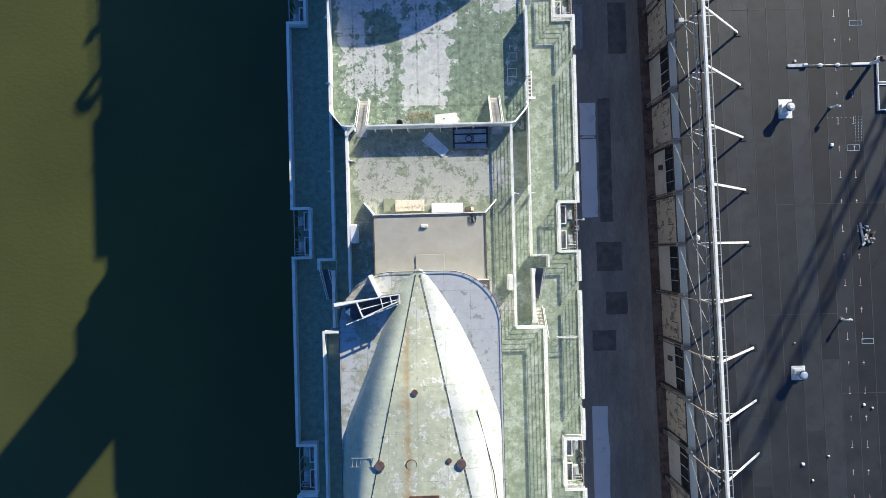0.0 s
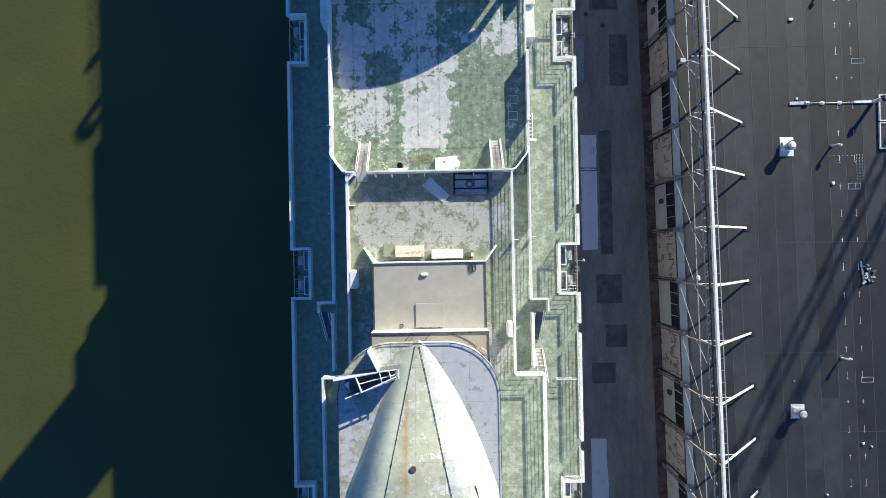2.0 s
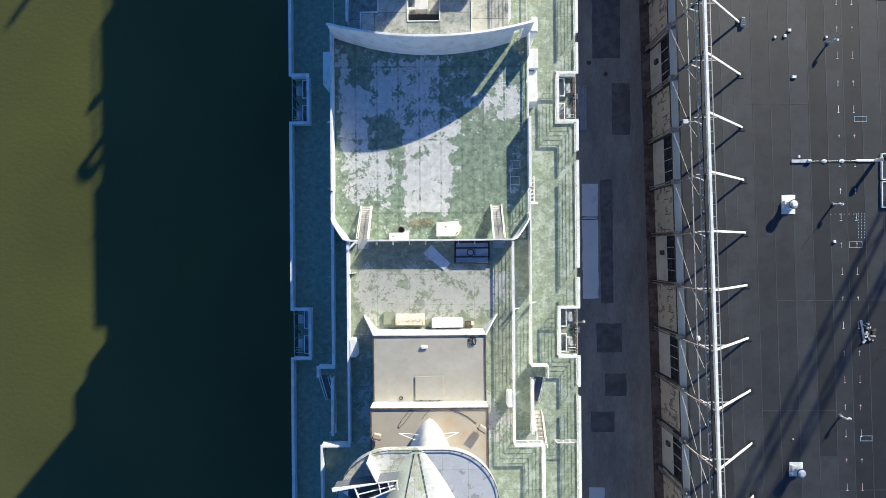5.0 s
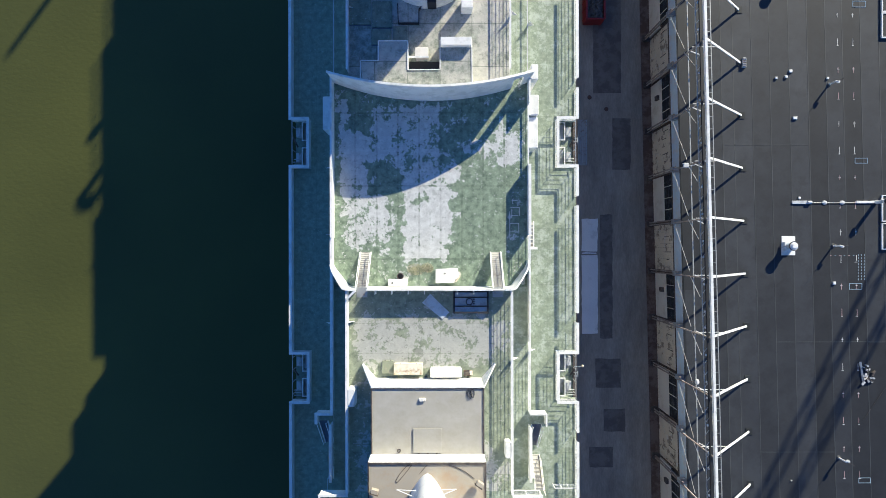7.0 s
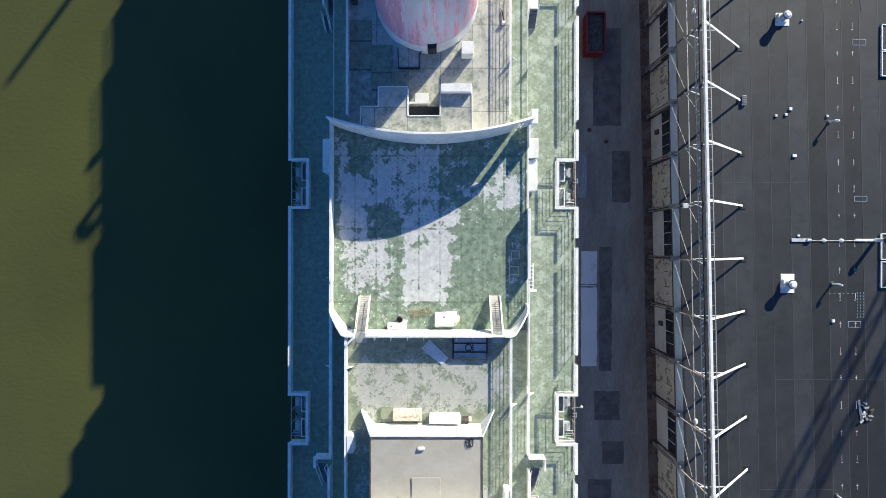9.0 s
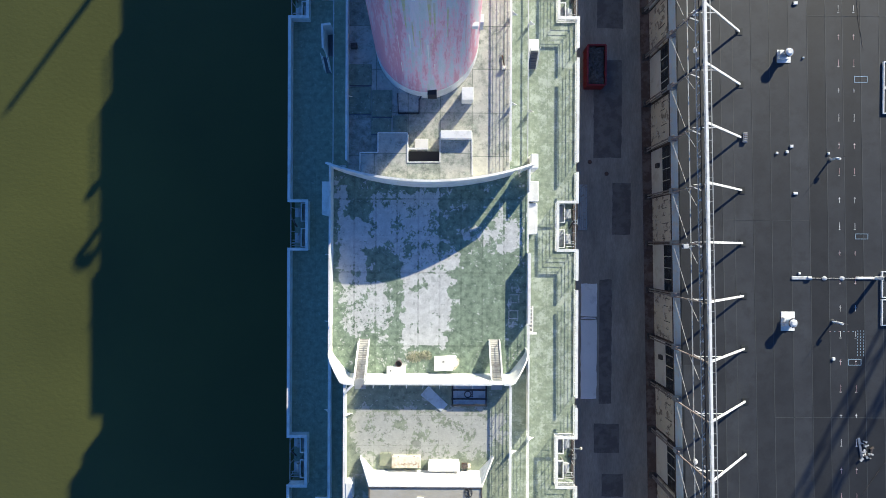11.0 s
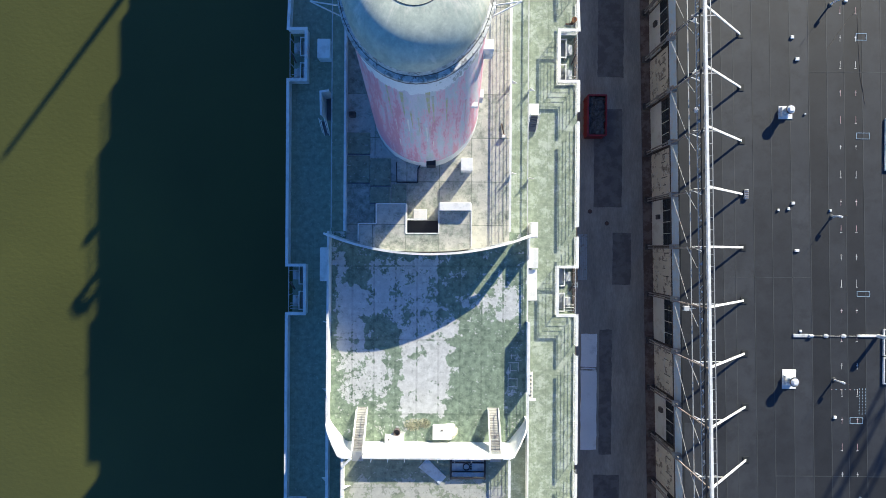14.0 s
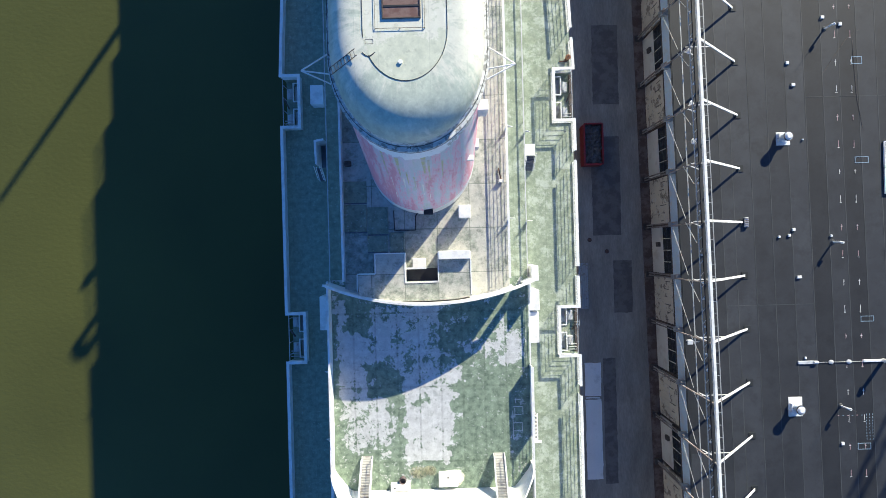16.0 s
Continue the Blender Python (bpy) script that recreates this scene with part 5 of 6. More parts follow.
def skylight():
    top = thing("deck_skylight", "black pipe-framed square skylight on the middle deck", "skylight", at=(2.9, 10.8, Z_MID))
    x0, x1, y0, y1, z = 1.3, 4.5, 9.75, 11.75, Z_MID
    part("base", Geo().box(x0 + 0.05, x1 - 0.05, y0 + 0.05, y1 - 0.05, z, z + 0.1, 0.02), GREYWHITE, top, "blue-grey panel")
    for a, b in (((x0, y0), (x1, y0)), ((x1, y0), (x1, y1)), ((x1, y1), (x0, y1)), ((x0, y1), (x0, y0))):
        part("frame", Geo().tube((*a, z + 0.22), (*b, z + 0.22), 0.085, 8), BLACK, top)
    for y in (10.35, 11.2):
        part("bar", Geo().tube((x0, y, z + 0.2), (x1, y, z + 0.2), 0.07, 8), BLACK, top)
    for k, (x, y) in enumerate(((x0, y0), (x1, y0), (x1, y1), (x0, y1), (x0, 10.35), (x1, 10.35), (x0, 11.2), (x1, 11.2))):
        part("foot", Geo().tube((x, y, z), (x, y, z + 0.3), 0.11, 8), BLACK, top)
    ring = [(2.75 + 0.3 * math.cos(2 * math.pi * i / 20), 10.78 + 0.3 * math.sin(2 * math.pi * i / 20)) for i in range(20)]
    part("ring", Geo().wall(ring, z + 0.1, z + 0.2, 0.08, closed=True), BLACK, top)
    for y in (10.55, 10.75, 10.95):
        part("clip", Geo().box(3.1, 3.25, y, y + 0.1, z + 0.1, z + 0.2), BLACK, top)


skylight()
crate("deck_locker", "yellowed rusty deck locker against the house front", "locker", -4.4, -1.7, 3.95, 4.95, Z_MID, Z_MID + 0.65, YELLOW, group="deck lockers")
crate("deck_locker", "flat olive deck locker beside the yellowed one", "locker", -5.55, -4.5, 4.0, 5.15, Z_MID, Z_MID + 0.3, OLIVE, group="deck lockers")
crate("deck_locker", "white deck locker against the house front", "locker", -0.95, 1.95, 3.75, 4.55, Z_MID, Z_MID + 0.9, group="deck lockers")
wb = thing("winch", "small rusty winch beside the white locker", "winch", at=(2.6, 4.0, Z_MID))
part("drum", Geo().tube((2.25, 3.9, Z_MID + 0.3), (2.75, 4.1, Z_MID + 0.3), 0.22, 14), STEELDARK, wb, "", True)
part("base", Geo().box(2.2, 2.95, 3.7, 4.2, Z_MID, Z_MID + 0.12, 0.02), RUST, wb)
part("motor", Geo().box(2.75, 3.05, 3.85, 4.2, Z_MID + 0.12, Z_MID + 0.5, 0.04), YELLOW, wb)
crate("ventilation_box", "white rounded ventilation box on the bulwark side", "box", -8.72, -8.02, 1.0, 2.8, Z_MID, 28.1, c=0.12, lid=False, group="side boxes")
crate("ventilation_box", "white rounded ventilation box on the bulwark side", "box", 6.05, 6.62, -3.8, -2.35, Z_MID, 28.15, c=0.1, lid=False, group="side boxes")

# white lockers along the deckhouse sides
for x0, x1, y0, y1, z1 in ((8.95, 10.0, 29.45, 31.5, 23.9), (8.95, 9.95, 26.15, 29.3, 23.6), (8.95, 9.65, 32.5, 34.0, 25.6), (-12.0, -10.95, 28.0, 31.4, 23.8), (-12.75, -11.4, 51.0, 53.0, 22.4)):
    crate("lifejacket_locker", "tall white steel locker beside the deckhouse wall", "locker", x0, x1, y0, y1, Z_WALK, z1, c=0.06, lid=False, group="lifejacket lockers")


def vent_rack():
    top = thing("slatted_vent", "white slatted ventilator housing beside the railing", "ventilator", at=(9.7, 16.9, Z_WALK))
    part("body", Geo().box(9.1, 9.7, 15.8, 18.6, Z_WALK, 22.3, 0.05), GREYPANEL, top)
    for x in (9.1, 9.66):
        part("side_rail", Geo().box(x, x + 0.1, 15.75, 18.7, 22.5, 22.6), WHITE, top)
    for k in range(7):
        part("slat", Geo().box(9.1, 9.76, 15.95 + k * 0.4, 16.07 + k * 0.4, 22.3, 22.52), CREAM, top)
    part("shelf", Geo().box(9.05, 10.1, 15.75, 16.0, 22.6, 22.66), WHITE, top)


vent_rack()
# triangular stays on the railings
for x, y, z, s in ((8.95, 5.7, Z_LOW + 1.15, 1), (6.85, 5.4, Z_MID + 1.1, 1), (6.85, 38.6, Z_FUN + 1.1, 1), (8.85, 38.4, Z_LOW + 1.1, 1), (6.85, 47.3, Z_FUN + 1.1, 1), (8.85, 47.2, Z_LOW + 1.1, 1), (-10.95, 24.0, Z_LOW + 1.1, -1), (-10.95, 8.4, Z_LOW + 1.1, -1), (-10.95, 17.3, Z_LOW + 1.1, -1), (-9.0, 39.3, Z_FUN + 1.0, 1), (-8.75, 8.9, Z_MID + 1.0, 1)):
    st = thing("railing_stay", "white triangular steel stay on the railing", "stay", "railing stays", at=(x, y, z - 1.2))
    part("plate", Geo().add([(x, y - 0.02, z - 0.15), (x + s * 0.6, y - 0.02, z - 1.05), (x, y - 0.02, z - 1.2), (x, y + 0.02, z - 0.15), (x + s * 0.6, y + 0.02, z - 1.05), (x, y + 0.02, z - 1.2)], [(0, 1, 2), (5, 4, 3), (0, 3, 4, 1), (1, 4, 5, 2), (2, 5, 3, 0)]), WHITE, st)
    part("foot", Geo().box(x - 0.05, x + 0.05, y - 0.06, y + 0.06, z - 1.22, z - 1.1), WHITE, st)

# ---------------------------------------------------------------- roofs between the funnels
hatch = thing("roof_hatch", "square raised hatch cover on the brown roof", "hatch", at=(-1.15, -1.3, 30.2))
part("coaming", Geo().box(-2.4, 0.08, -2.33, -0.26, 30.2, 30.28, 0.02), STEELDARK, hatch)
part("cover", Geo().box(-2.44, 0.12, -2.37, -0.22, 30.28, 30.33, 0.02), BROWN, hatch)
for x in (-2.0, -1.2, -0.4):
    part("cleat", Geo().box(x, x + 0.12, -2.46, -2.37, 30.22, 30.33), STEELDARK, hatch)
crate("roof_vent", "small cream mushroom vent on the brown roof", "vent", -1.95, -1.3, 2.2, 2.5, 30.2, 30.38, CREAM, c=0.08, lid=False)
coil = thing("cable_coil", "loose dark cable coil on the brown roof", "cable", at=(2.7, 2.9, 30.2))
for k in range(6):
    rnd = random.Random(k)
    cxx, cyy, rx, ry, ph = 2.7 + rnd.uniform(-.2, .2), 2.85 + rnd.uniform(-.08, .08), 0.15 + 0.1 * rnd.random(), 0.34, rnd.random()
    pts = [(cxx + rx * math.cos(2 * math.pi * i / 18 + ph), cyy + ry * math.sin(2 * math.pi * i / 18)) for i in range(18)]
    part("loop", Geo().wall(pts, 30.2 + 0.02 * k, 30.23 + 0.02 * k, 0.022, closed=True), BLACK, coil)
rg = [(-3.72 + 0.14 * math.cos(2 * math.pi * i / 14), -2.2 + 0.14 * math.sin(2 * math.pi * i / 14)) for i in range(14)]
ringt = thing("deck_ring", "small steel ring on the brown roof", "ring", at=(-3.72, -2.2, 30.2))
part("ring", Geo().wall(rg, 30.2, 30.27, 0.06, closed=True), STEELDARK, ringt)
part("pad", Geo().box(-3.9, -3.54, -2.38, -2.02, 30.2, 30.215), BROWN, ringt)
# edge strips of the roofs
for x0, x1, y0, y1, z in ((-6.22, -6.1, -2.5, 3.4, 30.15), (3.8, 3.92, -2.5, 3.4, 30.15), (-6.24, -6.12, -40, -2.52, 31.95), (3.82, 3.94, -40, -2.52, 31.95)):
    structure("trim_edge_%d_%d" % (int(x0 * 10 + 100), int(z * 10)), Geo().box(x0, x1, y0, y1, z, z + 0.13), STEELDARK, "dark roof edge strip", category="trim")
structure("trim_front_low", Geo().box(-6.1, 3.8, 3.3, 3.42, 30.15, 30.28), STEELDARK, "dark roof edge strip", category="trim")
structure("trim_front_high", Geo().box(-6.12, 3.82, -2.66, -2.54, 31.96, 32.1), STEELDARK, "dark roof edge strip", category="trim")


def flood_lamp(x, y, turn):
    top = thing("floodlight", "boxy rusty tan floodlight on the tan roof", "floodlight", "floodlights", at=(x, y, 32.0))
    part("post", Geo().box(x - .04, x + .04, y - .04, y + .04, 32.0, 32.45), STEEL, top)
    part("housing", Geo().box(x - 0.32, x + 0.32, y - 0.2, y + 0.2, 32.35, 32.7, 0.05), ROOFTAN, top)
    part("rim", Geo().box(x - 0.38, x + 0.38, y - 0.26, y - 0.2, 32.33, 32.72), STEELDARK, top)
    top.rotation_euler = (0, 0, radians(turn))


flood_lamp(3.35, -4.15, -35)
flood_lamp(-5.6, -4.75, -15)
wire = thing("roof_cable", "thin loose cables lying on the tan roof", "cable", at=(-3, -3.5, 32.0))
for pts in (((-2.4, -2.6), (-2.75, -3.1), (-3.4, -3.9), (-3.75, -4.25), (-3.85, -4.1), (-3.5, -3.5), (-2.9, -2.8), (-2.5, -2.65)), ((0.6, -2.7), (1.4, -2.95), (2.1, -3.3), (2.9, -3.9)), ((-1.0, -2.6), (-1.4, -3.0), (-1.8, -3.5))):
    g = Geo()
    for a, b in zip(pts, pts[1:]):
        g.tube((*a, 32.03), (*b, 32.03), 0.025, 5)
    part("run", g, STEELDARK, wire)

# ---------------------------------------------------------------- funnel deck
plat = [(-7.35, 31.55), (-4.0, 31.12), (-1.0, 31.05), (1.5, 31.15), (3.05, 31.4), (3.0, 35.6), (0.0, 35.58), (0.0, 32.8), (-3.08, 32.78), (-3.09, 35.54), (-5.85, 35.53), (-5.85, 33.67), (-7.54, 33.66)]
pl = structure("platform", Geo().prism(plat, Z_FUN, 27.5), FUNDECK, "raised worn platform with a sunken well")
edges = [(-7.54, 32.0), (-7.54, 33.66), (-5.85, 33.67), (-5.85, 35.53), (-3.09, 35.54), (-3.08, 32.78), (0.0, 32.8), (0.0, 35.58), (3.0, 35.6), (3.03, 31.6)]
kerb_thing = thing("platform_kerb", "white painted kerb round the raised platform", "kerb", at=(-2.2, 33.5, Z_FUN))
for a, b in zip(edges, edges[1:]):
    part("kerb", Geo().wall([a, b], Z_FUN, 27.56, 0.09), WHITE, kerb_thing)
crate("vent_ledge", "long white ventilator ledge on the raised platform", "ventilator", 0.05, 2.95, 34.9, 35.66, 27.5, 28.1, c=0.03, lid=False)
crate("well_box", "cream box standing in the sunken well", "box", -2.35, -1.15, 34.15, 35.0, Z_FUN, 27.3, CREAM, lid=True)
pit = thing("well_pit", "pit in the sunken well, its dark depth drawn as a black plate", "pit", at=(-1.5, 33.4, Z_FUN))
# black plate paints the shade down in the well
part("floor", Geo().box(-3.0, -0.08, 32.88, 34.05, Z_FUN + 0.004, Z_FUN + 0.03), BLACK, pit, "black plate for the dark depth of the pit")
part("beam", Geo().beam((-3.0, 34.1, 27.25), (-1.1, 34.1, 27.25), 0.16, 0.12), WHITE, pit, "white edge beam")
crate("white_cabinet", "white steel cabinet on the funnel deck", "cabinet", 2.05, 3.1, 38.7, 39.85, Z_FUN, 27.5, c=0.03)
lp = thing("deck_pad", "low rounded dark-rimmed pad at the foot of the funnel", "pad", at=(-3, 38.8, Z_FUN))
padplan = [(-4.05, 37.7), (-2.05, 37.7), (-2.05, 39.0), (-1.85, 39.3), (-1.5, 39.45), (-1.6, 39.9), (-2.4, 40.2), (-3.95, 40.4), (-4.1, 39.6)]
part("slab", Geo().prism(padplan, Z_FUN, Z_FUN + 0.3), FUNDECK, lp)
part("rim", Geo().wall([padplan[i] for i in (8, 0, 1, 2, 3, 4)], Z_FUN + 0.28, Z_FUN + 0.33, 0.09), BLACK, lp, "dark rubber rim")
part("rim", Geo().wall(padplan[:4], Z_FUN, Z_FUN + 0.34, 0.07), BLACK, lp)
crate("cable_box", "small dark steel box on the deck", "box", -8.65, -8.05, 43.9, 44.4, Z_FUN, Z_FUN + 0.45, STEELDARK, turn=0, lid=False)
deb = thing("rusty_fitting", "rusty fallen fitting in the railing's shade", "fitting", at=(6.1, 42.6, Z_FUN))
part("arm", Geo().beam((5.95, 43.4, Z_FUN + 0.1), (6.25, 42.0, Z_FUN + 0.2), 0.1, 0.1), RUST, deb)
part("block", Geo().box(5.95, 6.35, 42.0, 42.3, Z_FUN, Z_FUN + 0.35, 0.03), CREAM, deb)

# ---------------------------------------------------------------- boat bays


def bay_gear(side, y0, y1, seed):
    rnd = random.Random(seed)
    xi, xo = (X_IN_L, X_OUT_L) if side < 0 else (X_IN_R, X_OUT_R)
    s = -side
    top = thing("davit_gear", "weathered steel frames and winch gear in the boat bay", "davit gear", "boat bay gear", at=((xi + xo) / 2, y0 + 2, 20.2))
    xm = xi + (xo - xi) * 0.5
    z = 20.95
    for a, b in ((y0 + 0.3, y0 + 2.2), (y0 + 3.0, y0 + 4.9)):
        fr = part("frame", Geo().wall([(xi - s * 0.15, a), (xm, a), (xm, b), (xi - s * 0.15, b)], z, z + 0.12, 0.1, closed=True), WHITE, top, "square steel frame")
        for x in (xi - s * 0.15, xm):
            for y in (a, b):
                part("leg", Geo().box(x - .05, x + .05, y - .05, y + .05, 20.2, z), STEEL, fr)
        part("plate", Geo().box(min(xi - s * 0.2, xm), max(xi - s * 0.2, xm), a + 0.15, b - 0.15, 20.3, 20.34), GREYPANEL if rnd.random() < 0.6 else GREYWHITE, fr)
        w = part("winch", Geo().tube((xm + (xo - xi) * 0.12, (a + b) / 2 - 0.45, 20.75), (xm + (xo - xi) * 0.12, (a + b) / 2 + 0.45, 20.75), 0.22, 12), STEEL, top, "", True)
        part("winch_base", Geo().box(min(xm, xo) + 0.15, max(xm, xo) - 0.25, (a + b) / 2 - 0.5, (a + b) / 2 + 0.5, 20.2, 20.6, 0.03), GREYWHITE, w)
    for k in range(3):
        y = y0 + 0.4 + k * 0.28
        part("pipe", Geo().tube((xm, y, 21.0), (xo, y, 21.0), 0.05, 6), STEEL, top)
    part("arm", Geo().beam((xo + s * 0.3, y0 + 2.4, 20.4), (xo, y0 + 3.3, 21.3), 0.14, 0.14), STEELDARK, top, "dark hoisting arm")
    part("outer_rail", Geo().tube((xo, y0, 21.6), (xo, y1, 21.6), 0.05, 6), STEEL, top)
    for k in range(4):
        y = y0 + (y1 - y0) * (k + 0.5) / 4
        part("stanchion", Geo().tube((xo, y, 20.2), (xo, y, 21.6), 0.04, 6), STEEL, top)


for side in (-1, 1):
    for k, (a, b) in enumerate(bays(side)[1:5]):
        bay_gear(side, a, b, k * 2 + side)
# gates across the walkway
for x0, x1, y in ((11.95, 14.2, -9.35), ):
    railing("short white gate rail across the boat deck", [(x0, y), (x1, y)], Z_WALK, 1.1, 0.1, bars=3, step=0.8, group="gates")
# outboard ledge, brackets and lamps along the quay side
ledge = structure("trim_rubbing_strip", Geo().box(14.34, 14.72, -60, 54, 20.2, 20.5), STEELDARK, "dark outboard rubbing strip along the hull", category="trim")
rnd = random.Random(5)
for k in range(19):
    y = -28 + k * 4.3 + rnd.uniform(-1, 1)
    br = thing("hull_bracket", "small weathered bracket outside the railing", "bracket", "hull brackets", at=(14.7, y, 20.5))
    part("arm", Geo().beam((14.4, y, 20.54), (14.85, y, 20.54), 0.08, 0.08), STEEL, br)
    part("arm", Geo().beam((14.4, y + 0.35, 20.54), (14.85, y + 0.35, 20.54), 0.08, 0.08), STEEL, br)
    part("bar", Geo().beam((14.82, y - 0.1, 20.54), (14.82, y + 0.5, 20.54), 0.07, 0.07), STEEL, br)
lamp = thing("deck_lamp", "small yellowed bulkhead lamp outside the railing", "lamp", at=(15.3, 3.1, 20.3))
part("bracket", Geo().beam((14.4, 3.1, 20.7), (15.35, 3.1, 20.7), 0.06, 0.06), STEEL, lamp)
part("shade", Geo().tube((15.35, 3.1, 20.5), (15.35, 3.1, 20.8), 0.15, 12, 0.08), YELLOW, lamp, "", True)
rv = thing("mushroom_vent", "rusty tan mushroom vent on a dark post by the railing", "ventilator", at=(13.95, 55.35, Z_WALK))
part("post", Geo().tube((13.95, 55.35, Z_WALK), (13.95, 55.35, 21.95), 0.2, 12), RUST, rv, "dark rusted post", True)
part("cap", Geo().loft([[(13.95 + r * math.cos(2 * math.pi * i / 16), 55.35 + r * math.sin(2 * math.pi * i / 16), z) for i in range(16)] for r, z in ((0.2, 21.8), (0.26, 21.85), (0.28, 22.0), (0.2, 22.15), (0.08, 22.22))], True, True), ORANGE, rv, "", True)
part("brace", Geo().beam((13.95, 55.2, Z_WALK + 0.05), (13.2, 55.2, Z_WALK + 0.05), 0.12, 0.1), RUST, rv)

# ---------------------------------------------------------------- quay
def ragged(x0, x1, y0, y1, seed, j=0.07, n=9):
    """Plan of a rough rectangle with uneven edges."""
    q = random.Random(seed)
    out = []
    for (ax, ay), (bx, by) in (((x0, y0), (x1, y0)), ((x1, y0), (x1, y1)), ((x1, y1), (x0, y1)), ((x0, y1), (x0, y0))):
        k = max(3, int(n * math.hypot(bx - ax, by - ay) / 6))
        out += [(ax + (bx - ax) * i / k + q.uniform(-j, j), ay + (by - ay) * i / k + q.uniform(-j, j)) for i in range(k)]
    return out


for x0, x1, y0, y1 in ((19.2, 21.35, 15.45, 19.9), (19.22, 21.2, 15.1, 15.3), (19.2, 21.35, 4.2, 14.95)):
    structure("slab_%d" % int(y0 * 10), Geo().prism(ragged(x0, x1, y0, y1, int(y0 * 7), 0.05), Z_PIER, Z_PIER + 0.12), SLAB, "pale worn concrete slab on the quay", category="slab")
structure("slab_fore", Geo().prism([(19.9, -52), (22.0, -52), (22.2, -40), (22.0, -33), (22.15, -28), (21.9, -24), (22.0, -21.7), (19.85, -21.65)], Z_PIER, Z_PIER + 0.12), SLAB, "pale worn concrete slab on the quay", category="slab")
for k, (x0, x1, y0, y1) in enumerate(((21.05, 24.5, -3.2, 0.75), (22.2, 25.1, -9.2, -6.1), (20.2, 23.4, -14.1, -11.3), (23.4, 25.9, 26.6, 33.6), (20.8, 24.6, 37.1, 50.4), (21.2, 24.7, 54.7, 65.4), (21.7, 23.4, 3.5, 20.5))):
    structure("road_patch_%d" % k, Geo().prism(ragged(x0, x1, y0, y1, k, 0.055), Z_PIER - 0.02, Z_PIER + 0.006), TAR, "dark tar patch in the quay surface", category="patch")


def skip():
    top = thing("rubbish_skip", "red steel skip heaped with grey rubble on the quay", "skip", at=(20.6, 49.1, Z_PIER))
    x0, x1, y0, y1, z0, z1 = 19.4, 21.8, 46.4, 51.7, Z_PIER + 0.006, 7.9
    part("floor", Geo().box(x0, x1, y0, y1, z0, z0 + 0.12), REDPAINT, top)
    for a, b in (((x0, y0), (x1, y0)), ((x1, y0), (x1, y1)), ((x1, y1), (x0, y1)), ((x0, y1), (x0, y0))):
        part("side", Geo().wall([a, b], z0, z1, 0.08), REDPAINT, top)
        part("top_rail", Geo().wall([a, b], z1 - 0.02, z1 + 0.1, 0.2), REDPAINT, top)
    for k in range(5):
        y = y0 + 0.5 + k * 1.1
        for x in (x0 - 0.08, x1 + 0.08):
            part("rib", Geo().box(x - 0.06, x + 0.06, y, y + 0.12, z0, z1), REDPAINT, top)
    rn = random.Random(9)
    g = Geo()
    for _ in range(420):
        x, y = rn.uniform(x0 + 0.15, x1 - 0.15), rn.uniform(y0 + 0.15, y1 - 0.15)
        z = 7.3 + 0.3 * (1 - abs(x - 20.6) / 1.3) + rn.uniform(-0.05, 0.12)
        s = rn.uniform(0.07, 0.22)
        q = Euler((rn.random() * 3, rn.random() * 3, rn.random() * 3)).to_matrix()
        vs = [q @ Vector((a * s, b * s * rn.uniform(0.5, 1.2), c * s * 0.6)) + Vector((x, y, z)) for c in (-1, 1) for a, b in ((-1, -1), (1, -1), (1, 1), (-1, 1))]
        g.add(vs, [(3, 2, 1, 0), (4, 5, 6, 7), (0, 1, 5, 4), (1, 2, 6, 5), (2, 3, 7, 6), (3, 0, 4, 7)])
    g.box(x0 + 0.1, x1 - 0.1, y0 + 0.1, y1 - 0.1, 6.3, 7.3)
    tagged(part("rubble", g, RUBBLE, top, "broken grey rubble"), kind="stuff")


skip()
stack = thing("pipe_stack", "stack of long weathered grey pipes at the quay edge", "pipes", at=(19.0, 30.2, Z_PIER))
for k in range(5):
    part("pipe", Geo().tube((18.75 + 0.26 * k, 27.2, Z_PIER + 0.14), (18.75 + 0.26 * k, 33.4, Z_PIER + 0.14), 0.13, 10), STEEL, stack, "", True)
for y in (28, 30.3, 32.6):
    part("chock", Geo().box(18.6, 19.95, y, y + 0.1, Z_PIER, Z_PIER + 0.06), BEIGE, stack)
for x, y in ((22.6, 34.9), (20.3, 36.5)):
    mh = thing("drain_cover", "small round drain cover in the quay", "drain", "drain covers", at=(x, y, Z_PIER))
    part("ring", Geo().tube((x, y, Z_PIER), (x, y, Z_PIER + 0.02), 0.3, 20), STEELDARK, mh)
    part("lid", Geo().tube((x, y, Z_PIER + 0.02), (x, y, Z_PIER + 0.03), 0.24, 20), RUST, mh)

# ---------------------------------------------------------------- shed roof
seams = [29.2, 31.4, 34.43, 35.85, 38.09, 40.26, 42.57, 44.81, 46.98, 49.01, 51.18, 53.4, 55.6, 57.8, 60.0, 62.2, 64.4, 66.6, 68.8, 72.2]
tone = random.Random(44)
for k, (a, b) in enumerate(zip(seams, seams[1:])):
    cut = tone.uniform(-30, 70)
    for y0, y1 in ((-75, cut), (cut, 115)):
        part("membrane_sheet", Geo().prism(quad(a, b, y0, y1), Z_ROOF - 0.02, Z_ROOF + 0.002 * (k % 3)), ROOFS[tone.randrange(5)], roof)
    part("seam", Geo().prism(quad(b - 0.05, b + 0.05, -75, 115), Z_ROOF - 0.01, Z_ROOF + 0.012), SEAM, roof)
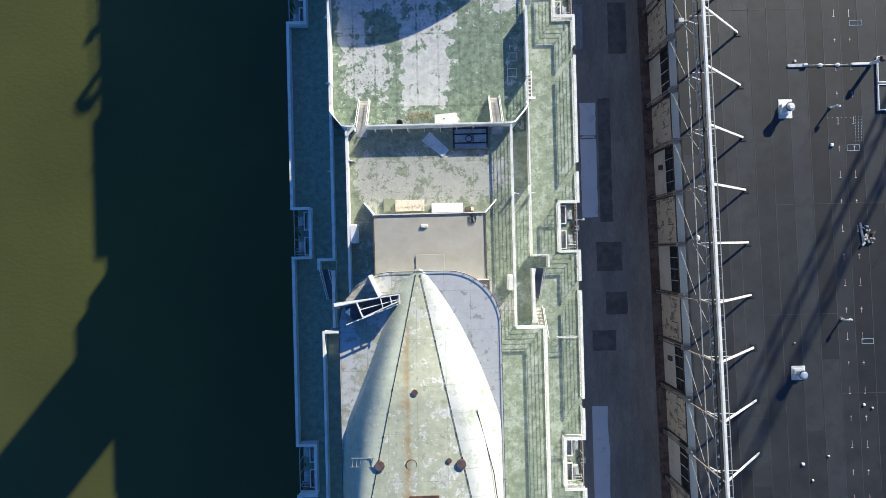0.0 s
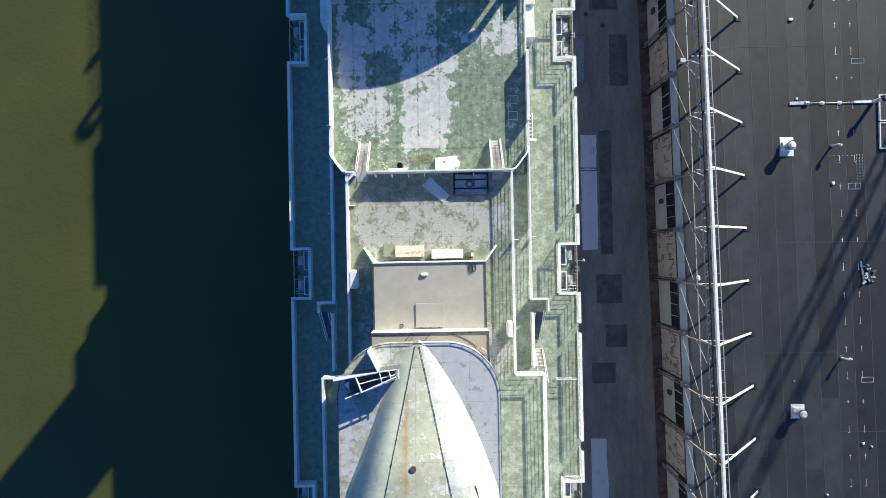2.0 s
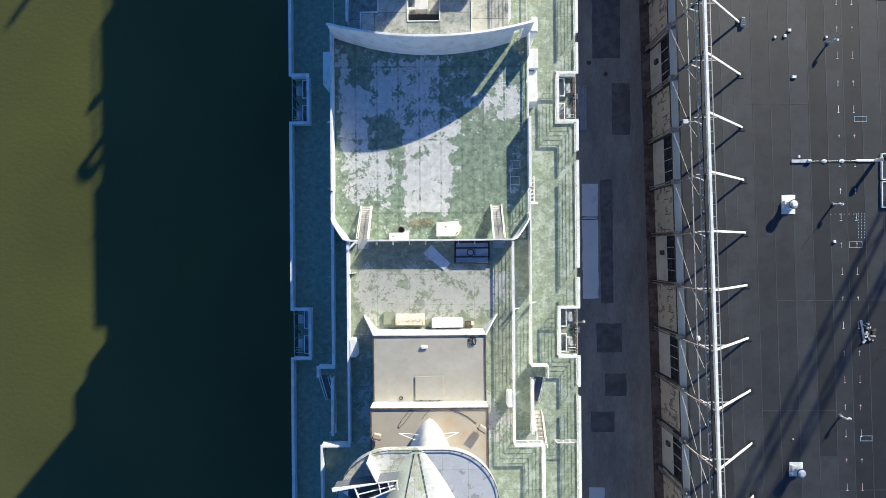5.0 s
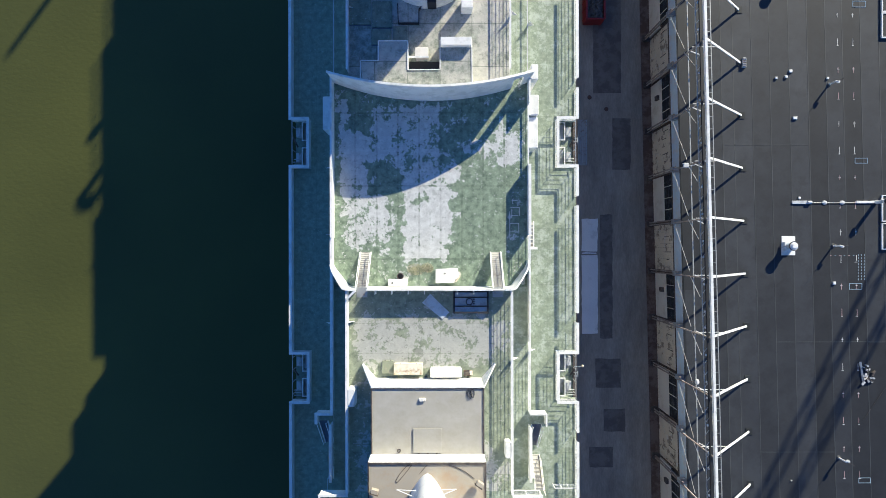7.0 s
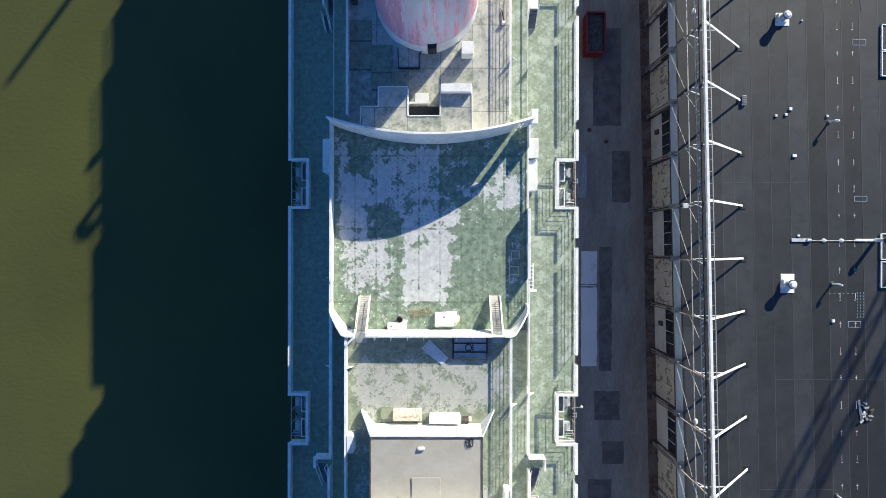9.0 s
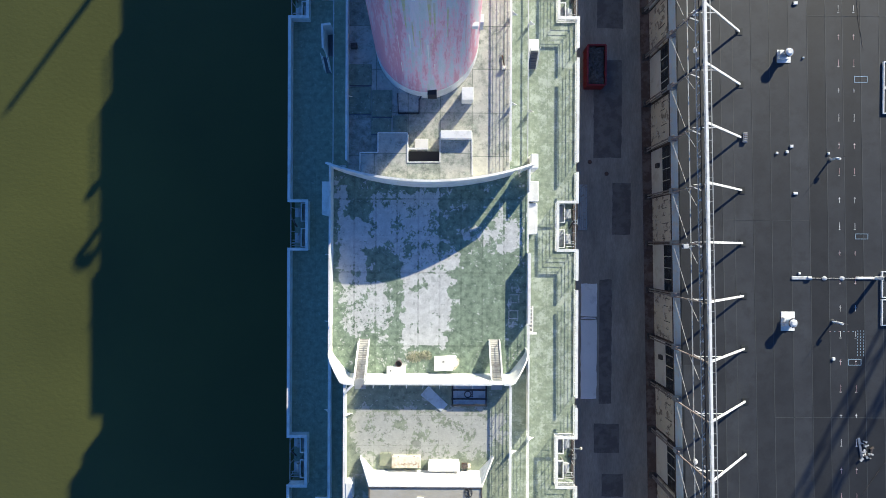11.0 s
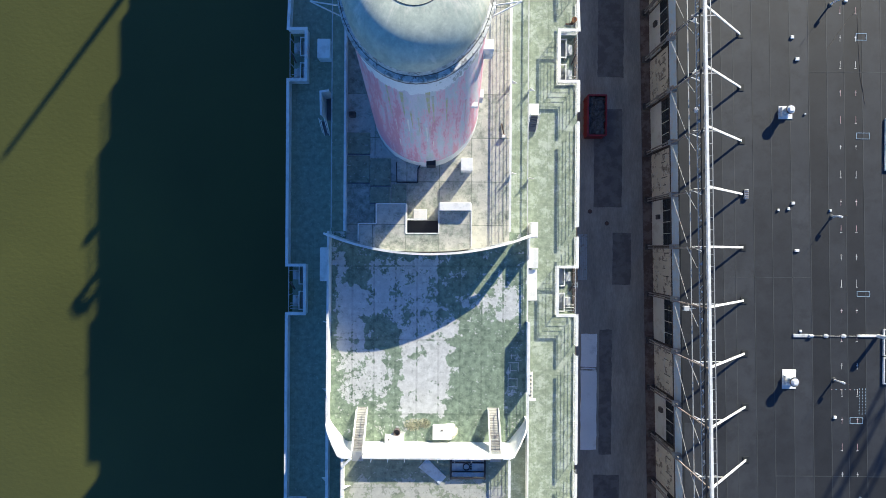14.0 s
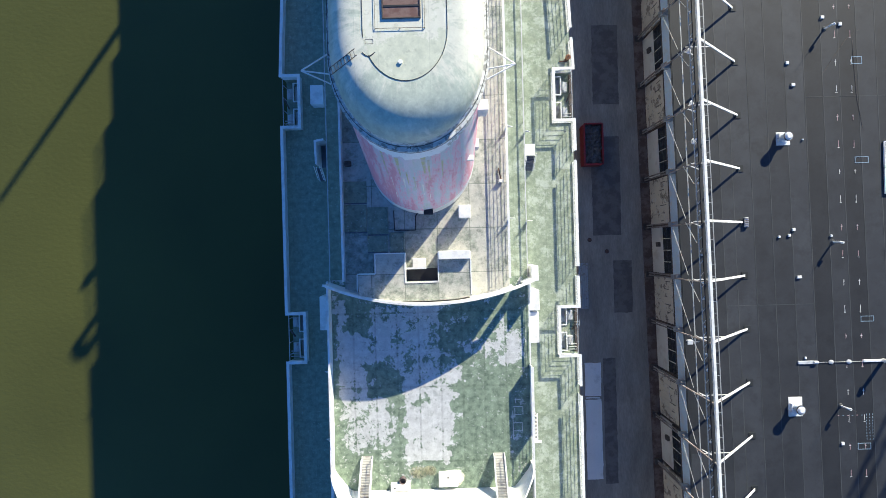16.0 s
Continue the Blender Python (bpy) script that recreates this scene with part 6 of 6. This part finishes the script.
for x0, x1, y in ((44.8, 72, 52.6), (34.43, 44.8, 28.2), (38.1, 46.9, -8.6), (40.3, 72, 4.6), (31.4, 38, -21), (46.9, 60, -18.2)):
    part("seam", Geo().prism(quad(x0, x1, y - 0.04, y + 0.04), Z_ROOF - 0.01, Z_ROOF + 0.012), SEAM, roof)


def roof_vent(x, y, dx, ya=-1.1, yb=1.15):
    top = thing("roof_ventilator", "white round roof ventilator on a square white pad", "ventilator", "roof ventilators", at=(x, y, Z_ROOF))
    z = Z_ROOF
    part("pad", Geo().box(x - 0.98 + dx, x + 0.66 + dx, y + ya, y + yb, z, z + 0.06, 0.02), WHITE, top, "bright white membrane pad")
    part("kerb", Geo().box(x - 0.55, x + 0.55, y - 0.55, y + 0.55, z + 0.06, z + 0.4, 0.05), WHITE, top)
    part("stack", Geo().tube((x, y, z + 0.4), (x, y, z + 1.05), 0.42, 20), PALEBLUE, top, "", True)
    hood = part("hood", Geo().tube((x, y, z + 1.05), (x, y, z + 1.25), 0.54, 24), PALEBLUE, top, "dark-rimmed hood", True)
    part("top", Geo().tube((x, y, z + 1.25), (x, y, z + 1.42), 0.44, 24, 0.26), WHITE, hood, "", True)
    part("rim", Geo().wall([(x + 0.53 * math.cos(2 * math.pi * i / 24), y + 0.53 * math.sin(2 * math.pi * i / 24)) for i in range(24)], z + 1.2, z + 1.29, 0.07, closed=True), STEELDARK, hood)
    part("stay", Geo().beam((x - 0.85, y - 0.2, z + 0.1), (x - 0.3, y + 0.1, z + 0.8), 0.05, 0.05), STEEL, top)


for x, y, ya, yb in ((41.45, 15.75, -1.1, 1.2), (42.1, -15.95, -0.85, 0.85), (40.75, 47.5, -0.85, 0.7), (40.1, 79.2, -0.85, 0.8)):
    roof_vent(x, y + 0.33, 0.3, ya, yb)


def gooseneck(x, y, flip):
    top = thing("gooseneck_pipe", "white gooseneck vent pipe on the roof", "vent pipe", "gooseneck pipes", at=(x, y, Z_ROOF))
    z = Z_ROOF
    part("flashing", Geo().tube((x, y, z), (x, y, z + 0.12), 0.3, 16, 0.2), SEAM, top, "", True)
    part("riser", Geo().tube((x, y, z), (x, y, z + 1.15), 0.1, 12), WHITE, top, "", True)
    part("elbow", Geo().tube((x, y, z + 1.1), (x + 0.25, y + 0.08 * flip, z + 1.22), 0.11, 12), WHITE, top, "", True)
    part("mouth", Geo().tube((x + 0.25, y + 0.08 * flip, z + 1.27), (x + 0.25, y + 0.08 * flip, z + 1.02), 0.14, 12), WHITE, top, "", True)
    part("aerial", Geo().tube((x + 0.08, y, z + 1.1), (x + 0.08, y, z + 2.3), 0.02, 5), STEELDARK, top)


for k, (x, y) in enumerate(((46.95, 16.1), (47.6, -9.3), (46.5, 35.45), (46.1, 60.6), (48.0, -34.6))):
    gooseneck(x, y, 1 if k % 2 else -1)
small = ((47.06, 11.64, .26, .26), (42.49, -26.53, .26, .22), (43.6, -28.5, .17, .17), (45.57, -25.65, .15, .15), (42.9, 21.85, .2, .2), (42.38, 31.41, .38, .24), (41.87, 37.02, .28, .26), (41.34, 36.35, .24, .24), (40.14, 36.21, .2, .2),
         (46.29, 36.18, .2, .2), (42.21, 54.08, .34, .28), (41.59, 56.68, .28, .28), (45.83, 61.93, .3, .26), (47.91, 61.07, .3, .28), (43.2, 47.6, .16, .12), (50.0, -19.6, .2, .2), (51.0, -20.0, .15, .15), (41.9, -12.0, .1, .1))
for x, y, a, b in [(x, y, a * 0.68, b * 0.68) for x, y, a, b in small]:
    bl = thing("roof_block", "small white block weight on the roof", "block", "roof blocks", at=(x, y, Z_ROOF))
    part("block", Geo().box(x - a, x + a, y - b, y + b, Z_ROOF, Z_ROOF + 0.16, 0.04), WHITE, bl)
    part("mat", Geo().box(x - a - 0.05, x + a + 0.05, y - b - 0.05, y + b + 0.05, Z_ROOF, Z_ROOF + 0.02), SEAM, bl)
# row of painted pipe and supports
pr = thing("roof_pipe", "row of white pipe lengths and supports across the roof", "pipe", at=(47, 21, Z_ROOF))
part("length", Geo().box(42.0, 43.9, 20.78, 21.18, Z_ROOF, Z_ROOF + 0.12, 0.05), GREYWHITE, pr)
part("end_cap", Geo().tube((43.85, 20.97, Z_ROOF + 0.1), (44.3, 20.97, Z_ROOF + 0.1), 0.2, 12), GREYWHITE, pr, "", True)
for x in (45.95, 48.05):
    part("support", Geo().loft([[(x + r * math.cos(2 * math.pi * i / 12) * 1.2, 20.95 + r * math.sin(2 * math.pi * i / 12), Z_ROOF + z) for i in range(12)] for r, z in ((0.26, 0), (0.24, 0.08), (0.1, 0.14))], True, True), GREYWHITE, pr, "", True)
part("length", Geo().box(49.7, 51.9, 20.85, 21.15, Z_ROOF, Z_ROOF + 0.12, 0.05), WHITE, pr)
part("rod", Geo().tube((44.2, 20.97, Z_ROOF + 0.1), (49.7, 20.97, Z_ROOF + 0.1), 0.025, 6), STEEL, pr)
pole = thing("roof_post", "white vent post with a dark hood at the pipe end", "vent", at=(52.1, 21.0, Z_ROOF))
part("riser", Geo().tube((52.1, 21, Z_ROOF), (52.1, 21, Z_ROOF + 1.6), 0.22, 12), WHITE, pole, "", True)
part("hood", Geo().tube((52.1, 21, Z_ROOF + 1.6), (52.1, 21, Z_ROOF + 1.9), 0.4, 14, 0.25), STEELDARK, pole, "", True)
for ob in (pr, pole):
    ob.location.y += 0.33
for y0, y1 in ((19.05, 22.1), (15.7, 18.75), (44.1, 47.1), (41.0, 43.9), (66, 69)):
    sk = thing("skylight_kerb", "white edged flat skylight kerb on the roof", "skylight", "skylights", at=(54, (y0 + y1) / 2, Z_ROOF))
    part("kerb", Geo().wall([(52.75, y0), (56.2, y0), (56.2, y1), (52.75, y1)], Z_ROOF, Z_ROOF + 0.2, 0.12, closed=True), WHITE, sk)
    part("cover", Geo().box(52.8, 56.15, y0 + 0.05, y1 - 0.05, Z_ROOF, Z_ROOF + 0.12), ROOF, sk)
rub = thing("scrap_heap", "small tangled heap of grey scrap on the roof", "scrap", at=(51.0, 0.8, Z_ROOF))
rn = random.Random(12)
part("plank", Geo().beam((50.15, 2.2, Z_ROOF + 0.06), (50.55, -0.4, Z_ROOF + 0.06), 0.24, 0.1), GREYPANEL, rub, "long pale plank")
for k in range(26):
    x, y, t = 50.75 + rn.uniform(-.15, 0.85), 0.95 + rn.uniform(-1.2, 0.95), rn.random() * 6.28
    ln = rn.uniform(0.12, 0.5)
    part("piece", Geo().beam((x, y, Z_ROOF + 0.06 + 0.006 * k), (x + ln * math.cos(t), y + ln * math.sin(t), Z_ROOF + 0.07 + 0.006 * k), rn.uniform(0.06, 0.24), 0.1), (STEEL, STEELDARK, SLAB, GREYWHITE)[k % 4], rub)
# paint marks in two rows
marks = thing("paint_marking", "rows of small red and white survey marks on the roof", "marking", at=(48.7, 16, Z_ROOF))
for k in range(32):
    y = -34 + 3.24 * k
    for x0 in (48.12, 49.95):
        x = x0 - 0.0145 * y
        red = k % 4 in (1, 2) and y > 5 or y < 0
        z0, z1 = Z_ROOF + 0.012, Z_ROOF + 0.022
        part("stroke", Geo().box(x - 0.022, x + 0.022, y - (0.5 if k % 3 else 0.3), y + (0.4 if k % 2 else 0.22), z0, z1), PINKMARK if red else WHITE, marks)
        part("stroke", Geo().box(x - 0.12, x + 0.12, y - 0.022 - (0.45 if k % 2 else 0), y + 0.022 - (0.45 if k % 2 else 0), z0, z1 + .003), WHITE, marks)
for x0, x1, y0, y1 in ((49.2, 50.4, 56.4, 57.2), (49.35, 50.9, 44.7, 45.4), (49.6, 51.1, 26.0, 26.6), (48.9, 50.4, 10.9, 11.6), (50.0, 51.4, -12.3, -11.7)):
    part("outline", Geo().wall([(x0, y0), (x1, y0), (x1, y1), (x0, y1)], Z_ROOF + 0.012, Z_ROOF + 0.024, 0.06, closed=True), BLUEMARK, marks, "pale blue outline")

dashes = thing("chalk_marking", "rows of pale blue chalk dashes on the roof", "marking", at=(50.3, 14.0, Z_ROOF))
for i in range(3):
    for k in range(9):
        part("dash", Geo().box(49.95 + 0.36 * i, 50.0 + 0.36 * i, 12.0 + 0.36 * k, 12.2 + 0.36 * k, Z_ROOF + 0.012, Z_ROOF + 0.02), BLUEMARK, dashes)
for k in range(6):
    part("dash", Geo().box(46.6 + 0.55 * k, 46.75 + 0.55 * k, 14.9, 14.96, Z_ROOF + 0.012, Z_ROOF + 0.02), BLUEMARK if k % 2 else PINKMARK, dashes)

# ---------------------------------------------------------------- unseen casters, shaped to throw the shadows on roof and water
# no crane known here: boom laid out backwards from the two roof streaks
crane = thing("shadow_boom", "unseen lattice boom, added to cast the two streaks on the roof", "crane", at=(96, 107, Z_PIER))
A0, B0 = Vector((96, 107.5, Z_PIER)), Vector((92.5, 50, 58))
for dx, w in ((0.0, 1.5), (3.6, 1.0)):
    for o in (-w / 2, w / 2):
        part("chord", Geo().beam(A0 + Vector((dx + o, 0, 0)), B0 + Vector((dx + o, 0, 0)), 0.26, 0.26), STEEL, crane)
    for k in range(36):
        p, q = A0.lerp(B0, k / 36), A0.lerp(B0, (k + 1) / 36)
        s = w / 2 if k % 2 else -w / 2
        part("lacing", Geo().beam(p + Vector((dx - s, 0, 0)), q + Vector((dx + s, 0, 0)), 0.2, 0.2), STEEL, crane)
mast = thing("aft_mast", "tall white steel mast over the after deck", "mast", at=(0.3, 129.5, 24))
part("pole", Geo().tube((0.3, 129.5, 18.4), (0.3, 129.5, 41.8), 0.6, 14, 0.35), WHITE, mast, "", True)
part("foot", Geo().tube((0.3, 129.5, 18.4), (0.3, 129.5, 25), 0.9, 14), WHITE, mast, "", True)
# made-up blocks for the shadow's edge; the first two hide inside the funnel
for k, (y0, y1, z) in enumerate(((50.5, 55.0, 32.1), (55.0, 56.4, 30.9), (60.5, 80, 30.15), (80, 103, 29.35), (103, 110, 28.3), (110, 118, 27.4))):
    structure("house_after_%d" % k, Geo().box(-6.0, 4.0, y0, y1, Z_FUN, z), WHITE, "unseen white block, sized to cast the edge of the water shadow")
# rails invented to make the shadow edge on the water softer
railing("unseen pipe railing, added to soften the water shadow's edge", [(-5.95, 80.2), (-5.95, 102.9)], 29.35, 0.8, 0.12, bars=3, step=2.0)
railing("unseen low pipe railing, added to soften the water shadow's edge", [(-5.95, 103.2), (-5.95, 109.8)], 28.3, 0.7, 0.12, bars=3, step=2.0)
# cowls made up to give the water shadow its small bumps
for x, y, z, r in ((-4.3, 95.0, 30.5, 0.6), (-4.6, 75.5, 30.0, 0.45), (-4.6, 70.5, 29.8, 0.4)):
    cw = thing("shadow_cowl", "unseen white cowl, added for a bump in the water shadow", "ventilator", "cowl ventilators", at=(x, y, 28))
    part("trunk", Geo().tube((x, y, 28), (x, y, z), r * 0.55, 14), WHITE, cw, "", True)
    part("cowl", Geo().loft([[(x + q * math.cos(2 * math.pi * i / 16), y + q * math.sin(2 * math.pi * i / 16), z + h) for i in range(16)] for q, h in ((r * 0.5, -0.2), (r * 0.9, 0.05), (r, 0.5), (r * 0.75, 1.0), (r * 0.2, 1.2))], True, True), WHITE, cw, "", True)
# posts and hood invented to draw the loop in the water shadow
tw = thing("shadow_twin_posts", "unseen pair of posts under a hood, added for a loop in the water shadow", "ventilator", at=(-3.7, 87.7, 29.35))
for dx, dy in ((-0.65, 0.48), (0.65, -0.48)):
    part("post", Geo().tube((-3.7 + dx, 87.7 + dy, 29.3), (-3.7 + dx, 87.7 + dy, 32.2), 0.42, 14), WHITE, tw, "", True)
part("hood", Geo().loft([[(-3.7 + 0.805 * q * 1.3 * math.cos(a) + 0.593 * q * 0.7 * math.sin(a), 87.7 - 0.593 * q * 1.3 * math.cos(a) + 0.805 * q * 0.7 * math.sin(a), 31.9 + h) for a in [2 * math.pi * i / 20 for i in range(20)]] for q, h in ((0.7, 0), (1.0, 0.25), (0.95, 0.6), (0.5, 0.9))], True, True), WHITE, tw, "", True)
# small fittings within view
gl = thing("gantry_lamp", "boxy grey floodlight on the cargo gantry", "floodlight", at=(26.8, 25.0, 19.4))
part("housing", Geo().box(26.75, 27.35, 24.75, 25.25, 19.2, 19.6, 0.05), GREYWHITE, gl)
part("lens", Geo().box(26.55, 26.75, 24.85, 25.15, 19.25, 19.5, 0.03), GLASS, gl, "dark lens")
part("arm", Geo().beam((27.3, 25.0, 19.4), (28.1, 25.02, 19.4), 0.08, 0.08), STEEL, gl)
lb = thing("louvre_box", "small pale louvred box at a brace foot on the roof", "vent", at=(36.3, 38.0, Z_ROOF))
part("body", Geo().box(36.05, 36.5, 37.45, 38.6, Z_ROOF, Z_ROOF + 0.25, 0.03), GREYWHITE, lb)
for k in range(5):
    part("slat", Geo().box(36.08, 36.47, 37.55 + 0.21 * k, 37.63 + 0.21 * k, Z_ROOF + 0.25, Z_ROOF + 0.29), STEELDARK, lb)
for x, y in ((29.6, 57.0), (29.6, 51.2), (29.6, 47.0), (28.9, 0.8)):
    x, yy = S(x, y)
    bulb = thing("gantry_lamp", "white round floodlight hanging on the cargo gantry", "floodlight", "gantry lamps", at=(x, yy, 18.2))
    part("housing", Geo().loft([[(x - 0.05 + r * math.cos(2 * math.pi * i / 12), yy + 1.5 * r * math.sin(2 * math.pi * i / 12), z) for i in range(12)] for r, z in ((0.08, 18.1), (0.2, 18.2), (0.22, 18.4), (0.12, 18.55))], True, True), WHITE, bulb, "", True)
    part("bracket", Geo().beam((x - 0.05, yy, 18.2), (x - 0.75, yy, 18.1), 0.06, 0.06), STEELDARK, bulb)
stay = thing("roof_cable", "thin dark loose cables lying on the membrane roof", "cable", at=(49, 55, Z_ROOF))
for pts in (((45.7, 55.2), (47.2, 57.4), (48.66, 59.4), (50.15, 60.4)), ((49.35, 59.2), (49.43, 57.0), (49.73, 52.3), (50.34, 48.9)), ((53.6, -0.4), (52.0, -2.6), (50.6, -4.7))):
    g = Geo()
    for a, b in zip(pts, pts[1:]):
        g.tube((*a, Z_ROOF + 0.03), (*b, Z_ROOF + 0.03), 0.014, 5)
    part("run", g, STEELDARK, stay)
for x0, x1, y0, y1 in ((-6.64, -4.67, 37.4, 39.99), (-4.58, -3.16, 35.66, 37.52), (-9.02, -6.71, 37.67, 40.25), (-8.94, -6.66, 40.45, 42.46), (-6.68, -4.75, 35.72, 37.25)):
    pl = thing("deck_plate", "raised worn grey-green cover plate on the funnel deck", "plate", "deck plates", at=((x0 + x1) / 2, (y0 + y1) / 2, Z_FUN))
    part("plate", Geo().box(x0, x1, y0, y1, Z_FUN, Z_FUN + 0.09, 0.03), GREYDECK, pl)
    part("strip", Geo().box(x0, x1, y0 - 0.12, y0 - 0.02, Z_FUN, Z_FUN + 0.03), STAIRBLUE, pl, "dark joint strip")
